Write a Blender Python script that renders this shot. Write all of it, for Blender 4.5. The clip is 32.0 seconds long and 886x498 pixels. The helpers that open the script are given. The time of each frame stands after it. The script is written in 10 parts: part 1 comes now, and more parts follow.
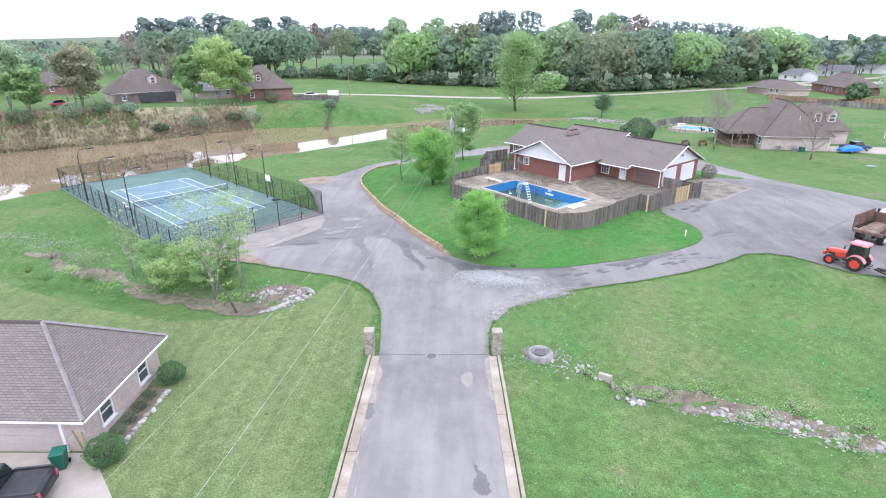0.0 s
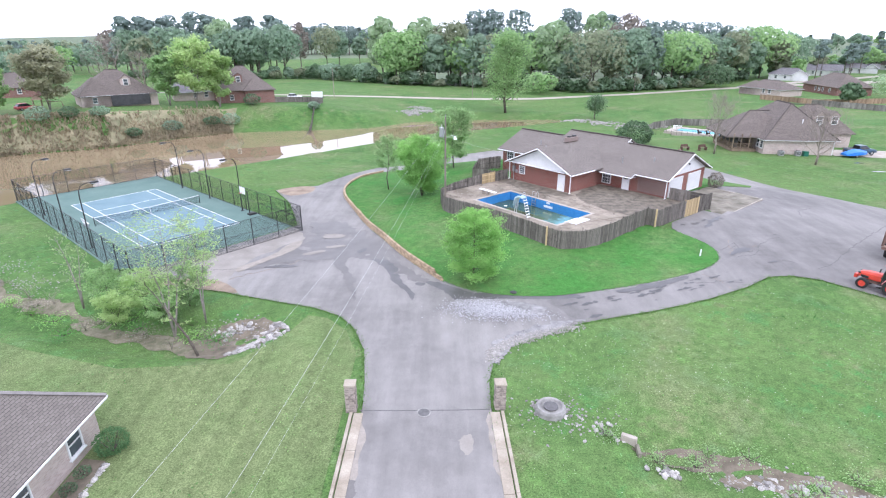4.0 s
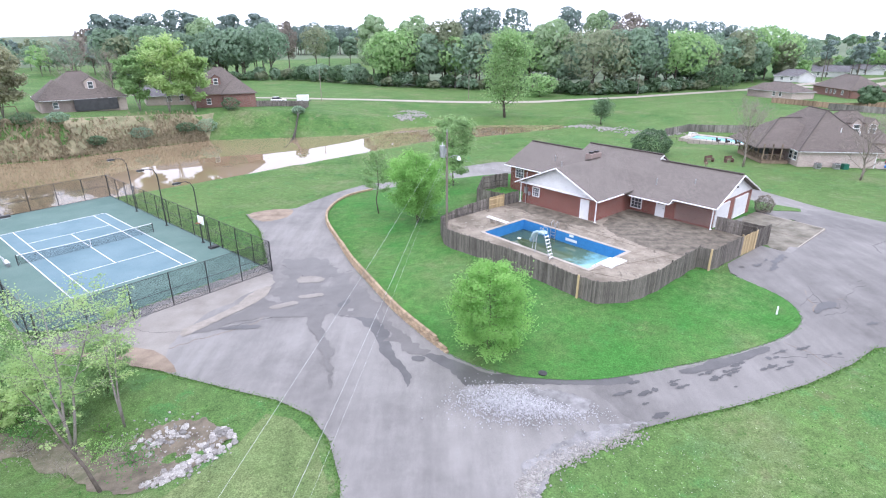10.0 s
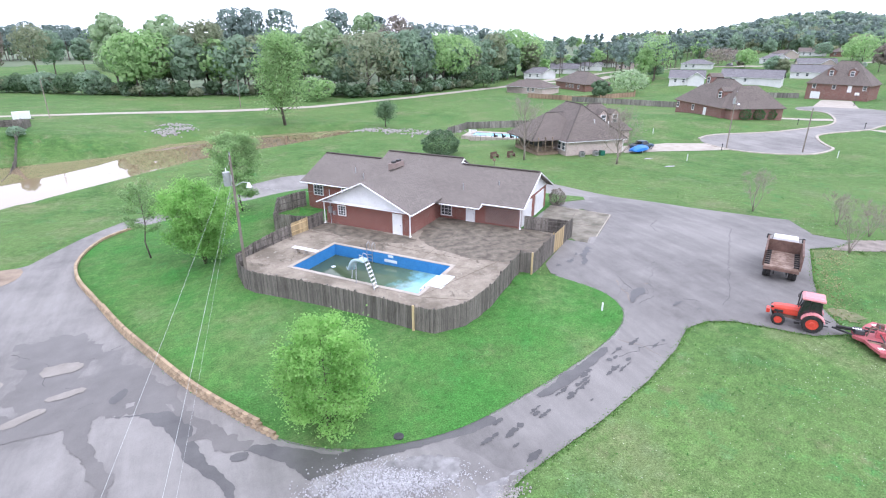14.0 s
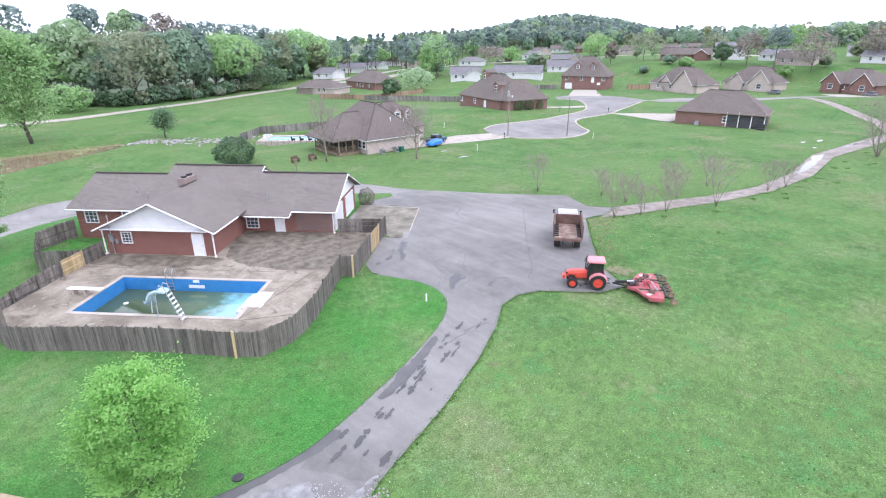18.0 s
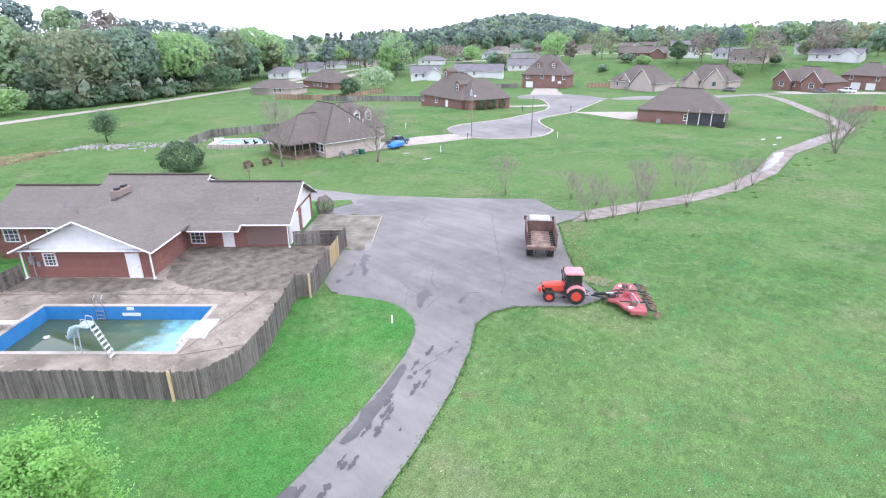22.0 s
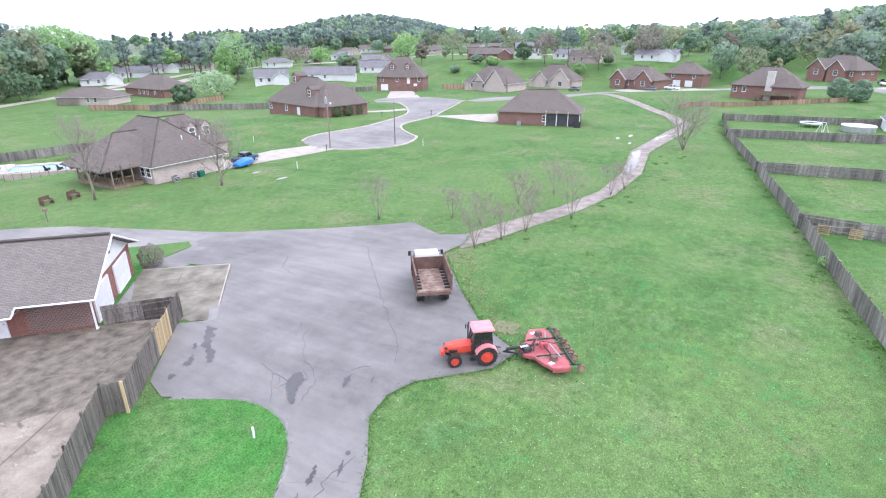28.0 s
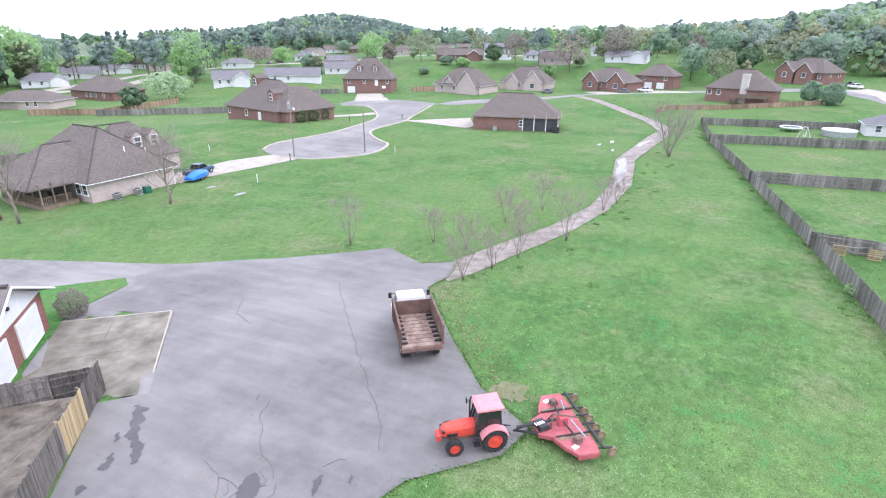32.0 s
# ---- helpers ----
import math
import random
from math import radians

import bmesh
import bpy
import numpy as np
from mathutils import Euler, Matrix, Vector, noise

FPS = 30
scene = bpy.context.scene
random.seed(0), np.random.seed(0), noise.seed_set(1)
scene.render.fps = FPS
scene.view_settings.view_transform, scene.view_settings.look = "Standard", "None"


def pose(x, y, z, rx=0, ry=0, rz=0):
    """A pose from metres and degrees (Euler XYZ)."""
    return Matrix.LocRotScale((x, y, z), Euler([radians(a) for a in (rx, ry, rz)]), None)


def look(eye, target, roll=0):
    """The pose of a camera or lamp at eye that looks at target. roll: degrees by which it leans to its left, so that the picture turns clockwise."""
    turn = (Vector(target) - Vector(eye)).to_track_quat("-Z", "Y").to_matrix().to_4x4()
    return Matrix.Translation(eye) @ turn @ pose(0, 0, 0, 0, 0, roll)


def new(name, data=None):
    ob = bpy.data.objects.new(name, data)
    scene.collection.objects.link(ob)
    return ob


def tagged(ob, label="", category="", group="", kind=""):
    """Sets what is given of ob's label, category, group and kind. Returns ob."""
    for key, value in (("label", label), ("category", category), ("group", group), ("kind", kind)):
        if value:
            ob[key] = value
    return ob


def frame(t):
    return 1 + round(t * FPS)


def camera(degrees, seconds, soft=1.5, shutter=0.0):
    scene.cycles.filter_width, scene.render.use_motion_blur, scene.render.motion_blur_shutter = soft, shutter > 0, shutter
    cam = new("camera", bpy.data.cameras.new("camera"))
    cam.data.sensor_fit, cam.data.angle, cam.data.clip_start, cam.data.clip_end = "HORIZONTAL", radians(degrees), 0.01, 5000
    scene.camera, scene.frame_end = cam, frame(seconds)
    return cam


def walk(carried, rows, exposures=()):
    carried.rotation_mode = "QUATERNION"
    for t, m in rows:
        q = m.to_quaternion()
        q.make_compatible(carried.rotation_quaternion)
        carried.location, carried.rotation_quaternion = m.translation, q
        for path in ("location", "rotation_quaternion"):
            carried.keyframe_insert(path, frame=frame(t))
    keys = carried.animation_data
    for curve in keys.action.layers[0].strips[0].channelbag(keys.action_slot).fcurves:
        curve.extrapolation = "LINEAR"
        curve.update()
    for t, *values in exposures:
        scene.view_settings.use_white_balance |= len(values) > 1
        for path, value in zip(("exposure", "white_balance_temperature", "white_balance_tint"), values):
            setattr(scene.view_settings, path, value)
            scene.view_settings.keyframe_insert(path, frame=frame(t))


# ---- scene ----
# ---- camera and its walk ----
cam = camera(79.1, 32.0, 1.15)
PATH = [
    (0, (0.00, 0.00, 21.06), (-0.187, 9.300, 17.393), -0.03),
    (0.5, (-0.02, 0.48, 21.15), (-0.178, 9.780, 17.475), -0.04),
    (1, (-0.06, 1.05, 21.19), (-0.183, 10.349, 17.513), -0.04),
    (1.5, (-0.12, 1.74, 21.18), (-0.210, 11.039, 17.501), -0.03),
    (2, (-0.18, 2.52, 21.14), (-0.241, 11.820, 17.465), -0.03),
    (2.5, (-0.22, 3.34, 21.11), (-0.257, 12.638, 17.437), -0.04),
    (3, (-0.26, 4.15, 21.12), (-0.291, 13.448, 17.440), -0.05),
    (3.5, (-0.32, 4.94, 21.15), (-0.316, 14.242, 17.472), -0.05),
    (5.5, (-0.54, 8.58, 21.10), (-0.490, 17.878, 17.414), -0.01),
    (6, (-0.62, 9.59, 21.03), (-0.557, 18.892, 17.345), 0.00),
    (6.5, (-0.70, 10.60, 20.97), (-0.612, 19.900, 17.290), 0.02),
    (7, (-0.78, 11.61, 20.92), (-0.680, 20.906, 17.244), 0.02),
    (7.5, (-0.86, 12.60, 20.89), (-0.741, 21.902, 17.218), 0.03),
    (8, (-0.95, 13.58, 20.90), (-0.822, 22.877, 17.226), 0.04),
    (8.5, (-1.04, 14.56, 20.93), (-0.899, 23.863, 17.253), 0.02),
    (9, (-1.10, 15.60, 20.94), (-0.954, 24.897, 17.269), -0.01),
    (9.5, (-1.12, 16.66, 20.94), (-0.968, 25.957, 17.266), 0.01),
    (10, (-1.14, 17.70, 20.93), (-0.975, 27.003, 17.251), 0.06),
    (10.5, (-1.16, 18.74, 20.90), (-0.990, 28.036, 17.223), 0.09),
    (11, (-1.18, 19.74, 20.88), (-1.010, 29.036, 17.204), 0.08),
    (11.5, (-1.24, 20.65, 20.90), (-1.070, 29.949, 17.232), 0.04),
    (12, (-1.33, 21.46, 20.96), (-0.911, 30.756, 17.288), 0.01),
    (12.5, (-1.39, 22.21, 20.99), (-0.185, 31.434, 17.322), 0.03),
    (13, (-1.44, 22.91, 20.98), (0.793, 31.943, 17.323), 0.05),
    (13.5, (-1.50, 23.58, 20.97), (1.600, 32.355, 17.316), 0.07),
    (14, (-1.57, 24.13, 20.97), (2.228, 32.636, 17.326), 0.08),
    (14.5, (-1.65, 24.47, 21.00), (2.906, 32.589, 17.356), 0.03),
    (15, (-1.73, 24.62, 21.02), (3.395, 32.397, 17.382), -0.05),
    (15.5, (-1.80, 24.73, 21.03), (3.658, 32.282, 17.392), -0.08),
    (17.5, (-1.77, 24.67, 21.07), (4.777, 31.288, 17.425), -0.20),
    (18, (-1.67, 24.79, 21.04), (4.946, 31.339, 17.387), -0.16),
    (18.5, (-1.53, 24.96, 21.01), (5.138, 31.449, 17.356), -0.12),
    (19, (-1.32, 25.18, 20.96), (5.384, 31.629, 17.304), -0.10),
    (19.5, (-1.05, 25.45, 20.88), (5.675, 31.884, 17.228), -0.14),
    (20, (-0.73, 25.77, 20.82), (6.020, 32.189, 17.170), -0.17),
    (20.5, (-0.36, 26.16, 20.80), (6.399, 32.553, 17.148), -0.16),
    (21, (0.04, 26.57, 20.80), (6.836, 32.932, 17.139), -0.15),
    (21.5, (0.47, 27.02, 20.79), (7.417, 33.218, 17.132), -0.15),
    (22, (0.94, 27.51, 20.79), (8.002, 33.565, 17.123), -0.14),
    (22.5, (1.44, 28.02, 20.77), (8.663, 33.884, 17.106), -0.13),
    (23, (1.98, 28.54, 20.75), (9.444, 34.083, 17.082), -0.12),
    (23.5, (2.53, 29.05, 20.74), (10.195, 34.321, 17.070), -0.12),
    (24, (3.09, 29.58, 20.75), (11.020, 34.439, 17.082), -0.11),
    (24.5, (3.65, 30.13, 20.79), (11.676, 34.827, 17.112), -0.09),
    (25, (4.22, 30.66, 20.83), (12.313, 35.242, 17.150), -0.06),
    (25.5, (4.80, 31.15, 20.86), (12.920, 35.684, 17.188), -0.07),
    (27.5, (7.42, 33.20, 20.96), (15.814, 37.220, 17.292), 0.02),
    (28, (8.11, 33.72, 20.96), (16.515, 37.715, 17.301), 0.02),
    (28.5, (8.82, 34.23, 20.97), (17.221, 38.233, 17.313), 0.02),
    (29, (9.55, 34.74, 20.97), (17.957, 38.741, 17.325), 0.02),
    (29.5, (10.31, 35.25, 20.97), (18.719, 39.242, 17.331), 0.02),
    (30, (11.09, 35.74, 20.97), (19.606, 39.505, 17.330), 0.05),
    (30.5, (11.89, 36.23, 20.97), (20.473, 39.842, 17.331), 0.08),
    (31, (12.71, 36.74, 20.98), (21.309, 40.319, 17.342), 0.11),
    (31.5, (13.53, 37.33, 21.00), (22.148, 40.855, 17.356), 0.19),
    (32, (14.33, 37.98, 21.02), (22.970, 41.448, 17.368), 0.33),
]
walk(cam, [(t, look(eye, target, roll)) for t, eye, target, roll in PATH], [(0.0, 0.48, 5640, 20), (11.0, 0.47, 5640, 20), (18.0, 0.52, 5620, 20), (25.0, 0.58, 5600, 20), (32.0, 0.62, 5600, 20)])

# ---- overcast daylight ----
world = bpy.data.worlds.new("overcast_sky")
scene.world = world
world.use_nodes = True
wn, wl = world.node_tree.nodes, world.node_tree.links
bg = wn["Background"]
sky = wn.new("ShaderNodeTexSky")
sky.sky_type, sky.sun_disc = "NISHITA", False
sky.sun_elevation, sky.sun_rotation = radians(52), radians(200)
sky.air_density, sky.dust_density, sky.ozone_density = 1.2, 6.0, 1.0
pale = wn.new("ShaderNodeMixRGB")
pale.inputs[0].default_value = 0.86
pale.inputs[2].default_value = (12.6, 12.7, 13.0, 1)
wl.new(sky.outputs[0], pale.inputs[1])
wl.new(pale.outputs[0], bg.inputs[0])
bg.inputs[1].default_value = 0.13
sun = new("sun", bpy.data.lights.new("sun", "SUN"))
sun.data.energy, sun.data.angle, sun.data.color = 0.85, radians(24), (1.0, 0.96, 0.9)
sun.matrix_world = pose(0, 0, 60, 38, 0, 20)


# ---- materials ----
class Nodes:
    """A short way to write a node material."""

    def __init__(self, name, rough=0.8, metal=0.0, spec=0.5):
        self.m = bpy.data.materials.new(name)
        self.m.use_nodes = True
        self.t = self.m.node_tree
        self.b = self.t.nodes["Principled BSDF"]
        self.b.inputs["Roughness"].default_value = rough
        self.b.inputs["Metallic"].default_value = metal
        self.b.inputs["Specular IOR Level"].default_value = spec

    def add(self, kind, **inputs):
        n = self.t.nodes.new("ShaderNode" + kind)
        for k, v in inputs.items():
            n.inputs[k.replace("_", " ")].default_value = v
        return n

    def link(self, a, b):
        self.t.links.new(a, b)

    def place(self, world_space=False):
        if world_space:
            return self.add("NewGeometry").outputs["Position"]
        return self.add("TexCoord").outputs["Object"]

    def noise(self, at, scale, detail=4.0, rough=0.55, stretch=None):
        if stretch:
            mp = self.add("Mapping")
            mp.inputs["Scale"].default_value = stretch
            self.link(at, mp.inputs["Vector"])
            at = mp.outputs[0]
        n = self.add("TexNoise", Scale=scale, Detail=detail, Roughness=rough)
        self.link(at, n.inputs["Vector"])
        return n.outputs["Fac"]

    def ramp(self, fac, *stops):
        r = self.add("ValToRGB")
        e = r.color_ramp.elements
        while len(e) < len(stops):
            e.new(0.5)
        for el, (p, c) in zip(e, stops):
            el.position = p
            el.color = (*c, 1) if len(c) == 3 else c
        self.link(fac, r.inputs[0])
        return r.outputs[0]

    def mix(self, fac, a, b, blend="MIX"):
        n = self.add("MixRGB")
        n.blend_type = blend
        for i, v in enumerate((fac, a, b)):
            if isinstance(v, bpy.types.NodeSocket):
                self.link(v, n.inputs[i])
            elif isinstance(v, (int, float)):
                n.inputs[i].default_value = v
            else:
                n.inputs[i].default_value = (*v, 1)
        return n.outputs[0]

    def random(self):
        return self.add("ObjectInfo").outputs["Random"]

    def island(self):
        return self.add("NewGeometry").outputs["Random Per Island"]

    def bump(self, height, strength=0.3, distance=0.02):
        n = self.add("Bump", Strength=strength, Distance=distance)
        self.link(height, n.inputs["Height"])
        self.link(n.outputs[0], self.b.inputs["Normal"])

    def color(self, c):
        self.link(c, self.b.inputs["Base Color"])
        return self

    def rough(self, r):
        self.link(r, self.b.inputs["Roughness"])


def g3(v):
    return (v, v, v)


def mottled(name, dark, light, scale=3.0, fine=40.0, rough=0.8, bump=0.2, metal=0.0, spec=0.4, vary=0.0, space=False, depth=0.01):
    """A surface of two tones with coarse stains and fine grain."""
    n = Nodes(name, rough, metal, spec)
    at = n.place(space)
    a = n.noise(at, scale, 5.0, 0.6)
    f = n.noise(at, fine, 3.0)
    c = n.ramp(a, (0.3, dark), (0.72, light))
    c = n.mix(0.35, c, n.ramp(f, (0.3, g3(0.35)), (0.7, g3(0.68))), "OVERLAY")
    if vary:
        r = n.ramp(n.random(), (0.0, g3(0.5 - vary)), (1.0, g3(0.5 + vary)))
        c = n.mix(1.0, c, r, "OVERLAY")
    n.color(c)
    n.bump(f, bump, depth)
    return n.m


def grass_material(name, deep, parched=0.0):
    """Mown lawn: broad drifts of tone, clover, dry patches and a soft nap."""
    n = Nodes(name, 0.92, 0, 0.12)
    at = n.place(True)
    big, mid, small, blade = n.noise(at, 0.028, 4.0), n.noise(at, 0.16, 7.0, 0.68), n.noise(at, 1.6, 6.0, 0.7), n.noise(at, 11.0, 5.0, 0.75)
    c = n.ramp(mid, (0.30, (0.049, 0.110, 0.029)), (0.5, (0.077, 0.148, 0.042)), (0.72, (0.118, 0.184, 0.063)))
    c = n.mix(n.ramp(big, (0.42, g3(0)), (0.62, g3(0.65))), c, (0.125, 0.182, 0.062))
    bright = n.ramp(n.noise(at, 0.85, 8.0, 0.78), (0.50, g3(0)), (0.66, g3(0.75)))
    c = n.mix(bright, c, (0.116, 0.218, 0.058))
    clover = n.ramp(n.noise(at, 0.4, 7.0, 0.75), (0.54, g3(0)), (0.64, g3(0.7)))
    c = n.mix(clover, c, (0.047, 0.160, 0.043))
    dry = n.ramp(n.noise(at, 0.10, 8.0, 0.75), (0.52, g3(0)), (0.70, g3(0.8)))
    c = n.mix(dry, c, (0.182, 0.180, 0.096))
    c = n.mix(n.ramp(n.noise(at, 1.1, 5.0, 0.8), (0.60, g3(0)), (0.67, g3(0.55))), c, (0.056, 0.122, 0.032))
    worn = n.ramp(n.noise(at, 0.26, 9.0, 0.78), (0.57, g3(0)), (0.72, g3(0.65)))
    c = n.mix(worn, c, (0.205, 0.180, 0.110))
    flower = n.ramp(n.noise(at, 5.5, 2.0, 0.6), (0.735, g3(0)), (0.75, g3(0.45)))
    c = n.mix(flower, c, (0.46, 0.48, 0.38))
    if parched:
        c = n.mix(n.ramp(n.noise(at, 0.09, 5.0, 0.65), (0.30, g3(0.25)), (0.56, g3(parched))), c, (0.148, 0.180, 0.078))
        mown = n.noise(at, 0.5, 3.0, 0.5, (2.6, 0.12, 1.0))
        c = n.mix(0.30, c, n.ramp(mown, (0.35, g3(0.36)), (0.65, g3(0.64))), "OVERLAY")
    if deep:
        c = n.mix(n.ramp(n.noise(at, 0.17, 6.0, 0.7), (0.36, g3(0.8)), (0.62, g3(0.15))), c, (0.044, 0.172, 0.030))
    c = n.mix(0.6, c, n.ramp(small, (0.32, g3(0.32)), (0.68, g3(0.68))), "OVERLAY")
    c = n.mix(0.9, c, n.ramp(blade, (0.32, g3(0.20)), (0.66, g3(0.80))), "OVERLAY")
    n.color(c)
    n.bump(n.mix(0.5, blade, small), 0.5, 0.06)
    return n.m


def asphalt_material(name, lo, size=0.33, tone=1.0):
    """Worn asphalt: pale dusty drifts, tyre-polished streaks, damp patches with crisp edges, fine chippings."""
    n = Nodes(name, 0.85, 0, 0.35)
    at = n.place(True)
    big, mid, fine = n.noise(at, 0.075, 6.0, 0.6), n.noise(at, 0.55, 8.0, 0.7), n.noise(at, 24.0, 3.0, 0.75)
    t3 = lambda r, g, b: (r * tone, g * tone, b * tone)
    c = n.ramp(mid, (0.28, t3(0.150, 0.141, 0.131)), (0.5, t3(0.192, 0.182, 0.170)), (0.72, t3(0.232, 0.221, 0.206)))
    c = n.mix(n.ramp(big, (0.42, g3(0)), (0.60, g3(0.65))), c, t3(0.285, 0.270, 0.250))
    streak = n.noise(at, 0.35, 5.0, 0.65, (2.2, 0.35, 1.0))
    c = n.mix(0.45, c, n.ramp(streak, (0.34, g3(0.36)), (0.66, g3(0.64))), "OVERLAY")
    damp = n.noise(n.place(True), size, 8.0, 0.68, (1.0, 0.55, 1.0))
    wet = n.ramp(n.mix(0.3, damp, mid), (lo, g3(0)), (lo + 0.02, g3(1)))
    c = n.mix(wet, c, t3(0.098, 0.094, 0.090))
    c = n.mix(0.5, c, n.ramp(fine, (0.3, g3(0.36)), (0.7, g3(0.64))), "OVERLAY")
    n.color(c)
    n.rough(n.ramp(wet, (0.0, g3(0.82)), (1.0, g3(0.42))))
    n.bump(fine, 0.35, 0.012)
    return n.m


def boards_material(name, dark, light, rough=0.85):
    """Sawn boards: long grain along z, dark runs from the top, and each board a little different."""
    n = Nodes(name, rough, 0, 0.2)
    at = n.place()
    grain = n.noise(at, 9.0, 6.0, 0.7, (6.0, 6.0, 0.35))
    stain = n.noise(at, 0.9, 6.0, 0.65, (2.5, 2.5, 0.5))
    runs = n.noise(n.place(True), 3.2, 5.0, 0.7, (1.6, 1.6, 0.22))
    c = n.ramp(n.mix(0.5, grain, stain), (0.36, dark), (0.62, light))
    c = n.mix(n.ramp(runs, (0.50, g3(0)), (0.66, g3(0.6))), c, [v * 1.15 for v in dark])
    c = n.mix(0.75, c, n.ramp(n.random(), (0.0, g3(0.30)), (1.0, g3(0.66))), "OVERLAY")
    c = n.mix(0.7, c, n.ramp(n.island(), (0.0, g3(0.32)), (1.0, g3(0.65))), "OVERLAY")
    n.color(c)
    n.bump(grain, 0.4, 0.008)
    return n.m


def shingle_material(name, dark, light):
    """Asphalt shingles: courses across the slope with staggered tabs of uneven tone."""
    n = Nodes(name, 0.92, 0, 0.2)
    uv = n.add("UVMap").outputs[0]
    br = n.add("TexBrick", Scale=1.0, Mortar_Size=0.014, Mortar_Smooth=0.3, Bias=0.0, Brick_Width=0.34, Row_Height=0.145)
    br.inputs["Color1"].default_value, br.inputs["Color2"].default_value = (*dark, 1), (*light, 1)
    br.inputs["Mortar"].default_value = (*[v * 0.55 for v in dark], 1)
    n.link(uv, br.inputs["Vector"])
    at = n.place(True)
    streak, fine = n.noise(at, 0.35, 4.0, 0.6), n.noise(at, 30.0, 2.0)
    c = n.mix(0.35, br.outputs["Color"], n.ramp(streak, (0.3, g3(0.40)), (0.7, g3(0.6))), "OVERLAY")
    c = n.mix(0.3, c, n.ramp(fine, (0.3, g3(0.35)), (0.7, g3(0.65))), "OVERLAY")
    n.color(c)
    n.bump(br.outputs["Fac"], -0.4, 0.01)
    return n.m


def brick_material(name, a, b, mortar, far=False):
    """Running-bond brick; courses 0.075 m high, bricks 0.21 m long."""
    n = Nodes(name, 0.85, 0, 0.25)
    uv = n.add("UVMap").outputs[0]
    br = n.add("TexBrick", Scale=1.0, Mortar_Size=0.009, Mortar_Smooth=0.2, Bias=0.0, Brick_Width=0.21, Row_Height=0.075)
    br.inputs["Color1"].default_value, br.inputs["Color2"].default_value, br.inputs["Mortar"].default_value = (*a, 1), (*b, 1), (*mortar, 1)
    n.link(uv, br.inputs["Vector"])
    at = n.place(True)
    stain = n.noise(at, 0.8, 5.0, 0.65)
    c = n.mix(0.5, br.outputs["Color"], n.ramp(stain, (0.3, g3(0.38)), (0.7, g3(0.6))), "OVERLAY")
    n.color(c)
    n.bump(br.outputs["Fac"], -0.5, 0.008)
    return n.m


def leaf_material(name, dark, light, see=0.35):
    n = Nodes(name)
    m = n.m
    n.t.nodes.clear()
    out, d, tr, mx = n.add("OutputMaterial"), n.add("BsdfDiffuse"), n.add("BsdfTranslucent"), n.add("MixShader")
    mx.inputs[0].default_value = see
    at = n.place(True)
    c = n.ramp(n.island(), (0.0, dark), (1.0, light))
    tone = n.ramp(n.noise(at, 0.22, 2.0), (0.36, g3(0.41)), (0.66, g3(0.60)))
    c = n.mix(0.8, c, tone, "OVERLAY")
    r = n.ramp(n.random(), (0.0, g3(0.42)), (1.0, g3(0.57)))
    c = n.mix(0.7, c, r, "OVERLAY")
    n.link(c, d.inputs[0]), n.link(c, tr.inputs[0])
    n.link(d.outputs[0], mx.inputs[1]), n.link(tr.outputs[0], mx.inputs[2])
    n.link(mx.outputs[0], out.inputs[0])
    return m


def glass_material(name, tint, rough=0.05):
    n = Nodes(name, rough, 0, 0.7)
    at = n.place(True)
    n.color(n.ramp(n.noise(at, 0.9, 2.0), (0.3, [v * 0.6 for v in tint]), (0.7, tint)))
    return n.m


GRASS = grass_material("mown_grass", False)
LUSH_GRASS = grass_material("lush_grass", True)
OLIVE_GRASS = grass_material("olive_mown_grass", False, 0.85)
WOOD_FLOOR = mottled("woodland_floor", (0.085, 0.12, 0.065), (0.15, 0.185, 0.105), 0.06, 0.8, 0.95, 0.5, space=True)
ASPHALT = asphalt_material("weathered_asphalt", 0.66)


def patio_material():
    """Old concrete: black mildew in crisp-edged drifts, worn pale spots, brown rain stains."""
    n = Nodes("weathered_concrete", 0.88, 0, 0.25)
    at = n.place(True)
    big, mid, fine = n.noise(at, 0.16, 7.0, 0.68), n.noise(at, 0.9, 8.0, 0.72), n.noise(at, 16.0, 4.0, 0.7)
    c = n.ramp(mid, (0.30, (0.205, 0.172, 0.130)), (0.70, (0.360, 0.315, 0.250)))
    c = n.mix(n.ramp(big, (0.47, g3(0)), (0.60, g3(0.75))), c, (0.120, 0.100, 0.074))
    c = n.mix(n.ramp(n.noise(at, 0.6, 8.0, 0.75, (1.0, 0.5, 1.0)), (0.56, g3(0)), (0.62, g3(0.7))), c, (0.090, 0.076, 0.058))
    c = n.mix(n.ramp(n.noise(at, 1.7, 7.0, 0.75), (0.60, g3(0)), (0.64, g3(0.6))), c, (0.42, 0.385, 0.32))
    c = n.mix(0.45, c, n.ramp(fine, (0.3, g3(0.34)), (0.7, g3(0.66))), "OVERLAY")
    n.color(c)
    n.bump(fine, 0.25, 0.012)
    return n.m


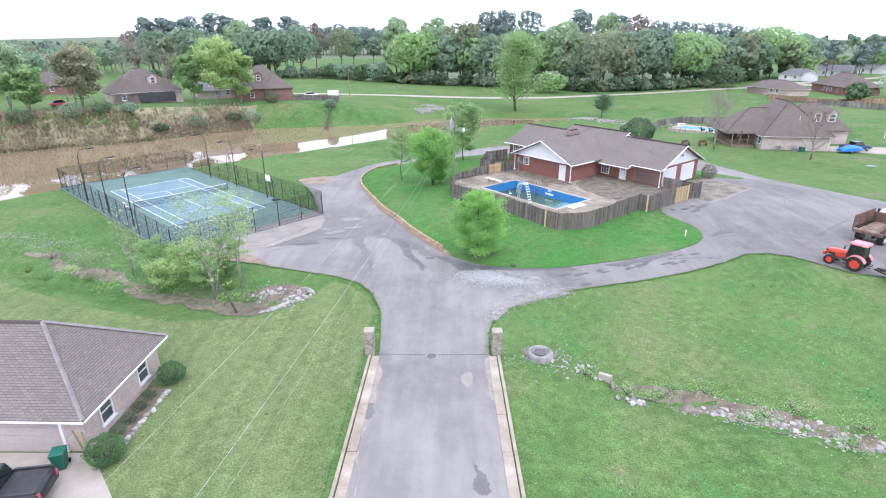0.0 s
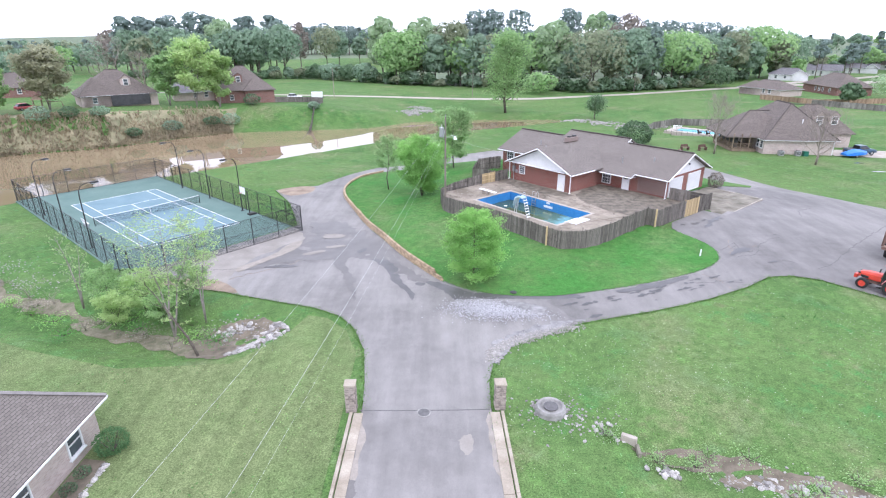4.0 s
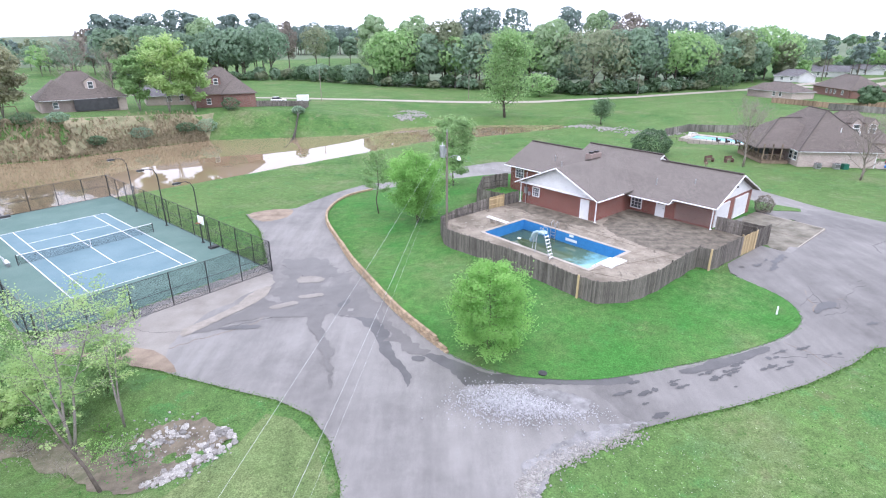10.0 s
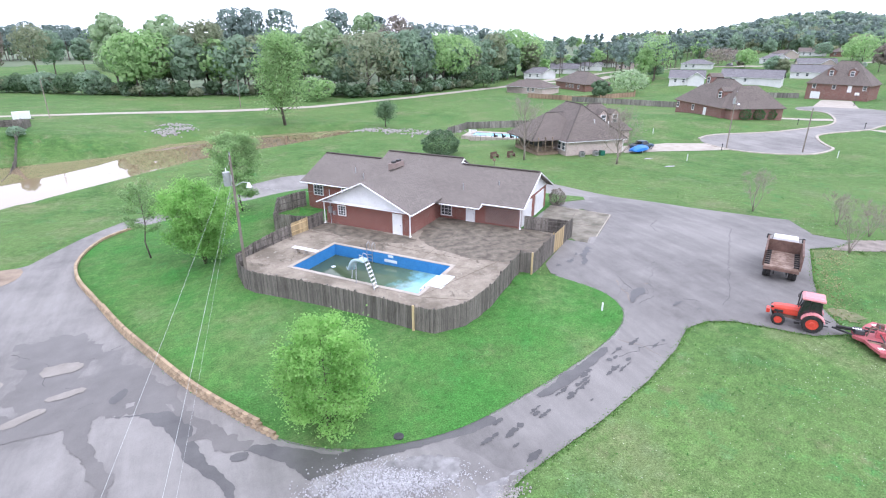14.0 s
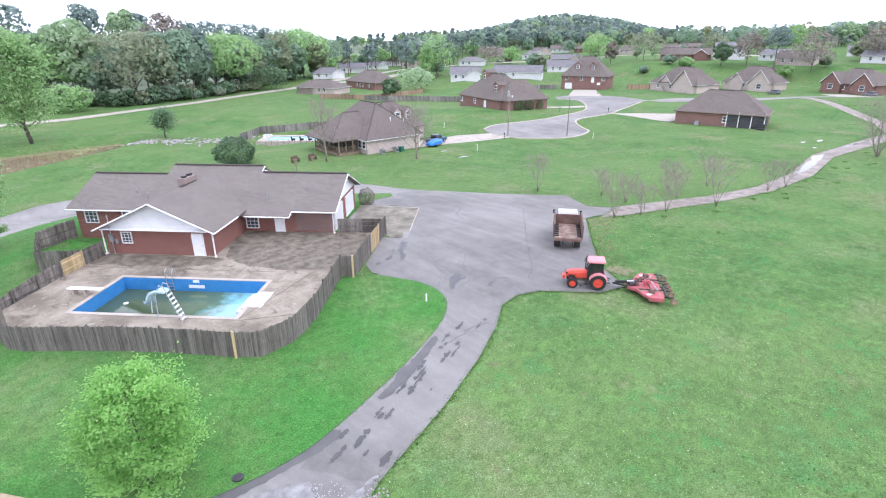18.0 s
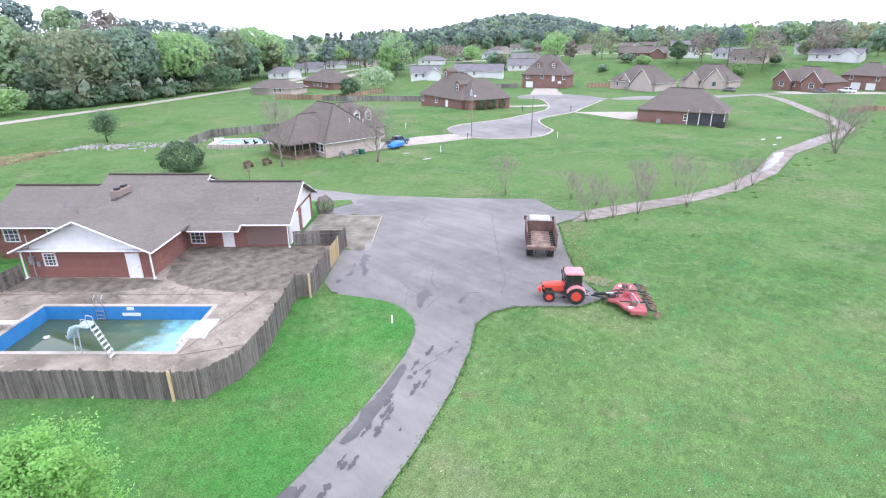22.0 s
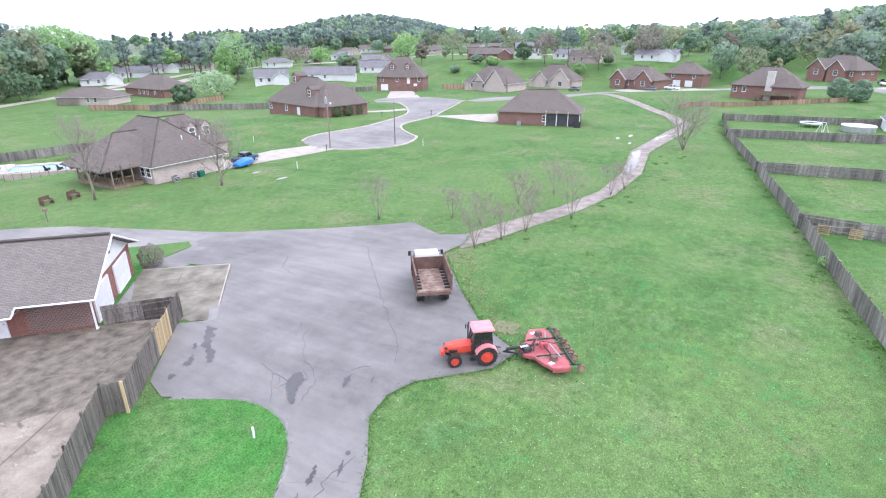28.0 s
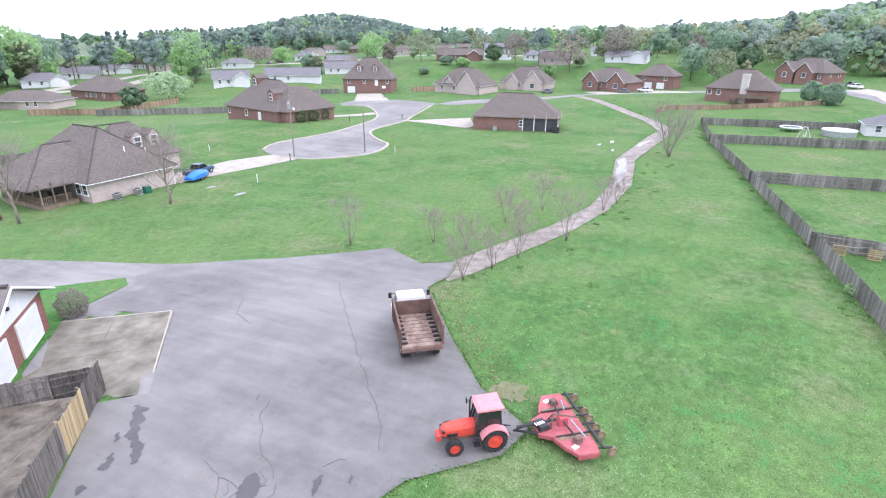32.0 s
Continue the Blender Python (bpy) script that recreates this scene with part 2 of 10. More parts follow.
CONCRETE = patio_material()
PALE_CONCRETE = mottled("pale_concrete", (0.31, 0.275, 0.225), (0.45, 0.405, 0.345), 0.6, 25, 0.85, 0.15, space=True)
COURT_GREEN = mottled("court_green", (0.092, 0.160, 0.135), (0.134, 0.205, 0.175), 0.3, 20, 0.8, 0.1, space=True)
COURT_BLUE = mottled("court_blue", (0.120, 0.200, 0.225), (0.170, 0.255, 0.280), 0.3, 20, 0.8, 0.1, space=True)
WHITE_PAINT = mottled("white_paint", (0.70, 0.70, 0.69), (0.82, 0.82, 0.81), 2.0, 30, 0.55, 0.05)
OLD_BOARDS = boards_material("silvered_fence_boards", (0.050, 0.043, 0.036), (0.275, 0.252, 0.220))
NEW_BOARDS = boards_material("new_pine_boards", (0.36, 0.27, 0.14), (0.50, 0.40, 0.235))
DECK_BOARDS = boards_material("brown_deck_boards", (0.14, 0.105, 0.07), (0.29, 0.225, 0.165))
YARD_BOARDS = boards_material("grey_yard_fence_boards", (0.10, 0.095, 0.082), (0.30, 0.285, 0.25))
BROWN_FENCE = boards_material("brown_fence_boards", (0.20, 0.14, 0.09), (0.36, 0.265, 0.18))
SHINGLE = shingle_material("grey_brown_shingles", (0.172, 0.152, 0.134), (0.214, 0.190, 0.168))
SHINGLE_B = shingle_material("brown_shingles", (0.142, 0.120, 0.104), (0.188, 0.161, 0.142))
SHINGLE_C = shingle_material("grey_shingles", (0.17, 0.165, 0.17), (0.23, 0.22, 0.225))
BRICK = brick_material("red_brick", (0.185, 0.062, 0.046), (0.240, 0.088, 0.066), (0.26, 0.20, 0.17))
BRICK_B = brick_material("dark_red_brick", (0.185, 0.088, 0.070), (0.235, 0.118, 0.096), (0.26, 0.205, 0.18))
BRICK_PALE = brick_material("pale_pink_brick", (0.42, 0.33, 0.29), (0.55, 0.46, 0.41), (0.5, 0.45, 0.41))
SIDING = mottled("white_siding", (0.58, 0.58, 0.57), (0.70, 0.70, 0.69), 0.8, 12, 0.6, 0.05)
POOL_BLUE = mottled("pool_liner_blue", (0.035, 0.185, 0.43), (0.060, 0.240, 0.52), 1.0, 12, 0.45, 0.05)
POOL_STEP = mottled("pool_step_white", (0.62, 0.68, 0.68), (0.76, 0.80, 0.80), 1.0, 12, 0.4, 0.05)
BLACK_METAL = mottled("black_coated_metal", (0.03, 0.03, 0.031), (0.06, 0.058, 0.058), 4.0, 40, 0.5, 0.1, 0.3)
GALV = mottled("galvanised_metal", (0.34, 0.35, 0.36), (0.52, 0.53, 0.54), 3.0, 30, 0.42, 0.1, 0.7)
POLE_WOOD = boards_material("weathered_pole_wood", (0.17, 0.145, 0.115), (0.34, 0.30, 0.25))
BARK = mottled("bark", (0.075, 0.060, 0.048), (0.17, 0.145, 0.12), 2.0, 18, 0.95, 0.6, depth=0.03)
PALE_BARK = mottled("pale_bark", (0.20, 0.175, 0.155), (0.36, 0.33, 0.30), 2.0, 18, 0.95, 0.4)
LEAF_SPRING = leaf_material("spring_leaves", (0.30, 0.46, 0.20), (0.42, 0.58, 0.28), 0.58)
LEAF_YOUNG = leaf_material("fresh_young_leaves", (0.27, 0.50, 0.14), (0.365, 0.60, 0.195), 0.56)
LEAF_YELLOW = leaf_material("yellow_green_leaves", (0.38, 0.53, 0.215), (0.51, 0.66, 0.30), 0.55)
LEAF_DEEP = leaf_material("deep_green_leaves", (0.115, 0.185, 0.105), (0.20, 0.285, 0.165), 0.48)
LEAF_BOX = leaf_material("boxwood_leaves", (0.07, 0.15, 0.065), (0.145, 0.255, 0.11), 0.4)
# pine, pale, woodland and grey leaves: distance haze put into the base colour
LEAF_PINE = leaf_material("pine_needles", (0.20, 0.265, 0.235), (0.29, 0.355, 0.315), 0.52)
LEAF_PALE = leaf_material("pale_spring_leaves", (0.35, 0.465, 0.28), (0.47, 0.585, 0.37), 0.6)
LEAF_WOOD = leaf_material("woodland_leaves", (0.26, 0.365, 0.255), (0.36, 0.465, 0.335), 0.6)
LEAF_HAZE = leaf_material("haze_grey_leaves", (0.36, 0.43, 0.36), (0.46, 0.53, 0.45), 0.62)
LEAF_TAN = leaf_material("tan_olive_buds", (0.38, 0.39, 0.25), (0.50, 0.50, 0.34), 0.58)
LEAF_OLIVE = leaf_material("olive_buds", (0.29, 0.335, 0.21), (0.385, 0.42, 0.28), 0.55)
LEAF_RED = leaf_material("reddish_buds", (0.29, 0.26, 0.215), (0.39, 0.35, 0.30), 0.5)
BLADE_DARK = leaf_material("dark_weed_blades", (0.075, 0.205, 0.055), (0.14, 0.30, 0.085), 0.35)
BLADE_LIGHT = leaf_material("light_grass_blades", (0.17, 0.32, 0.09), (0.29, 0.45, 0.16), 0.4)
BLADE_MID = leaf_material("mid_grass_blades", (0.10, 0.21, 0.055), (0.18, 0.30, 0.09), 0.35)
BLADE_DRY = leaf_material("dry_grass_blades", (0.27, 0.25, 0.13), (0.42, 0.38, 0.22), 0.3)
TWIGS = mottled("bare_twigs", (0.20, 0.17, 0.14), (0.34, 0.295, 0.25), 3.0, 20, 0.95, 0.2)
REEDS = leaf_material("dry_reeds", (0.30, 0.255, 0.165), (0.44, 0.38, 0.26), 0.4)
DRY_BANK = mottled("dry_grass_bank", (0.155, 0.165, 0.085), (0.33, 0.285, 0.18), 0.35, 6.0, 0.95, 0.4, space=True, depth=0.04)
EARTH = mottled("bare_earth", (0.19, 0.145, 0.105), (0.34, 0.27, 0.20), 0.8, 20, 0.95, 0.4, space=True)
ROCK = mottled("pale_limestone", (0.20, 0.185, 0.165), (0.45, 0.43, 0.405), 3.0, 20, 0.9, 0.5, vary=0.24)
GRAVEL = mottled("white_gravel", (0.32, 0.315, 0.32), (0.60, 0.595, 0.60), 6.0, 40, 0.9, 0.5, vary=0.1)
GLASS = glass_material("window_glass", (0.10, 0.115, 0.125))
DARK_GLASS = glass_material("tinted_glass", (0.022, 0.024, 0.027))
SCREEN = mottled("dark_insect_screen", (0.035, 0.035, 0.037), (0.075, 0.075, 0.078), 1.0, 30, 0.7, 0.05)
CLOVER = leaf_material("white_clover", (0.50, 0.54, 0.40), (0.72, 0.74, 0.62), 0.4)
WORN_BED = mottled("dried_clippings", (0.16, 0.12, 0.08), (0.28, 0.20, 0.13), 3.0, 25, 0.95, 0.4)
RIDGE_CAP = mottled("ridge_shingles", (0.20, 0.185, 0.175), (0.29, 0.27, 0.255), 2.0, 20, 0.9, 0.3)
WORN_TURF = mottled("worn_turf", (0.115, 0.145, 0.058), (0.215, 0.19, 0.115), 2.2, 22, 0.95, 0.4, space=True, depth=0.03)
DECK_RED = mottled("scuffed_red_deck", (0.30, 0.075, 0.078), (0.48, 0.130, 0.140), 1.6, 10, 0.6, 0.2)
RED_PAINT = mottled("faded_red_paint", (0.40, 0.075, 0.085), (0.56, 0.135, 0.145), 1.5, 12, 0.5, 0.15)
ORANGE_PAINT = mottled("orange_paint", (0.56, 0.050, 0.032), (0.68, 0.085, 0.050), 2.0, 15, 0.35, 0.05)
PINK_ROOF = mottled("sun_bleached_red_roof", (0.60, 0.205, 0.215), (0.72, 0.30, 0.31), 1.5, 15, 0.5, 0.05)
RUBBER = mottled("tyre_rubber", (0.016, 0.016, 0.016), (0.045, 0.043, 0.041), 5.0, 30, 0.9, 0.4)
RUSTY = mottled("rusty_steel", (0.085, 0.050, 0.038), (0.23, 0.145, 0.115), 1.2, 12, 0.85, 0.4)
RUST_BED = mottled("rusty_truck_floor", (0.15, 0.090, 0.062), (0.40, 0.31, 0.25), 2.2, 12, 0.85, 0.3)
WHITE_CAR = mottled("white_car_paint", (0.72, 0.72, 0.72), (0.80, 0.80, 0.80), 0.8, 20, 0.25, 0.02)
BLUE_TARP = mottled("blue_tarpaulin", (0.020, 0.14, 0.50), (0.045, 0.22, 0.66), 2.0, 10, 0.4, 0.3)
BLUE_CAR = mottled("dark_blue_car_paint", (0.022, 0.05, 0.085), (0.04, 0.085, 0.13), 0.8, 20, 0.3, 0.02)
GREY_CAR = mottled("grey_car_paint", (0.10, 0.105, 0.11), (0.16, 0.165, 0.17), 0.8, 20, 0.3, 0.02)
GREEN_BIN = mottled("green_plastic", (0.012, 0.105, 0.070), (0.022, 0.15, 0.10), 2.0, 20, 0.45, 0.05)
TAN_BLOCK = mottled("tan_concrete_block", (0.25, 0.18, 0.11), (0.46, 0.36, 0.24), 2.0, 20, 0.9, 0.4, vary=0.13)
SLIDE_BLUE = mottled("pale_blue_fibreglass", (0.42, 0.60, 0.64), (0.60, 0.76, 0.79), 1.5, 15, 0.35, 0.05)
CABLE = mottled("pale_cable", (0.40, 0.42, 0.40), (0.52, 0.54, 0.52), 1.0, 5, 0.5, 0.0)
STONE_PILLAR = mottled("ledge_stone", (0.20, 0.165, 0.14), (0.44, 0.385, 0.335), 3.0, 20, 0.9, 0.4, vary=0.16)


def water_material(name, color, rough, bump, scale, mixing=None):
    n = Nodes(name, rough, 0, 0.5)
    at = n.place(True)
    big = n.noise(at, 0.04, 4.0)
    n.color(n.ramp(big, (0.3, [v * 0.9 for v in color]), (0.7, [v * 1.1 for v in color])))
    n.bump(n.noise(at, scale, 3.0), bump, 0.02)
    n.b.inputs["IOR"].default_value = 1.62
    return n.m


POND_WATER = water_material("muddy_pond_water", (0.25, 0.19, 0.115), 0.015, 0.012, 0.7)


def pool_water_material():
    """Murky green water that clears towards the shallow end."""
    n = Nodes("murky_pool_water", 0.04, 0, 0.5)
    at = n.place()
    sep = n.add("SeparateXYZ")
    n.link(at, sep.inputs[0])
    blotch = n.noise(at, 0.7, 5.0, 0.7)
    tip = n.add("Math")
    tip.operation = "MULTIPLY_ADD"
    tip.inputs[1].default_value, tip.inputs[2].default_value = 0.085, 0.36
    n.link(sep.outputs[0], tip.inputs[0])
    f = n.mix(0.30, tip.outputs[0], blotch)
    n.color(n.ramp(f, (0.34, (0.060, 0.090, 0.048)), (0.54, (0.095, 0.150, 0.090)), (0.63, (0.20, 0.40, 0.42)), (0.75, (0.30, 0.55, 0.60))))
    return n.m


POOL_WATER = pool_water_material()
CLEAR_POOL = water_material("clear_pool_water", (0.22, 0.56, 0.70), 0.08, 0.1, 2.0)
CLEAR_POOL.node_tree.nodes["Principled BSDF"].inputs["IOR"].default_value = 1.2


# ---- mesh helpers ----
class Mesh:
    """Collects corners and faces; make() turns them into one object."""

    def __init__(self):
        self.v, self.f, self.uv = [], [], []

    def face(self, pts, uv=None):
        i = len(self.v)
        self.v.extend(tuple(p) for p in pts)
        self.f.append(tuple(range(i, i + len(pts))))
        self.uv.append(uv)
        return self

    def box(self, cx, cy, cz, sx, sy, sz, rz=0.0, top=1.0):
        """A box about its centre; top narrows the upper end."""
        c, s = math.cos(rz), math.sin(rz)
        i = len(self.v)
        for k in (-0.5, 0.5):
            q = top if k > 0 else 1.0
            for a, b in ((-0.5, -0.5), (0.5, -0.5), (0.5, 0.5), (-0.5, 0.5)):
                x, y = a * sx * q, b * sy * q
                self.v.append((cx + x * c - y * s, cy + x * s + y * c, cz + k * sz))
        for f in ((3, 2, 1, 0), (4, 5, 6, 7), (0, 1, 5, 4), (1, 2, 6, 5), (2, 3, 7, 6), (3, 0, 4, 7)):
            self.f.append(tuple(i + j for j in f))
            self.uv.append(None)
        return self

    def tube(self, pts, radii, n=6, cap=True):
        """A round bar along a line of points."""
        rings = []
        for k, p in enumerate(pts):
            p = Vector(p)
            d = (Vector(pts[min(k + 1, len(pts) - 1)]) - Vector(pts[max(k - 1, 0)])).normalized()
            side = d.cross(Vector((0, 0, 1)) if abs(d.z) < 0.95 else Vector((1, 0, 0))).normalized()
            up = side.cross(d)
            r = radii[k] if isinstance(radii, (list, tuple)) else radii
            rings.append(len(self.v))
            for j in range(n):
                a = 2 * math.pi * j / n
                self.v.append(tuple(p + r * (math.cos(a) * side + math.sin(a) * up)))
        for a, b in zip(rings, rings[1:]):
            for j in range(n):
                self.f.append((a + j, a + (j + 1) % n, b + (j + 1) % n, b + j))
                self.uv.append(None)
        if cap:
            self.f.append(tuple(rings[0] + j for j in reversed(range(n))))
            self.f.append(tuple(rings[-1] + j for j in range(n)))
            self.uv.extend((None, None))
        return self

    def loft(self, rings, cap=True):
        """Skin over rings with equal counts of corners."""
        n, start = len(rings[0]), []
        for ring in rings:
            start.append(len(self.v))
            self.v.extend(tuple(p) for p in ring)
        for a, b in zip(start, start[1:]):
            for j in range(n):
                self.f.append((a + j, a + (j + 1) % n, b + (j + 1) % n, b + j))
                self.uv.append(None)
        if cap:
            self.f.append(tuple(start[0] + j for j in reversed(range(n))))
            self.f.append(tuple(start[-1] + j for j in range(n)))
            self.uv.extend((None, None))
        return self

    def prism(self, outline, z0, z1):
        """An upright block over a flat outline given counter-clockwise."""
        return self.loft([[(x, y, z0) for x, y in outline], [(x, y, z1) for x, y in outline]])

    def data(self, name, mat=None, smooth=False):
        me = bpy.data.meshes.new(name)
        me.from_pydata(self.v, [], self.f)
        if any(u is not None for u in self.uv):
            layer = me.uv_layers.new(name="UVMap")
            flat = []
            for f, u in zip(self.f, self.uv):
                flat.extend(u if u is not None else [(self.v[i][0] + self.v[i][1], self.v[i][2]) for i in f])
            layer.data.foreach_set("uv", np.array(flat, "f").ravel())
        if mat:
            me.materials.append(mat)
        if smooth:
            me.polygons.foreach_set("use_smooth", [True] * len(me.polygons))
        me.update()
        return me


def part(name, mesh, mat, parent=None, label="", smooth=False, bevel=0.0):
    """One mesh object, under a thing or a part."""
    ob = new(name, mesh.data(name, mat, smooth))
    if parent:
        ob.parent = parent
    if label:
        ob["label"] = label
    if bevel:
        mod = ob.modifiers.new("edge", "BEVEL")
        mod.width, mod.segments, mod.limit_method = bevel, 2, "ANGLE"
    return ob


def thing(name, at, rz, label, category, group="", kind=""):
    ob = new(name)
    ob.matrix_world = pose(*at, 0, 0, rz)
    return tagged(ob, label, category, group, kind)


def share(name, me, parent, m):
    """A further object on a mesh that exists."""
    ob = new(name, me)
    ob.parent = parent
    ob.matrix_basis = m
    return ob


# ---- the lie of the land ----
# swells of the ground: x, y, height, reach
LAND_NEAR = [(-1, 0, 1.0, 14), (-1, 31, 0.92, 10), (-2, 45, 1.0, 9), (-37, 71, 0, 16), (-18, 67, 0.1, 7), (-14, 84, 0.2, 8), (5, 58, 2.3, 5), (10, 53, 2.0, 5),
             (21, 55, 2.4, 5), (0, 48.5, 1.1, 4), (-1, 62, 1.6, 4), (15, 66, 3.0, 8), (23, 70, 3.0, 8), (10, 85, 2.4, 9), (35, 60, 2.6, 9), (34, 44, 2.2, 7),
             (16, 44, 1.4, 6), (25, 30, 1.2, 12), (-45, 40, 0.2, 16), (-30, 20, 0.6, 14)]
LAND_EAST = [(57, 62, 1.75, 9), (52, 51, 2.0, 7), (67, 45, 1.6, 10), (75, 24, 1.3, 14), (116, 36, 1.5, 18), (62, 95, 0.8, 14), (98, 100, 0.1, 13),
             (134, 78, 1.6, 15), (160, 25, 1.0, 16), (112, 122, 3.2, 12), (195, 20, 4, 22), (195, 122, 2.2, 22), (240, 97, 2.5, 15), (234, 60, 2.6, 13), (253, 40, 2.0, 12),
             (240, -18, 4.5, 20), (140, 5, 2, 20)]
LAND_NORTH = [(20, 176, -1.2, 22), (45, 168, -1.8, 16), (-5, 128, -1.0, 18), (150, 200, 1, 45), (-60, 160, 4.0, 18), (-110, 140, 5, 25), (-40, 222, 2, 30),
              (30, 240, 0, 40), (100, 260, 0, 50)]
LAND_FAR = [(166, 275, 2.8, 18), (215, 305, 2.7, 25), (262, 330, 3, 30), (250, 249, 6.5, 20), (186, 196, 6.0, 7), (208, 183, 5.5, 8), (307, 246, 7, 25), (252, 190, 5, 14), (280, 206, 7.5, 12),
            (345, 268, 11, 30), (345, 185, 11.5, 30), (285, 128, 11, 22), (294, 102, 10.5, 13), (279, 88, 9.4, 10), (287, 57, 10.5, 12), (331, 74, 11.4, 25), (385, 10, 12, 40), (420, 120, 14, 45)]
LAND = np.array(LAND_NEAR + LAND_EAST + LAND_NORTH + LAND_FAR, float)
# far hills: x, y, height, reach along x and y
HILLS = [(800, 540, 37, 95, 105), (760, 330, 3, 180, 150), (1050, 900, 20, 260, 200), (480, -170, 25, 110, 100), (640, 40, 5, 130, 120), (-900, 2200, 24, 700, 250), (300, 2300, 18, 700, 250),
         (330, -420, 36, 160, 160)]
WATER_Z = -2.2
POND = [(-140, 96), (-110, 108), (-98, 113), (-90, 120), (-76, 127), (-63, 141), (-55, 148), (-39, 151), (-20, 155), (-9, 166), (0, 169), (16, 171), (34, 171), (37, 168),
        (30, 161), (13, 151), (-6, 141), (-13.5, 133.5), (-26, 121), (-34, 110.5), (-40.5, 102), (-47.5, 94.5), (-54, 87.5), (-61, 80), (-65, 74), (-71, 66), (-84, 56), (-110, 46), (-150, 40)]


def edge_distance(x, y, outline):
    """How far points lie from an outline; inside it, the distance is negative."""
    best, inside = np.full(x.shape, 1e9), np.zeros(x.shape, bool)
    for (ax, ay), (bx, by) in zip(outline, outline[1:] + outline[:1]):
        dx, dy = bx - ax, by - ay
        s = np.clip(((x - ax) * dx + (y - ay) * dy) / (dx * dx + dy * dy), 0, 1)
        best = np.minimum(best, np.hypot(x - ax - s * dx, y - ay - s * dy))
        if dy:
            inside ^= ((ay > y) != (by > y)) & (x < ax + (y - ay) * dx / dy)
    return np.where(inside, -best, best)


def land(x, y):
    """The ground's height, for numbers or arrays."""
    x, y = np.asarray(x, float), np.asarray(y, float)
    top, low = np.zeros(x.shape), np.zeros(x.shape)
    for sx, sy, h, reach in LAND:
        d2 = (x - sx) ** 2 + (y - sy) ** 2
        w = np.exp(-d2 / (2 * reach**2)) + 1e-3 / (1 + d2 / 400) ** 2
        top, low = top + w * h, low + w
    z = top / low
    for hx, hy, h, rx, ry in HILLS:
        z = z + h * np.exp(-((x - hx) / rx) ** 2 / 2 - ((y - hy) / ry) ** 2 / 2)
    d = edge_distance(x, y, POND)
    shore = WATER_Z + np.where(d > 0, 0.05 + 0.30 * d, 0.25 * d)
    near = np.clip(1 - d / np.where(y + 0.3 * x > 108, 11.0, 4.5), 0, 1)
    near = near * near * (3 - 2 * near)
    shore = np.maximum(shore, WATER_Z - 1.5)
    return z * (1 - near) + shore * near


def ground_z(x, y):
    return float(land(np.array([x]), np.array([y]))[0])


def sheet(name, outline, lift, mat, step=1.5, label="", category="", kind="structure", thick=0.0, level=None, dig=()):
    """A paved sheet over the ground inside an outline, cut to follow the slope."""
    bm = bmesh.new()
    bm.faces.new([bm.verts.new((x, y, 0)) for x, y in outline])
    xs, ys = [p[0] for p in outline], [p[1] for p in outline]
    if level is None:
        for axis, lo, hi in ((0, min(xs), max(xs)), (1, min(ys), max(ys))):
            for k in range(1, int((hi - lo) / step) + 1):
                co, no = [0, 0, 0], [0, 0, 0]
                co[axis], no[axis] = lo + k * step, 1
                bmesh.ops.bisect_plane(bm, geom=bm.verts[:] + bm.edges[:] + bm.faces[:], plane_co=co, plane_no=no)
    bmesh.ops.triangulate(bm, faces=bm.faces[:])
    bmesh.ops.recalc_face_normals(bm, faces=bm.faces[:])
    if bm.faces[:] and sum(f.normal.z for f in bm.faces) < 0:
        bmesh.ops.reverse_faces(bm, faces=bm.faces[:])
    vs = bm.verts[:]
    zs = land(np.array([v.co.x for v in vs]), np.array([v.co.y for v in vs])) if level is None else np.full(len(vs), level)
    vx, vy = np.array([v.co.x for v in vs]), np.array([v.co.y for v in vs])
    for outline2, margin, depth in dig:
        zs = np.where(edge_distance(vx, vy, outline2) < margin, zs - depth, zs)
    for v, z in zip(vs, zs):
        v.co.z = z + lift
    if thick:
        got = bmesh.ops.extrude_face_region(bm, geom=bm.faces[:])
        for v in got["geom"]:
            if isinstance(v, bmesh.types.BMVert):
                v.co.z -= thick
        bmesh.ops.recalc_face_normals(bm, faces=bm.faces[:])
    me = bpy.data.meshes.new(name)
    bm.to_mesh(me)
    bm.free()
    me.materials.append(mat)
    ob = new(name, me)
    return tagged(ob, label, category, "", kind)


def smooth_line(pts, n=6, closed=False):
    """A soft curve through points."""
    out, m = [], len(pts)
    for i in range(m if closed else m - 1):
        p = [Vector((*pts[(i + k) % m if closed else min(max(i + k, 0), m - 1)], 0)) for k in (-1, 0, 1, 2)]
        for j in range(n):
            t = j / n
            q = 0.5 * (2 * p[1] + (p[2] - p[0]) * t + (2 * p[0] - 5 * p[1] + 4 * p[2] - p[3]) * t * t + (3 * p[1] - p[0] - 3 * p[2] + p[3]) * t**3)
            out.append((q.x, q.y))
    if not closed:
        out.append(tuple(pts[-1]))
    return out


def ragged(pts, seed, amount=0.35, n=5):
    """An uneven outline: each side is halved again and again, its middle pushed in or out."""
    r = random.Random(seed)
    line = smooth_line(pts, 2, True)
    for level in range(3):
        out = []
        for (ax, ay), (bx, by) in zip(line, line[1:] + line[:1]):
            k = r.gauss(0, 0.5 * min(1.0, amount * 2.5)) * 0.42
            out += [(ax, ay), ((ax + bx) / 2 - (by - ay) * k, (ay + by) / 2 + (bx - ax) * k)]
        line = out
    return line


# club house axes: a runs along its length, b towards its back
AX = radians(-49.8)


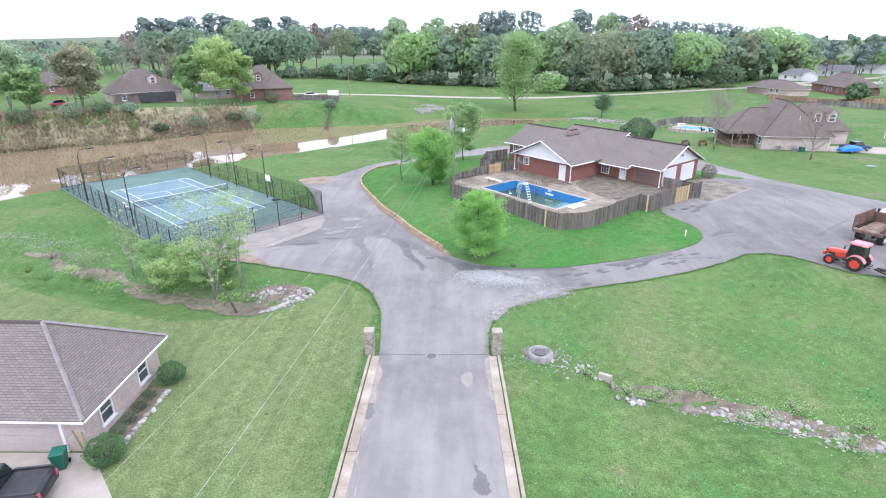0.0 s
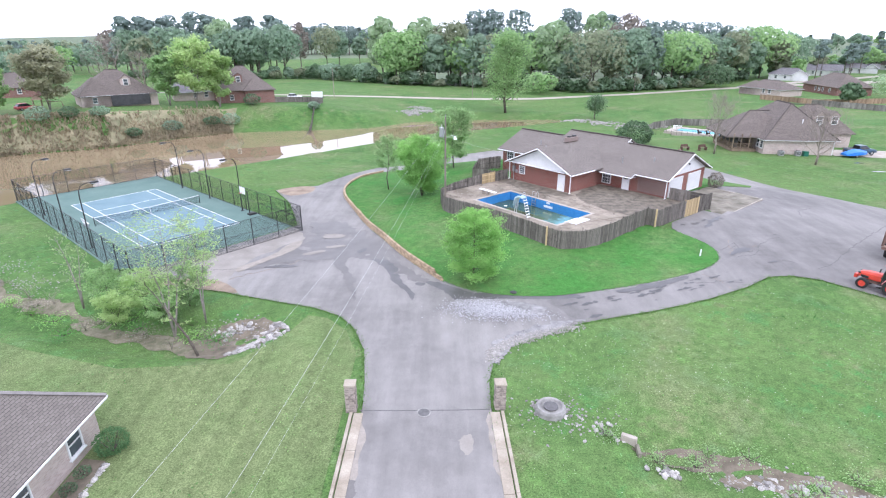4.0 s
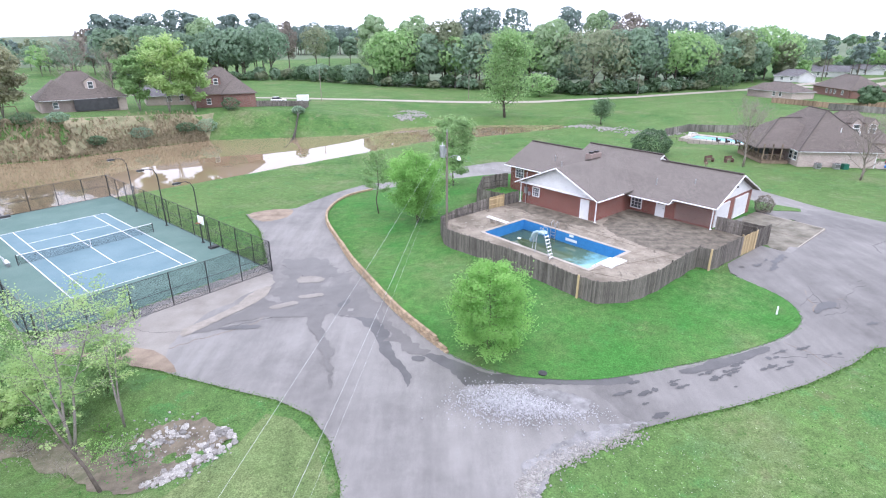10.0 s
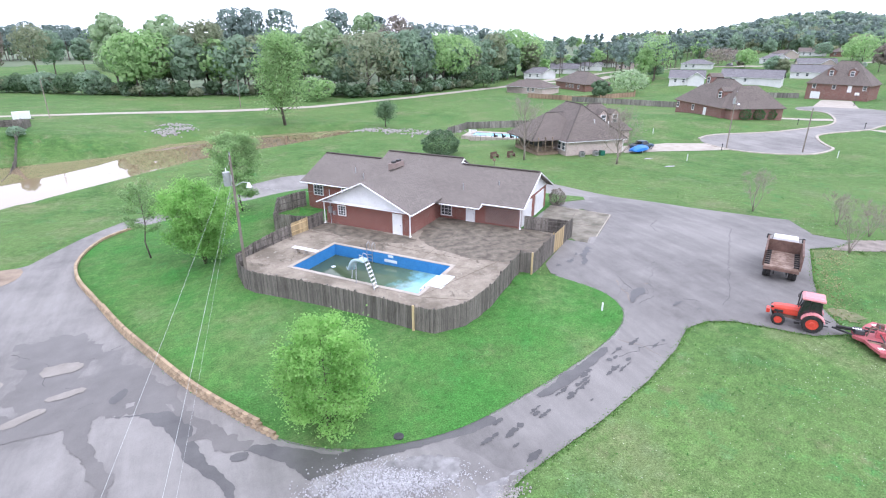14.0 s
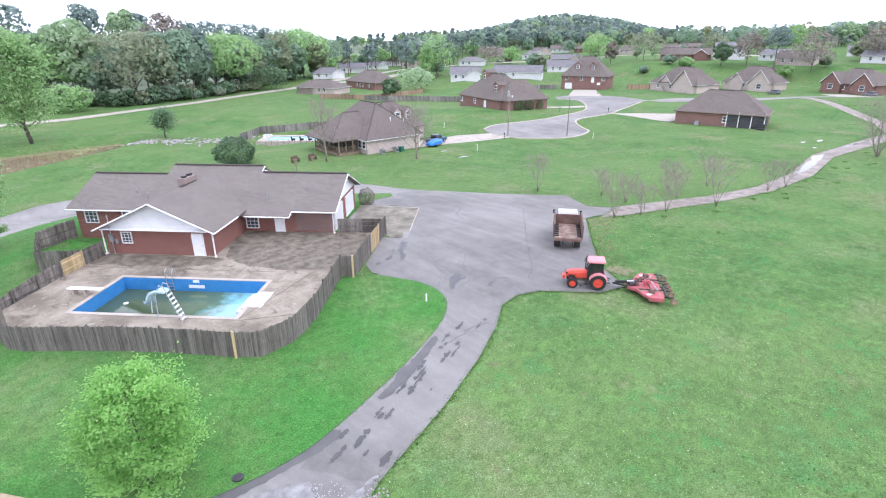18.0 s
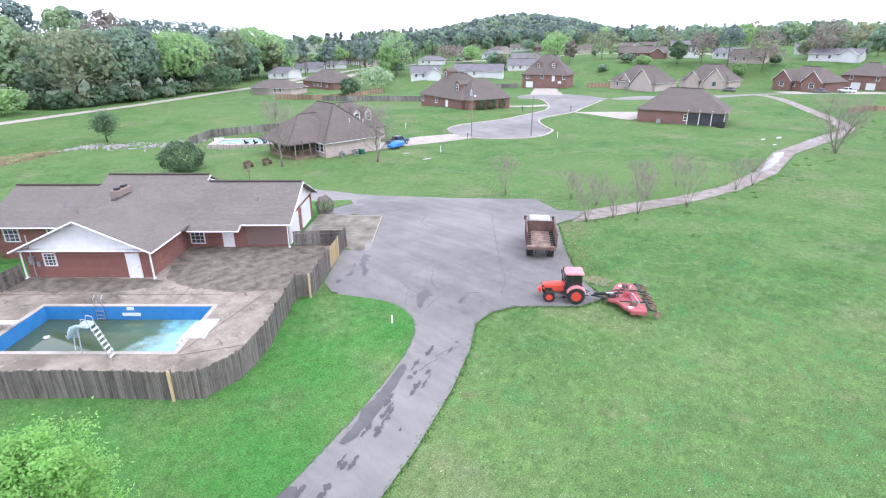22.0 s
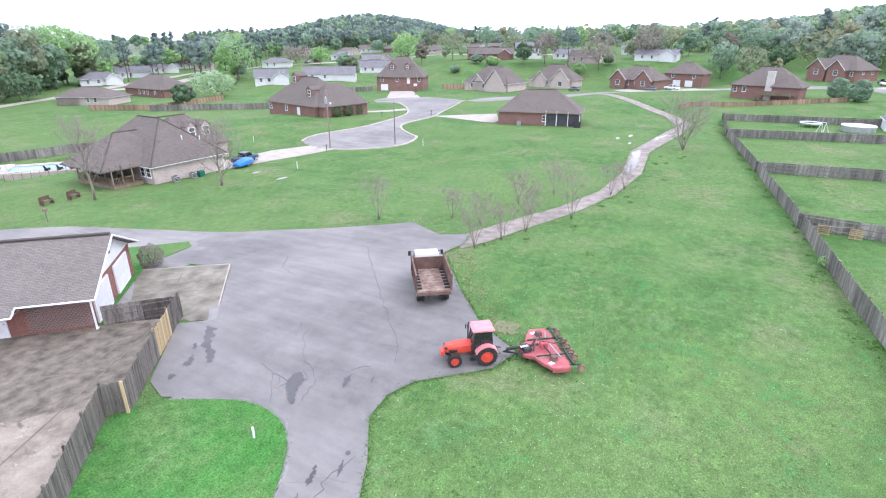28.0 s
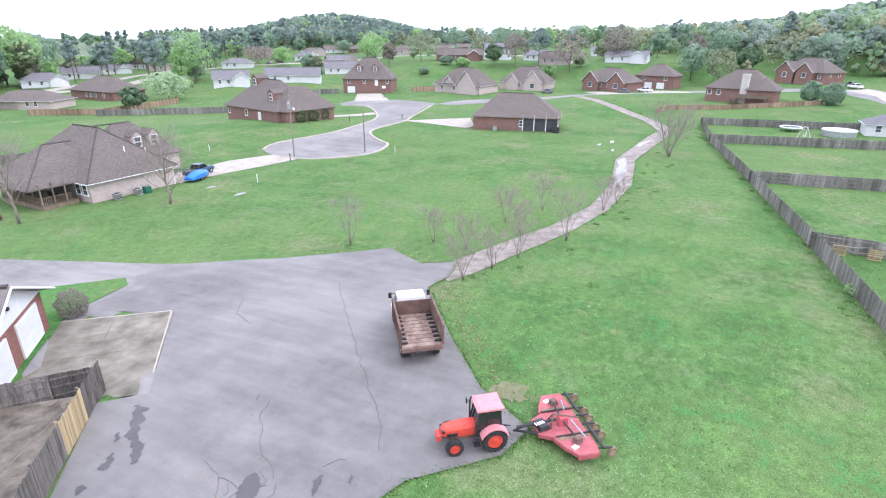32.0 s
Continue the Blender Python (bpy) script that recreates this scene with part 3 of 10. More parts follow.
def club(a, b):
    """Club-house measures to world x, y."""
    c, s = math.cos(AX), math.sin(AX)
    return a * c - b * s, a * s + b * c


def axis_steps():
    xs, ys = [], []
    for lo, near0, near1, hi, out in ((-3500, -100, 170, 3500, xs), (-1500, -12, 190, 4500, ys)):
        p, d = near0, 1.0
        while p > lo:
            d *= 1.09
            p -= d
            out.append(p)
        out.reverse()
        out.extend(np.arange(near0, near1, 1.0).tolist())
        p, d = near1, 1.0
        while p < hi:
            out.append(p)
            d *= 1.07
            p += d
    return np.array(xs), np.array(ys)


def make_ground():
    xs, ys = axis_steps()
    gx, gy = np.meshgrid(xs, ys)
    gz = land(gx, gy)
    for pool, margin, depth in (*DIGS, (POOL2_RECT, 0.9, 1.4)):
        gz = np.where(edge_distance(gx, gy, pool) < margin, gz - depth, gz)
    gz = np.where(edge_distance(gx, gy, DITCH) < 0, gz - 0.9 * np.clip(-edge_distance(gx, gy, DITCH) / 2.2, 0, 1), gz)
    gz = np.where(edge_distance(gx, gy, SWALE) < 0, gz - 0.55 * np.clip(-edge_distance(gx, gy, SWALE) / 1.5, 0, 1), gz)
    nx, ny = len(xs), len(ys)
    v = np.stack([gx, gy, gz], -1).reshape(-1, 3)
    i = np.arange((ny - 1) * nx).reshape(ny - 1, nx)[:, :-1].ravel()
    f = np.stack([i, i + 1, i + nx + 1, i + nx], -1)
    me = bpy.data.meshes.new("ground")
    me.from_pydata(v.tolist(), [], f.tolist())
    me.polygons.foreach_set("use_smooth", [True] * len(me.polygons))
    me.materials.append(GRASS)
    me.materials.append(WOOD_FLOOR)
    q = f[:, 0]
    cx, cy = v[q, 0], v[q, 1]
    wooded = (np.hypot(cx - 100, cy - 100) > 470) | (edge_distance(cx, cy, [(150, 290), (118, 267), (98, 251), (76, 241), (56, 236), (48, 243), (36, 257), (10, 263), (-16, 264), (-30, 274), (-20, 460), (200, 460)]) < 0) | (cx > 300) & (cy < -10)
    me.polygons.foreach_set("material_index", wooded.astype(int))
    return tagged(new("ground", me), "bright green mown spring lawn with clover and dry patches", "lawn", "", "structure")


POOL_RECT = [club(-49, 46.4), club(-37, 46.4), club(-37, 52.3), club(-49, 52.3)]
PATIO_AREA = [club(*p) for p in ((-53.9, 57), (-53.9, 46.5), (-50.5, 44.2), (-35, 44.2), (-33, 47), (-32.4, 55.5), (-30.8, 56), (-30.8, 64), (-61, 64), (-61, 58))]
PAD_AREA = [club(-34.4, 64.6), club(-27.9, 64.2), club(-27.9, 73.6), club(-34.4, 74.2)]
DIGS = ((PATIO_AREA, 0.0, 0.5), (PAD_AREA, 0.0, 0.25), (POOL_RECT, 1.6, 2.7))
POOL2_RECT = [(55.5, 135.0), (63, 128), (71.5, 139), (61.5, 146)]
DITCH = [(-46, 47), (-38, 43), (-30, 39.5), (-22, 36.8), (-15.5, 36.5), (-11.8, 40.2), (-14.5, 43.0), (-20, 44.0), (-26, 45.5), (-32, 47), (-40, 50)]
SWALE = [(8.5, 29.6), (9.5, 27), (14, 24.2), (20, 22.0), (28, 18.5), (28, 22), (22, 25), (16, 27.8), (11, 29.4)]
make_ground()

# ---- paving, court and pond ----
ROAD = [(-5.1, -40), (3.9, -40), (2.95, 19), (2.75, 26), (2.5, 31.5), (2.6, 34), (3.2, 36.6), (4.2, 37.9), (6.1, 39.1), (10.2, 40.9), (16.2, 42.5), (21, 44.1), (25, 45.8),
        (27.5, 47.3), (29.5, 47.4), (31.3, 46.6), (34.6, 43.0), (37, 42.2), (39.3, 45.6), (43.9, 49.2), (50.7, 53.9), (53.5, 53.2), (57.0, 53.6), (55.3, 56.6), (57.9, 61.1), (56, 63.2), (51.7, 69.2),
        (48, 77), (46, 86), (42.5, 97), (36, 108), (28, 113), (18, 117), (10, 117), (2, 112), (-2, 105), (-7, 101), (-11.5, 98.6), (-15.5, 92), (-19, 85)]
ROAD_WEST = [(-24.8, 82.5), (-21, 76), (-17.6, 66.7), (-27.8, 54.4), (-31, 52), (-26, 50), (-20.3, 48.4), (-17.4, 47), (-13.3, 45.2), (-10.5, 44.1), (-8.2, 42.6), (-6.8, 40.6), (-5.7, 37.6), (-5.2, 34), (-5.0, 31.5)]
sheet("road", ROAD + ROAD_WEST, 0.05, ASPHALT, 1.5, "grey weathered asphalt drive and parking area with cracks and damp patches", "road", dig=((PATIO_AREA, 1.6, 0.5), *DIGS[1:]))
# the raised lawn in the loop of the drive, laid back over the asphalt
WALL_LINE = smooth_line([(-0.4, 48.7), (-2.0, 51.0), (-4.7, 55.5), (-7.8, 62.5), (-11.6, 72.5), (-14.0, 79), (-14.6, 84.6), (-13.2, 90.2), (-10.2, 93.6)], 5)
LOOP_SOUTH = smooth_line([(23.2, 58.0), (25.3, 53.9), (24.9, 50.9), (22.5, 48.9), (18.2, 47.3), (13.4, 46.0), (8.8, 45.1), (4.6, 45.6), (1.7, 46.9), (-0.4, 48.7)], 4)
LOOP_NORTH = [(-6, 95.5), (-1, 97.5), (3.5, 98), (9, 103), (18, 106), (27, 103), (33, 95), (38.5, 86), (43.5, 79.5), (42.0, 77.2), (36.5, 75.4)]
sheet("lawn_loop", LOOP_SOUTH + WALL_LINE[1:] + LOOP_NORTH + [club(-34.4, 74.8), club(-34.6, 64.4), club(-30.3, 64.6), club(-30.7, 55.0), (22.4, 57.8)], 0.085, LUSH_GRASS, 1.5, "green lawn inside the drive loop", "lawn", dig=DIGS)


sheet("lawn_west", [(-6.1, 4), (-6.1, 31), (-6.2, 37.2), (-7.4, 40.4), (-9.2, 42.4), (-10.8, 42.9), (-11.6, 40.4), (-14.4, 36.4), (-22, 36.2), (-30, 38.8), (-38, 42.2), (-46, 46.2), (-60, 50), (-60, 4)], 0.03, OLIVE_GRASS, 1.5, "short mown olive-green lawn beside the entrance drive", "lawn")


def flat_water(name, outline, z, mat, label, category):
    m = Mesh().face([(x, y, z) for x, y in outline])
    return tagged(part(name, m, mat), label, category, "", "structure")


flat_water("water", [(-160, 20), (-60, 52), (-30, 108), (44, 158), (44, 178), (-10, 176), (-60, 160), (-100, 128), (-160, 110)], WATER_Z, POND_WATER, "brown muddy pond water reflecting the bright sky", "pond")

# tennis court: corner of the doubles line, and its two directions
CU, CV = Vector((-0.7505, 0.6609, 0)), Vector((-0.6609, -0.7505, 0))
C0 = Vector((-24.88, 67.5, 0))
COURT_RZ = math.degrees(math.atan2(CU.y, CU.x))


def court(u, v, z=0.0):
    """Along the court's length from its near line, and across it."""
    p = C0 + u * CU + v * CV
    return p.x, p.y, z


COURT_Z = 0.16


def make_court():
    slab = [court(-8.3, -3.6), court(31.8, -3.6), court(31.8, 15.4), court(-8.3, 15.4)]
    m = Mesh().prism([p[:2] for p in reversed(slab)], COURT_Z - 0.5, COURT_Z)
    tagged(part("court_slab", m, COURT_GREEN), "dull green painted tennis court slab", "tennis court", "", "structure")
    inner = [court(-0.05, -0.05), court(23.82, -0.05), court(23.82, 11.02), court(-0.05, 11.02)]
    m = Mesh().prism([p[:2] for p in reversed(inner)], COURT_Z - 0.1, COURT_Z + 0.004)
    tagged(part("court_floor", m, COURT_BLUE), "faded blue playing area of the tennis court", "tennis court", "", "structure")
    lines = [(0, 0, 23.77, 0), (0, 1.37, 23.77, 1.37), (0, 9.6, 23.77, 9.6), (0, 10.97, 23.77, 10.97), (0, 0, 0, 10.97), (23.77, 0, 23.77, 10.97),
             (5.49, 1.37, 5.49, 9.6), (18.29, 1.37, 18.29, 9.6), (5.49, 5.485, 18.29, 5.485), (0, 5.485, 0.25, 5.485), (23.52, 5.485, 23.77, 5.485)]
    m = Mesh()
    for u0, v0, u1, v1 in lines:
        x, y, _ = court((u0 + u1) / 2, (v0 + v1) / 2)
        m.box(x, y, COURT_Z + 0.008, abs(u1 - u0) + 0.09, abs(v1 - v0) + 0.09, 0.008, radians(COURT_RZ))
    tagged(part("court_lines", m, WHITE_PAINT), "white painted tennis court lines", "court line", "", "structure")


make_court()


# ---- trees ----
def leaf_cloud(rng, centers, per, spread, size):
    """Small leaf blades, two triangles each, scattered about clump centres."""
    c = np.repeat(np.array(centers), per, 0)
    n = len(c)
    p = c + rng.normal(0, 1, (n, 3)) * np.array(spread)
    face = rng.normal(0, 0.6, (n, 3)) + np.array([0, 0, 0.75])
    return blades(rng, p, face, size)


def blades(rng, p, face, size, slim=0.55):
    """Four-cornered blades at points p, each square to its facing."""
    n = len(p)
    a = np.cross(face, rng.normal(0, 1, (n, 3)))
    a /= np.linalg.norm(a, axis=1, keepdims=True) + 1e-9
    b = np.cross(face, a)
    b /= np.linalg.norm(b, axis=1, keepdims=True) + 1e-9
    s = size * rng.uniform(0.6, 1.3, (n, 1))
    v = np.stack([p - a * s, p - b * s * slim, p + a * s, p + b * s * slim], 1).reshape(-1, 3)
    return v, np.arange(4 * n).reshape(-1, 4)


def lobed_crown(rng, centers, radii, count, size):
    """A crown of rounded lobes; the blades lie on their outer skin and face outwards."""
    k = rng.integers(0, len(centers), count)
    d = rng.normal(0, 1, (count, 3))
    d[:, 2] += 0.35
    d /= np.linalg.norm(d, axis=1, keepdims=True)
    c, r = centers[k], radii[k]
    p = c + d * r * rng.uniform(0.78, 1.06, (count, 1))
    deep = np.zeros(count, bool)
    for q, w in zip(centers, radii):
        deep |= (((p - q) / w) ** 2).sum(1) < 0.42
    p, face = p[~deep], (d / r * r.mean(1, keepdims=True) + rng.normal(0, 0.26, (count, 3)))[~deep]
    return blades(rng, p, face, size, 0.75)[0]


def leaf_object(name, v, f, mat, parent):
    me = bpy.data.meshes.new(name)
    n = len(f)
    me.vertices.add(len(v))
    me.vertices.foreach_set("co", np.asarray(v, "f").ravel())
    me.loops.add(4 * n)
    me.loops.foreach_set("vertex_index", np.asarray(f, "i").ravel())
    me.polygons.add(n)
    me.polygons.foreach_set("loop_start", np.arange(0, 4 * n, 4, dtype="i"))
    me.update(calc_edges=True)
    me.validate()
    me.materials.append(mat)
    ob = new(name, me)
    ob.parent = parent
    return ob


def limbs(rng, h, r, count, first=0.3, rise=0.6, trunk_r=0.12, twig=2, lean=0.0, bend=0.25):
    """Trunk and limbs of a tree as one mesh, and the points along the limbs where leaves sit."""
    m, tips = Mesh(), []
    k = [(lean * h * t + rng.normal(0, 0.02) * h * (t > 0), rng.normal(0, 0.02) * h * (t > 0), h * t * 0.92) for t in (0, 0.2, 0.45, 0.7, 1.0)]
    m.tube(k, [trunk_r * 1.25, trunk_r, trunk_r * 0.75, trunk_r * 0.45, trunk_r * 0.12], 7)

    def on_trunk(t):
        t4 = t * 4
        ts = [0, 0.2, 0.45, 0.7, 1.0]
        j = max(i for i in range(4) if ts[i] <= t) if t < 1 else 3
        w = (t - ts[j]) / (ts[j + 1] - ts[j])
        return Vector(k[j]).lerp(Vector(k[j + 1]), w)

    for i in range(count):
        t = first + (0.95 - first) * (i + rng.uniform(0, 1)) / count
        a = i * 2.4 + rng.uniform(-0.4, 0.4)
        base = on_trunk(t)
        full = math.sin(math.pi * min(1.0, 0.25 + 0.75 * (t - first) / (1 - first))) ** 0.6
        reach = r * full * rng.uniform(0.75, 1.1)
        d = Vector((math.cos(a), math.sin(a), rise * rng.uniform(0.6, 1.3)))
        mid = base + d * reach * 0.5 + Vector((0, 0, -bend * 0.2 * reach))
        end = base + d * reach * 0.95 + Vector((0, 0, bend * reach * 0.4))
        lr = trunk_r * 0.42 * (1 - 0.6 * t)
        m.tube([base, mid, end], [lr, lr * 0.6, lr * 0.15], 5)
        for w in (0.45, 0.7, 0.9, 1.0):
            tips.append(tuple((base.lerp(mid, w * 2) if w < 0.5 else mid.lerp(end, w * 2 - 1))))
        for _ in range(twig):
            s = mid.lerp(end, rng.uniform(0, 0.7))
            e = s + Vector(rng.normal(0, 1, 3).tolist()).normalized() * reach * 0.42 + Vector((0, 0, reach * 0.15))
            m.tube([s, e], [lr * 0.4, lr * 0.1], 4)
            tips.append(tuple(e))
            tips.append(tuple(s.lerp(e, 0.6)))
    tips.append(k[-1])
    return m, tips


def egg(u):
    """Crown width at a height u of the crown: full low down, rounded at the top."""
    return 0.62 + 0.38 * u / 0.34 if u < 0.34 else math.sqrt(max(0.0, 1 - ((u - 0.34) / 0.68) ** 2)) + 0.04


def sprig_tree(name, x, y, h, r, seed, mat, label, limb_count=26, sub=6, twigs=4, leaves=18, size=0.07, first=0.18, bark=BARK, stems=((0.0, 0.0, 1.0),), trunk_r=0.09, rise=0.45, shape=egg, loose=0.055, group=""):
    """A tree whose leaves sit on real twigs: stems, limbs, side branches, twigs. stems: lean in x and y, share of the height."""
    rng = np.random.default_rng(seed)
    t = thing(name, (x, y, ground_z(x, y) - 0.05), 0, label, "tree", group)
    wood, spots = Mesh(), []
    lone = len(stems) == 1

    def bough(p, d, length, thick, sides):
        d = d.normalized()
        q = p + d * length * 0.5 + Vector((0, 0, -0.04 * length))
        e = p + d * length + Vector((0, 0, 0.07 * length))
        wood.tube([p, q, e], [thick, thick * 0.62, thick * 0.2], sides, False)
        return q, e

    for lean_x, lean_y, part_h in stems:
        top = h * part_h
        line = [Vector((lean_x * top * w**1.3 + rng.normal(0, 0.012) * h * (w > 0), lean_y * top * w**1.3 + rng.normal(0, 0.012) * h * (w > 0), top * w * 0.96)) for w in (0, 0.25, 0.5, 0.75, 1.0)]
        thick = trunk_r * (0.6 + 0.4 * part_h)
        wood.tube(line, [thick * 1.25, thick, thick * 0.75, thick * 0.45, thick * 0.12], 7)
        for i in range(limb_count):
            u = (i + rng.uniform(0, 1)) / limb_count
            w = first + (0.97 - first) * u
            j = min(3, int(w * 4))
            base = line[j].lerp(line[j + 1], w * 4 - j)
            a = i * 2.4 + rng.uniform(-0.5, 0.5)
            reach = r * shape(u) * rng.uniform(0.72, 1.08) * (1.0 if lone else 0.7)
            d = Vector((math.cos(a), math.sin(a), rise * (0.5 + 0.9 * u) * rng.uniform(0.7, 1.3)))
            mid, end = bough(base, d, reach, thick * 0.34 * (1.1 - 0.7 * u), 5)
            for k in range(sub):
                v = 0.28 + 0.72 * (k + rng.uniform(0, 1)) / sub
                p = base.lerp(mid, v * 2) if v < 0.5 else mid.lerp(end, v * 2 - 1)
                turn = (0.9 if k % 2 else -0.9) * rng.uniform(0.5, 1.2)
                e2 = Vector((math.cos(a + turn), math.sin(a + turn), rng.uniform(-0.1, 0.55)))
                q, e = bough(p, e2, reach * rng.uniform(0.22, 0.42) * (1.15 - 0.5 * v), thick * 0.10, 4)
                for c in range(twigs):
                    f = Vector((e2.x, e2.y, 0.15)) + Vector(rng.normal(0, 0.75, 3).tolist())
                    s0 = p.lerp(e, rng.uniform(0.35, 1.0))
                    s1 = s0 + f.normalized() * reach * rng.uniform(0.07, 0.16)
                    wood.tube([s0, s1], [thick * 0.035 + 0.002, 0.002], 3, False)
                    spots.append((*s0, *s1))
    part("trunk", wood, bark, t, smooth=True)
    if leaves:
        ends = np.repeat(np.array(spots), leaves, 0)
        n = len(ends)
        w = rng.uniform(0.1, 1.15, (n, 1))
        p = ends[:, :3] * (1 - w) + ends[:, 3:] * w + rng.normal(0, loose * r / 2.4, (n, 3)) * np.array([1, 1, 0.6])
        v, f = blades(rng, p, rng.normal(0, 0.55, (n, 3)) + np.array([0, 0, 0.8]), size)
        leaf_object("crown", v, f, mat, t)
    return t


def leafy_tree(name, x, y, h, r, seed, mat, label, leaves=5000, size=0.13, count=16, first=0.28, trunk_r=0.12, rise=0.6, bark=BARK, group="", lean=0.0, clump=0.13):
    rng = np.random.default_rng(seed)
    t = thing(name, (x, y, ground_z(x, y) - 0.05), rng.uniform(0, 360), label, "tree", group)
    m, tips = limbs(rng, h, r, count, first, rise, trunk_r, 3, lean)
    part("trunk", m, bark, t, smooth=True)
    inner = [(p[0] * 0.5, p[1] * 0.5, p[2] * 0.97) for p in tips[::2]]
    tips = tips + inner
    per = max(4, leaves // len(tips))
    v, f = leaf_cloud(rng, tips, per, (r * clump * 1.5, r * clump * 1.5, r * clump * 1.2), size)
    leaf_object("crown", v, f, mat, t)
    return t


def bare_tree(name, x, y, h, r, seed, label, count=18, trunk_r=0.12, bark=TWIGS, first=0.12, rise=1.3, stems=1, group="", category="tree", buds=None):
    rng = np.random.default_rng(seed)
    t = thing(name, (x, y, ground_z(x, y) - 0.05), rng.uniform(0, 360), label, category, group)
    m, tips = Mesh(), []
    for s in range(stems):
        a = 2 * math.pi * s / stems + rng.uniform(-0.4, 0.4)
        mm, tt = limbs(rng, h * rng.uniform(0.8, 1.0), r * (1.0 if stems == 1 else 0.55), count, first, rise, trunk_r, 7 if stems == 1 else 5)
        o = len(m.v)
        tilt = 0.0 if stems == 1 else r * 0.75 / h
        sh = lambda p: (p[0] + math.cos(a) * tilt * p[2], p[1] + math.sin(a) * tilt * p[2], p[2])
        m.v.extend(sh(p) for p in mm.v)
        m.f.extend(tuple(o + i for i in f) for f in mm.f)
        m.uv.extend(mm.uv)
        tips.extend(sh(p) for p in tt)
    fine = Mesh()
    for p in tips[:: 1 if stems == 1 else 2]:
        for _ in range(4):
            d = Vector(rng.normal(0, 1, 3).tolist()).normalized() + Vector((0, 0, 0.7))
            q = Vector(p) + d * r * rng.uniform(0.12, 0.3)
            fine.tube([p, q], [0.008, 0.003], 3, False)
    part("trunk", m, bark, t, smooth=True)
    tagged(part("brushwood", fine, bark, t), "", "", "", "stuff")
    if buds:
        v, f = leaf_cloud(rng, tips, 14, (r * 0.12,) * 3, 0.07)
        leaf_object("buds", v, f, buds, t)
    return t


def shrub(name, x, y, h, r, seed, mat, label, leaves=2200, size=0.07, group="", category="shrub", loose=0.0):
    """A dense rounded bush on a few short stems."""
    rng = np.random.default_rng(seed)
    t = thing(name, (x, y, ground_z(x, y) - 0.03), 0, label, category, group)
    for i in range(5):
        a = i * 1.3
        part("stem", Mesh().tube([(0, 0, 0), (0.3 * r * math.cos(a), 0.3 * r * math.sin(a), 0.35 * h), (0.6 * r * math.cos(a), 0.6 * r * math.sin(a), 0.75 * h)], [0.04, 0.03, 0.015], 5), BARK, t)
    d = rng.normal(0, 1, (leaves, 3))
    d /= np.linalg.norm(d, axis=1, keepdims=True)
    lump = 1 + 0.10 * np.sin(d[:, 0] * 7 + seed) * np.sin(d[:, 1] * 6) + 0.07 * np.sin(d[:, 2] * 9)
    p = d * (lump * rng.uniform(0.72 - 0.6 * loose, 1.0 + 0.5 * loose, leaves) ** (0.5 + 0.4 * loose))[:, None] * np.array([r, r, h / 2]) + np.array([0, 0, h * 0.5])
    p[:, 2] = np.maximum(p[:, 2], 0.05)
    v, f = leaf_cloud(rng, p, 1, (0.02,) * 3, size)
    leaf_object("foliage", v, f, mat, t)
    return t


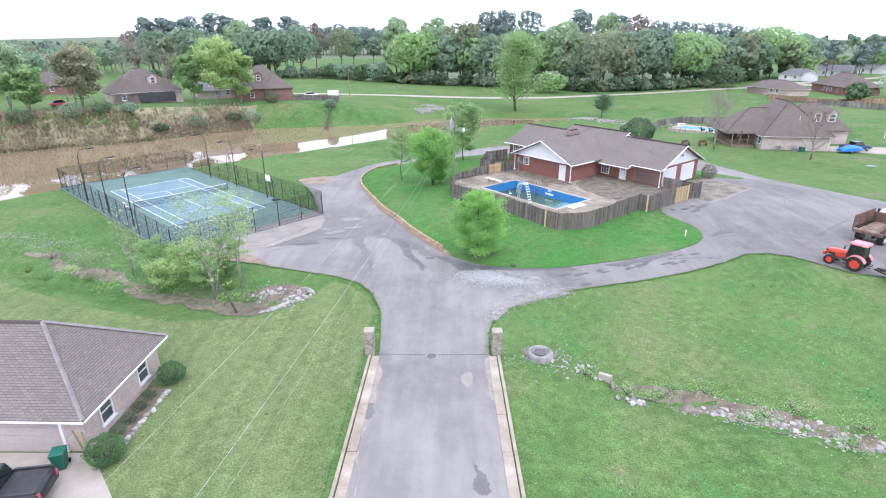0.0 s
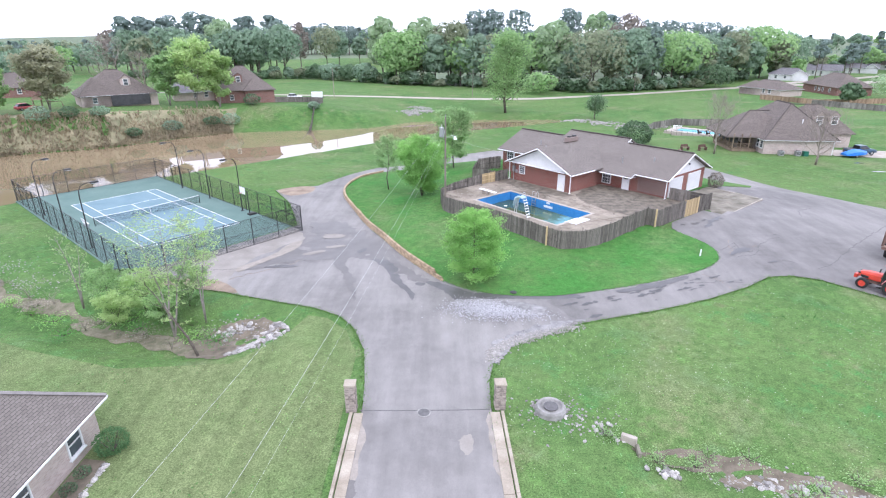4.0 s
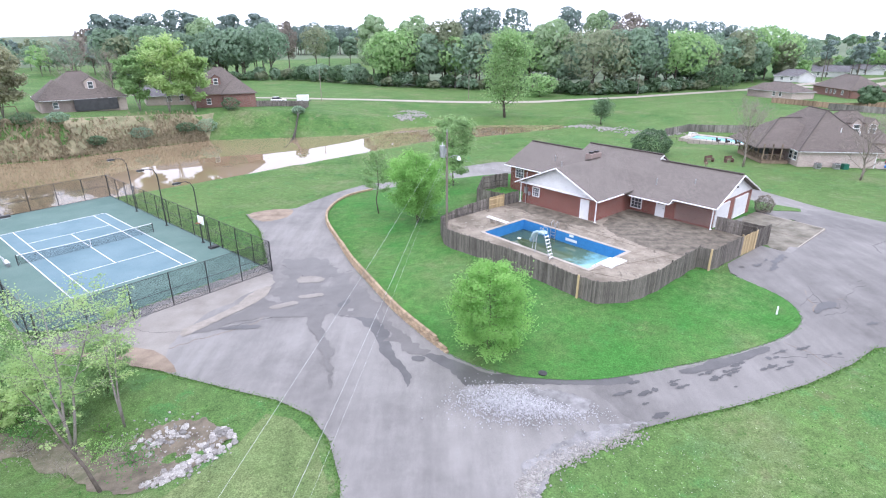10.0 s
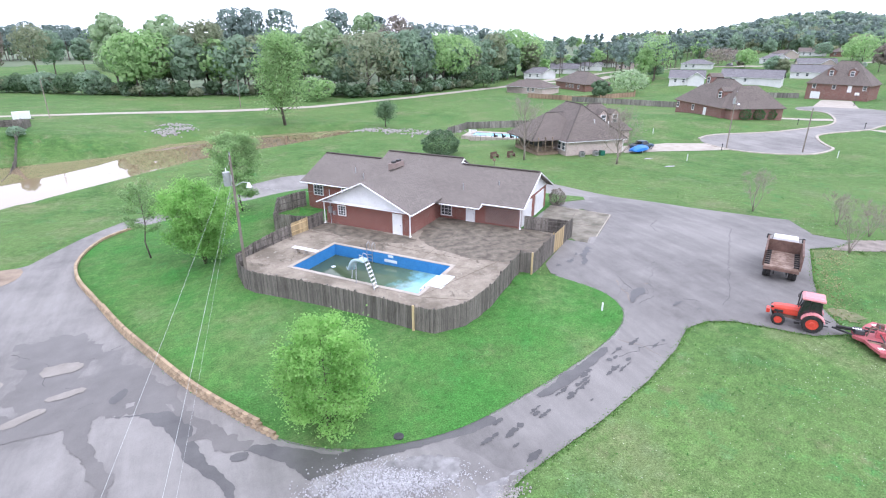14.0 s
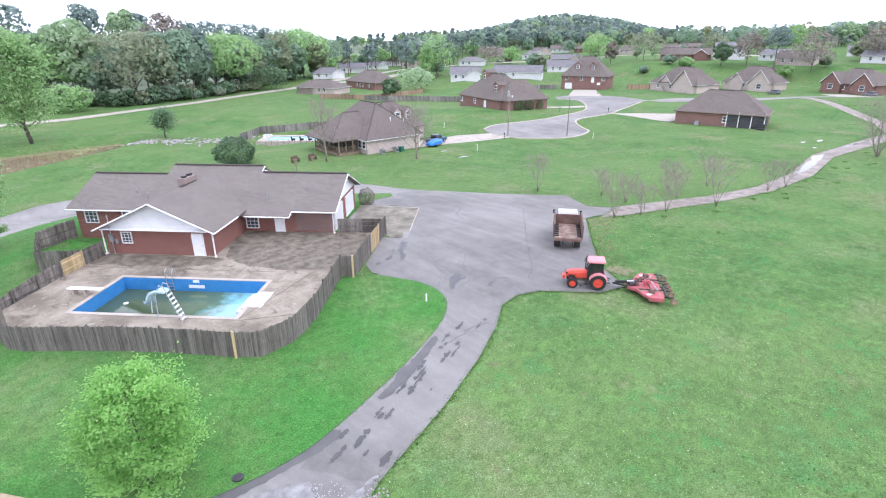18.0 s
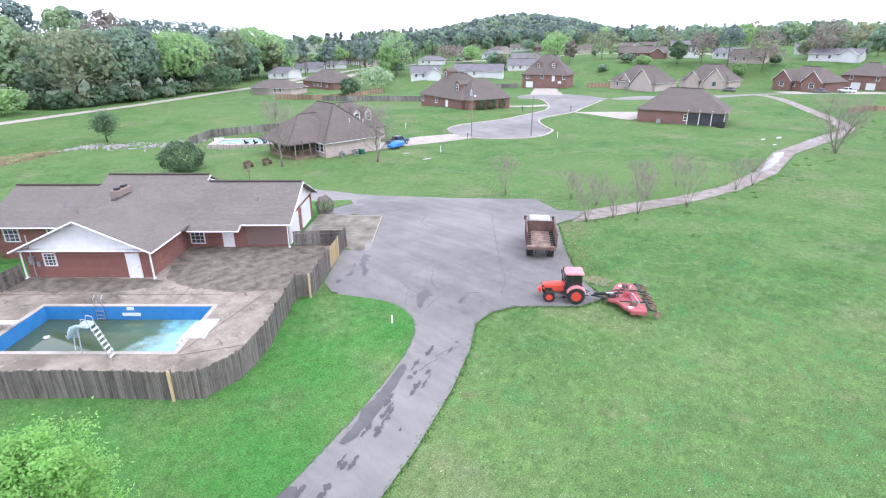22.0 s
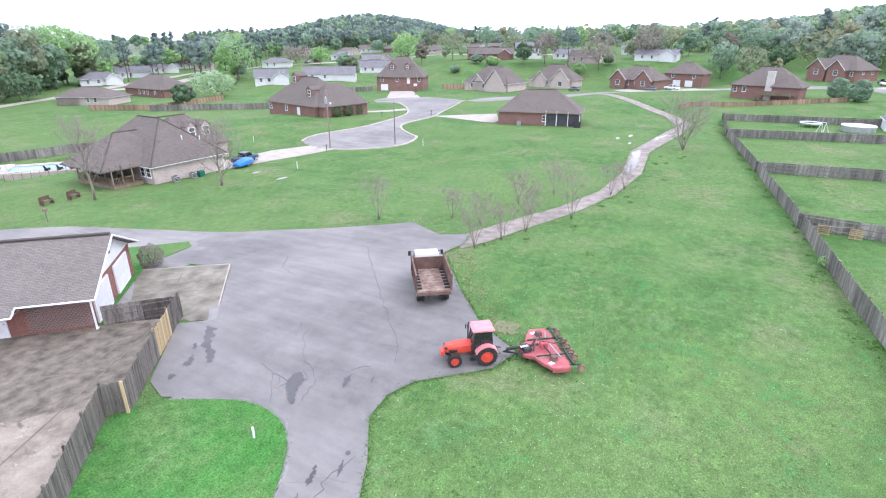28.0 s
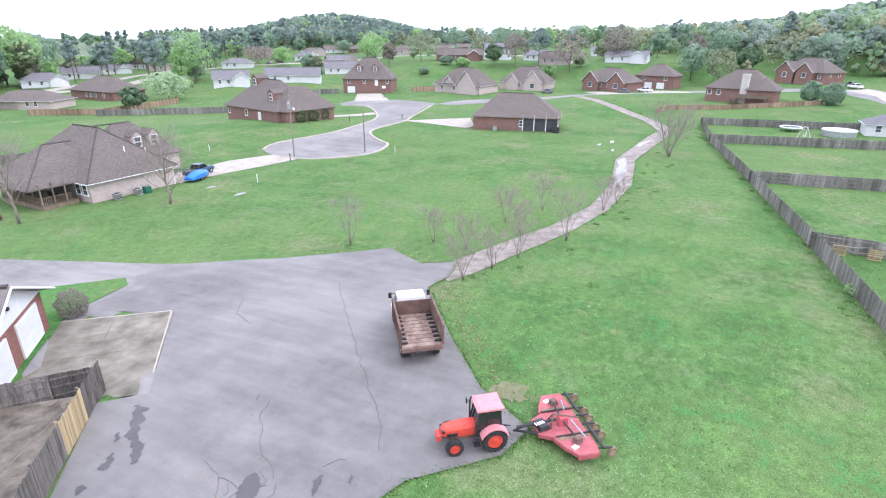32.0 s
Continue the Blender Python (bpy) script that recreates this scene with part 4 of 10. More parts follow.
class Woods:
    """Far trees gathered by kind into one mesh each."""

    def __init__(self):
        self.leaf, self.trunks, self.rng = {}, Mesh(), np.random.default_rng(77)

    def tree(self, x, y, h, r, mat, count=500, size=0.6, pine=False, low=0.14):
        """A broad crown of many lobes down to a low skirt; a pine carries clumps on its upper half."""
        rng = self.rng
        z = ground_z(x, y)
        lobes = 22 if count > 1500 else 14 if count > 600 else 9 if count > 250 else 6
        k = np.arange(lobes) + 0.5
        ang = k * 2.4 + rng.uniform(0, 6.28)
        if pine:
            t = (k + rng.uniform(-0.4, 0.4, lobes)) / lobes
            out = r * (0.70 - 0.45 * t) * rng.uniform(0.5, 1.15, lobes)
            c = np.stack([x + np.cos(ang) * out, y + np.sin(ang) * out, z + h * (0.52 + 0.42 * t)], 1)
            q = r * (0.52 - 0.12 * t) * rng.uniform(0.8, 1.2, lobes)
            w = np.stack([q, q, np.maximum(q * 0.55, h * 0.05)], 1)
        else:
            up = np.clip(1 - 1.75 * k / lobes + rng.uniform(-0.15, 0.15, lobes), -0.85, 0.98)
            side = np.sqrt(1 - up * up)
            q = r * rng.uniform(0.30, 0.46, lobes)
            tall = h * (1 - low) / 2
            wide = r * rng.uniform(0.52, 0.78, lobes) * np.where(up < 0, 0.9, 1.0)
            c = np.stack([x + np.cos(ang) * side * wide, y + np.sin(ang) * side * wide, z + h * (1 + low) / 2 + up * np.maximum(tall - 0.8 * q, tall * 0.5)], 1)
            w = np.stack([q, q, np.maximum(q * 0.8, h * 0.07)], 1)
        self.leaf.setdefault(mat.name, (mat, []))[1].append(lobed_crown(rng, c, w, count, size))
        a, b = rng.normal(0, 0.02, 2) * h
        self.trunks.tube([(x, y, z - 0.3), (x + a * 0.5, y + b * 0.5, z + h * 0.45), (x + a, y + b, z + h * (0.95 if pine else 0.8))], [0.014 * h, 0.010 * h, 0.003 * h], 5, False)
        for k in range(0 if pine or count < 250 else 5 if count > 1500 else 2):
            self.trunks.tube([(x + a * 0.4, y + b * 0.4, z + h * (0.18 + 0.04 * k)), tuple(c[(k * 3 + lobes // 2) % lobes])], [0.006 * h, 0.002 * h], 4, False)

    def finish(self):
        for key, (mat, got) in self.leaf.items():
            v = np.concatenate(got)
            f = np.arange(len(v)).reshape(-1, 4)
            ob = leaf_object("woodland_crowns", v, f, mat, None)
            tagged(ob, "far woodland crowns in mixed spring green, many tinted pale for haze", "woodland", "", "stuff")
        ob = part("woodland_trunks", self.trunks, BARK)
        tagged(ob, "grey-brown trunks of the far woodland", "woodland", "", "stuff")


woods = Woods()
# hillside crowns lean to pale grey-green, a painted stand-in for haze
HILLSIDE = [LEAF_HAZE, LEAF_PALE, LEAF_HAZE, LEAF_WOOD, LEAF_TAN, LEAF_HAZE, LEAF_PALE]
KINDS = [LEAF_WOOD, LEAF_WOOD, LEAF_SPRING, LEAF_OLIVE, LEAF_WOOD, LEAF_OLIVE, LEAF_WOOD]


def belt(line, depth, count, h0, h1, pines=0.2, leaves=500, size=0.6, kinds=KINDS, wide=1.0):
    """A belt of woodland behind a line of points; its depth lies to the left of the line."""
    rng = woods.rng
    seg = [math.dist(a, b) for a, b in zip(line, line[1:])]
    total = sum(seg)
    for i in range(count):
        s = total * (i + rng.uniform(0, 1)) / count
        for (a, b), length in zip(zip(line, line[1:]), seg):
            if s <= length:
                break
            s -= length
        dx, dy = (b[0] - a[0]) / length, (b[1] - a[1]) / length
        off = rng.uniform(0, 1) * depth
        x, y = a[0] + dx * s - dy * off, a[1] + dy * s + dx * off
        h = rng.uniform(h0, h1)
        if rng.uniform() < pines:
            woods.tree(x, y, h * 1.12, h * 0.2, LEAF_PINE, int(leaves * 0.7), size * 0.9, True)
        else:
            woods.tree(x, y, h, h * rng.uniform(0.32, 0.46) * wide, kinds[int(rng.integers(len(kinds)))], leaves, size)


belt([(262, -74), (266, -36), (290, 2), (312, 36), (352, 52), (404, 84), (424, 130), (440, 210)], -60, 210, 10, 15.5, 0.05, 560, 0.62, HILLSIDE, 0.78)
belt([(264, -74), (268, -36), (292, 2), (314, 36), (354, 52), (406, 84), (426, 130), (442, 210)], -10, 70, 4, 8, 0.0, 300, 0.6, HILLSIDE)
LEAVES = {"G": LEAF_SPRING, "W": LEAF_WOOD, "O": LEAF_OLIVE, "R": LEAF_RED, "Y": LEAF_PALE, "D": LEAF_DEEP, "P": LEAF_PINE}


def stand(trees, leaves, size, low=0.14):
    """Single trees of the woods: x, y, height, crown radius, kind of leaf."""
    for x, y, h, r, kind in trees:
        woods.tree(x, y, h, r * 1.08, LEAVES[kind], int(leaves * (0.62 if kind in "RO" else 1.0)), size, kind == "P", low)


# the wood behind the country road: its front trees, then the pines that stand over them
stand(((-18, 266, 24, 12.4, "G"), (-29, 284, 30, 7.2, "Y"), (-9, 278, 30, 8.8, "Y"), (4, 268, 29, 9.6, "O"), (-3, 262, 22, 7.2, "W"), (47, 248, 28, 9.0, "Y"), (62, 240, 25, 14.6, "O"), (78, 245, 25, 12.4, "W"), (102, 256, 24, 14.5, "G")), 4600, 0.72)
stand(((83, 262, 31, 8.7, "R"), (72, 273, 32, 7.7, "Y"), (90, 257, 25, 7.2, "W"), (39, 255, 23, 6.0, "W"), (12, 272, 22, 7.2, "W"), (33, 270, 23, 8.6, "W"), (53, 245, 18, 7.4, "W"), (147, 296, 25, 13.9, "W"), (160, 289, 25, 14.6, "G"), (122, 274, 22, 8.8, "W"), (190, 317, 21, 11.7, "W"), (160, 305, 25, 10.9, "Y"), (113, 268, 13, 6.7, "W")), 3200, 0.72)
stand(((120, 251, 10, 7.6, "D"), (39, 227, 8, 6.8, "G"), (-36, 270, 9, 6, "W"), (-44, 276, 8, 6, "D"), (-54, 284, 8, 6, "W"), (-63, 292, 7, 6, "D")), 1900, 0.5, 0.02)
stand(((16, 288, 34, 7.3, "P"), (25, 287, 34, 7.3, "P"), (37, 286, 34, 8.2, "P"), (61, 281, 34, 7.3, "P"), (22, 299, 30, 8.8, "P"), (82, 289, 32, 7.0, "P"), (103, 292, 29, 6.5, "P"), (116, 298, 29, 8.8, "P"), (129, 304, 28, 8.3, "P"), (138, 305, 28, 9.2, "P")), 2000, 0.72)
# the stand west of the meadow gap
stand(((-136, 292, 25, 11.5, "W"), (-116, 309, 29, 8.3, "Y"), (-107, 299, 24, 10.0, "W"), (-94, 298, 25, 11.2, "W"), (-80, 294, 26, 9.0, "W"), (-154, 292, 24, 8.3, "W"), (-144, 288, 21, 10.2, "O"), (-125, 297, 22, 10.2, "W"), (-95, 389, 30, 6.7, "R"), (-82, 412, 29, 9.7, "O"), (-77, 433, 26, 8.3, "W"), (-66, 465, 21, 5.9, "W"), (-54, 477, 19, 6.1, "O"), (-187, 331, 23, 8.0, "R")), 2600, 0.78, 0.2)
stand(((-161, 300, 30, 6.4, "P"), (-153, 303, 30, 7.2, "P"), (-146, 313, 31, 8.7, "P"), (-133, 318, 33, 10.2, "P"), (-126, 321, 32, 6.5, "P"), (-107, 323, 32, 7.2, "P"), (-92, 322, 32, 7.8, "P"), (-125, 628, 32, 14.8, "P"), (-101, 632, 30, 13.5, "P"), (-148, 643, 28, 13.9, "P"), (-77, 635, 27, 16.2, "P")), 1500, 0.9)
# trees that stand among the far houses
stand(((206, 235, 23, 9.0, "G"), (201, 237, 16, 5.2, "G"), (157, 198, 9, 8.2, "Y"), (268, 234, 10, 5.4, "G"), (286, 187, 16, 7.9, "G"), (266, 151, 14, 8.8, "O"), (264, 114, 10, 3.9, "D"), (269, 94, 16, 5.5, "P"), (263, 79, 16, 8.6, "R"), (269, 105, 14, 6.1, "R"), (270, 76, 4, 2.2, "D"), (257, 86, 6, 2.6, "G"), (253, 125, 5, 3.2, "G"), (217, 366, 8, 4.9, "W"), (247, 362, 6, 4.2, "W"), (323, 432, 12, 7.4, "W"), (250, 200, 8, 3.6, "O"), (296, 288, 12, 4.8, "W")), 1500, 0.5, 0.1)
stand(((273, 255, 10, 9.3, "R"), (343, 277, 11, 4.3, "W"), (357, 251, 9, 5.1, "W"), (271, 171, 12, 3.1, "R"), (256, 134, 4, 2.8, "W"), (242, 139, 3, 2.1, "W"), (297, 69, 8, 4.2, "O"), (313, 62, 11, 4.4, "W"), (310, 45, 12, 5.0, "W"), (280, 29, 14, 3.9, "R"), (278, 9, 10, 5.6, "D"), (289, -6, 12, 11.8, "O"), (285, -22, 15, 10.6, "W"), (296, 17, 12, 7.2, "W"), (249, 445, 26, 19.9, "W"), (310, 479, 16, 14.6, "D")), 1300, 0.6, 0.1)
belt([(150, 306), (110, 280), (64, 262), (20, 282), (-24, 290)], 30, 46, 17, 24, 0.25, 900, 0.85)
belt([(-84, 330), (-120, 336), (-170, 318)], 30, 34, 19, 24, 0.4, 800, 0.9)
belt([(-60, 690), (-110, 680), (-240, 650)], 40, 50, 22, 28, 0.8, 400, 1.7)
belt([(120, 360), (40, 420), (-10, 520)], 60, 50, 20, 25, 0.5, 400, 1.3)
belt([(-190, 430), (-420, 520), (-800, 560)], 150, 130, 12, 17, 0.3, 200, 1.5)
belt([(-176, 341), (-230, 350), (-320, 420)], 60, 40, 12, 18, 0.15, 360, 0.85)
belt([(-128, 190), (-160, 176), (-210, 160)], 26, 18, 9, 13, 0.05, 700, 0.5)
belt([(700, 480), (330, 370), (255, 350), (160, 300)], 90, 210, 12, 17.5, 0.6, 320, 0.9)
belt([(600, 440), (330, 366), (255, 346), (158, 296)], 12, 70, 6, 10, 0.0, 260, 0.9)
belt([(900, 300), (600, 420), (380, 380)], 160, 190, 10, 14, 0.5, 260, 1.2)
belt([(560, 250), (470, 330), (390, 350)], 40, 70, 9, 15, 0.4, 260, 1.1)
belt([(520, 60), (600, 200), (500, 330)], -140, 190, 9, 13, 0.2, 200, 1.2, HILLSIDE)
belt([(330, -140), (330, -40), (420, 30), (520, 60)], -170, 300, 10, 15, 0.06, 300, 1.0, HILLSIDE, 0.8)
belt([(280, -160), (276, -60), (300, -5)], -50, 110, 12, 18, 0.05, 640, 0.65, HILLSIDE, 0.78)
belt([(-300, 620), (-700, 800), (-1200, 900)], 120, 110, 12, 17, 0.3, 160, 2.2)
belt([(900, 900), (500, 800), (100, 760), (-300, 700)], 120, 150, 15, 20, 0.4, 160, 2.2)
# hill crowns: haze comes from the paled leaf colours
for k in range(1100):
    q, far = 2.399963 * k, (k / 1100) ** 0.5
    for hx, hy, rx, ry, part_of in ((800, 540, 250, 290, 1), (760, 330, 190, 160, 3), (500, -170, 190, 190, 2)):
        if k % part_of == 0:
            woods.tree(hx + rx * far * math.cos(q), hy + ry * far * math.sin(q), 11 + 2.5 * math.sin(k * 1.7), 6.5 + math.sin(k), (LEAF_WOOD, LEAF_HAZE, LEAF_PALE)[k % 5 % 3] if k % 3 else LEAF_PINE, 120, 1.7)

# ---- houses ----
def wall_face(m, x0, y0, x1, y1, z0, z1):
    w = math.dist((x0, y0), (x1, y1))
    m.face([(x0, y0, z0), (x1, y1, z0), (x1, y1, z1), (x0, y0, z1)], [(0, z0), (w, z0), (w, z1), (0, z1)])


def roof_face(m, pts, thick=0.16):
    """A roof plane with a shingle layout that runs along its eave (first edge)."""
    p = [Vector(q) for q in pts]
    u = (p[1] - p[0]).normalized()
    n = (p[1] - p[0]).cross(p[2] - p[0]).normalized()
    v = n.cross(u)
    uv = [((q - p[0]).dot(u), (q - p[0]).dot(v)) for q in p]
    m.face(p, uv)
    low = [q - Vector((0, 0, thick)) for q in p]
    m.face(list(reversed(low)), list(reversed(uv)))
    for a in range(len(p)):
        b = (a + 1) % len(p)
        m.face([p[b], p[a], low[a], low[b]], [(0, 0), (1, 0), (1, 0.1), (0, 0.1)])


def hip_roof(m, L, W, z, rise, over=0.5, hip=1.0):
    """A hip roof over a plan L by W about the origin; hip 0 makes it a gable along x."""
    a, b = L / 2 + over, W / 2 + over
    zz = z - over * rise / (W / 2)
    k = max(0.0, a - hip * b)
    A, B, C, D = (-a, -b, zz), (a, -b, zz), (a, b, zz), (-a, b, zz)
    E, F = (-k, 0, z + rise), (k, 0, z + rise)
    if hip == 0:
        E, F = (-a, 0, z + rise), (a, 0, z + rise)
    roof_face(m, [A, B, F, E])
    roof_face(m, [C, D, E, F])
    if hip:
        roof_face(m, [B, C, F])
        roof_face(m, [D, A, E])


def window_at(t, side, L, W, u, z, w=1.1, h=1.4, frame_mat=WHITE_PAINT, name="window", bars=True):
    """A framed window in one wall of a house; side is one of front, back, left, right."""
    turn = {"front": 0, "right": 90, "back": 180, "left": 270}[side]
    out = W / 2 if side in ("front", "back") else L / 2
    m = pose(0, 0, 0, 0, 0, turn) @ pose(u, -out, z)
    fr = Mesh()
    for sx in (-1, 1):
        fr.box(sx * (w / 2 - 0.04), -0.03, 0, 0.08, 0.1, h)
    for sz in (-1, 1):
        fr.box(0, -0.03, sz * (h / 2 - 0.04), w - 0.164, 0.1, 0.08)
    fr.box(0, -0.02, 0, w - 0.17, 0.06, 0.05)
    ob = part(name, fr, frame_mat, t)
    ob.matrix_basis = m
    pane = Mesh().box(0, -0.004, h / 4, w - 0.17, 0.02, h / 2 - 0.11).box(0, -0.004, -h / 4, w - 0.17, 0.02, h / 2 - 0.11)
    part("pane", pane, GLASS, ob)
    sill = Mesh().box(0, -0.06, -h / 2 - 0.04, w + 0.12, 0.16, 0.07)
    part("sill", sill, frame_mat, ob)
    return ob


def door_at(t, side, L, W, u, z0, w=0.95, h=2.05, mat=WHITE_PAINT, name="door", knob=True):
    turn = {"front": 0, "right": 90, "back": 180, "left": 270}[side]
    out = W / 2 if side in ("front", "back") else L / 2
    m = pose(0, 0, 0, 0, 0, turn) @ pose(u, -out, z0 + h / 2)
    leaf = Mesh().box(0, -0.03, 0, w, 0.07, h)
    for k in range(4 if w > 1.5 else 0):
        leaf.box(0, -0.069, -h / 2 + h * (k + 0.5) / 4, w - 0.16, 0.012, h / 4 - 0.1)
    if w <= 1.5:
        leaf.box(0, -0.069, h * 0.24, w - 0.3, 0.012, h * 0.34).box(0, -0.069, -h * 0.22, w - 0.3, 0.012, h * 0.4)
    ob = part(name, leaf, mat, t)
    ob.matrix_basis = m
    fr = Mesh()
    for sx in (-1, 1):
        fr.box(sx * (w / 2 + 0.05), -0.04, 0, 0.1, 0.11, h)
    fr.box(0, -0.04, h / 2 + 0.05, w + 0.2, 0.11, 0.1)
    part("door_frame", fr, WHITE_PAINT, ob)
    if knob:
        part("handle", Mesh().tube([(w * 0.4, -0.06, -0.05), (w * 0.4, -0.13, -0.05)], 0.03, 6), BLACK_METAL, ob)
    return ob


def dormer(t, x, y, z, rz, wall, roof, w=2.3, d=3.4):
    """A small gabled dormer with one window."""
    body = Mesh()
    h = 1.9
    body.prism([(-w / 2, 0), (w / 2, 0), (w / 2, d), (-w / 2, d)], -1.0, h)
    body.face([(-w / 2, 0, h), (w / 2, 0, h), (0, 0, h + 0.8)], [(0, 0), (1, 0), (0.5, 1)])
    ob = part("dormer", body, wall, t)
    ob.matrix_basis = pose(x, y, z, 0, 0, rz)
    r = Mesh()
    roof_face(r, [(w / 2 + 0.15, -0.15, h - 0.1), (w / 2 + 0.15, d, h - 0.1), (0, d, h + 0.85), (0, -0.15, h + 0.85)], 0.08)
    roof_face(r, [(-w / 2 - 0.15, d, h - 0.1), (-w / 2 - 0.15, -0.15, h - 0.1), (0, -0.15, h + 0.85), (0, d, h + 0.85)], 0.08)
    part("dormer_roof", r, roof, ob)
    fr = Mesh().box(0, -0.05, 0.95, 1.2, 0.08, 1.6)
    part("dormer_window", fr, WHITE_PAINT, ob)
    pn = Mesh().box(0, -0.095, 1.33, 0.95, 0.03, 0.62).box(0, -0.095, 0.57, 0.95, 0.03, 0.62)
    part("pane", pn, GLASS, ob)


def house(x, y, rz, L, W, wall_h, rise, wall, roof, label, openings=(), wings=(), hip=1.0, dormers=(), z=None, name="house", chimney=None, foot=0.4, over=0.5):
    """A house with hip roof. openings: (kind, side, along, height). wings: (u, v, L, W, rise, hip) beside the main body."""
    z = ground_z(x, y) if z is None else z
    t = thing(name, (x, y, z), rz, label, "house")
    def block(cx, cy, l, w, rs, hp, turned):
        b = Mesh()
        c = [(-l / 2, -w / 2), (l / 2, -w / 2), (l / 2, w / 2), (-l / 2, w / 2)]
        for p, q in zip(c, c[1:] + c[:1]):
            wall_face(b, *p, *q, -1.5, wall_h)
        r = Mesh()
        hip_roof(r, l, w, wall_h + 0.05, rs, over, hp)
        if hp == 0:
            for s in (-1, 1):
                b.face([(s * l / 2, -s * w / 2, wall_h), (s * l / 2, s * w / 2, wall_h), (s * l / 2, 0, wall_h + rs)], [(0, 0), (w, 0), (w / 2, rs)])
        tm = pose(cx, cy, 0, 0, 0, 90 if turned else 0)
        for nm, src, mat in (("wall", b, wall), ("roof", r, roof)):
            src.v = [tuple(tm @ Vector(p)) for p in src.v]
            part(nm, src, mat, t)
        if hp == 0 and turned:
            rake, a, zz = Mesh(), l / 2 + over + 0.06, wall_h - over * rs / (w / 2)
            for s in (-1, 1):
                rake.tube([tm @ Vector((-a, s * (w / 2 + over), zz)), tm @ Vector((-a, 0, wall_h + rs + 0.03))], 0.08, 4)
            part("bargeboard", rake, WHITE_PAINT, t)

    block(0, 0, L, W, rise, hip, False)
    for cx, cy, l, w, rs, hp, turned in wings:
        block(cx, cy, l, w, rs, hp, turned)
    ridge = Mesh().tube([(-max(0.3, L / 2 - hip * W / 2), 0, wall_h + rise + 0.06), (max(0.3, L / 2 - hip * W / 2), 0, wall_h + rise + 0.06)], 0.11, 5)
    part("ridge_cap", ridge, roof, t)
    gut = Mesh()
    a, b = L / 2 + over + 0.05, W / 2 + over + 0.05
    gz = wall_h - over * rise / (W / 2) - 0.05
    for s in (-1, 1):
        gut.box(0, s * b, gz + 0.02, 2 * a, 0.07, 0.09)
        if hip:
            gut.box(s * a, 0, gz + 0.02, 0.07, 2 * b - 0.15, 0.09)
    part("gutter", gut, WHITE_PAINT if wall is not BRICK_B else DECK_BOARDS, t)
    for kind, side, u, h in openings:
        if kind == "window":
            window_at(t, side, L, W, u, h)
        elif kind == "tall":
            window_at(t, side, L, W, u, h, 1.2, 1.9)
        elif kind == "wing":
            cx, cy, l, w, _, _, _ = wings[u]
            window_at(t, "front", L, 2 * (l / 2 - cy), cx, h, 1.7, 1.7)
        elif kind == "garage":
            door_at(t, side, L, W, u, h, 2.6, 2.2, WHITE_PAINT, "garage_door", False)
        else:
            door_at(t, side, L, W, u, h)
    for dx, dy, dz, dr in dormers:
        dz = wall_h - 0.15 + max(0.4, min(W / 2 - abs(dy), (L / 2 - abs(dx)) if hip else 99)) * rise / (W / 2)
        dormer(t, dx, dy, dz, dr, wall, roof)
    if chimney:
        part("chimney", Mesh().box(*chimney[:3], 0.9, 0.9, chimney[3]).box(chimney[0], chimney[1], chimney[2] + chimney[3] / 2 + 0.1, 1.05, 1.05, 0.2), wall, t)
    return t


def porch(t, x0, y0, x1, y1, top, posts, mat=SCREEN, rail=True):
    """A screened or open porch: posts, rails and screens under the eave."""
    ex, ey = x1 - x0, y1 - y0
    n = posts
    ps = Mesh()
    for i in range(n):
        ps.box(x0 + ex * i / (n - 1), y0 + ey * i / (n - 1), top / 2, 0.14, 0.14, top)
    part("porch_posts", ps, WHITE_PAINT, t)
    sc = Mesh().box((x0 + x1) / 2, (y0 + y1) / 2, top / 2, math.hypot(ex, ey), 0.04, top - 0.1, math.atan2(ey, ex))
    part("porch_screen", sc, mat, t)

# ---- entrance: kerbs, stone pillars, drain covers ----
def strip_wall(name, line, width, z0, z1, mat, parent=None, label="", kind="structure", category="", follow=True):
    """A low wall or kerb along a line, set on the ground."""
    m, rings = Mesh(), []
    for i, (x, y) in enumerate(line):
        ax, ay = line[max(i - 1, 0)]
        bx, by = line[min(i + 1, len(line) - 1)]
        d = math.hypot(bx - ax, by - ay)
        nx, ny = -(by - ay) / d * width / 2, (bx - ax) / d * width / 2
        z = ground_z(x, y) if follow else 0.0
        rings.append([(x - nx, y - ny, z + z0), (x + nx, y + ny, z + z0), (x + nx * 0.85, y + ny * 0.85, z + z1), (x - nx * 0.85, y - ny * 0.85, z + z1)])
    m.loft(rings)
    ob = part(name, m, mat, parent)
    if not parent:
        tagged(ob, label, category, "", kind)
    return ob


STAINED = mottled("mildewed_concrete", (0.105, 0.095, 0.068), (0.285, 0.26, 0.205), 0.7, 16, 0.85, 0.2, space=True)
EDGE_GRAVEL = mottled("grey_tan_gravel", (0.21, 0.195, 0.175), (0.44, 0.42, 0.385), 5.0, 40, 0.9, 0.5)
KERB = mottled("tan_stained_kerb", (0.255, 0.215, 0.16), (0.44, 0.39, 0.315), 0.7, 14, 0.9, 0.3, space=True)


SILT = mottled("tan_silt", (0.235, 0.21, 0.175), (0.34, 0.305, 0.262), 1.6, 22, 0.95, 0.3, space=True)


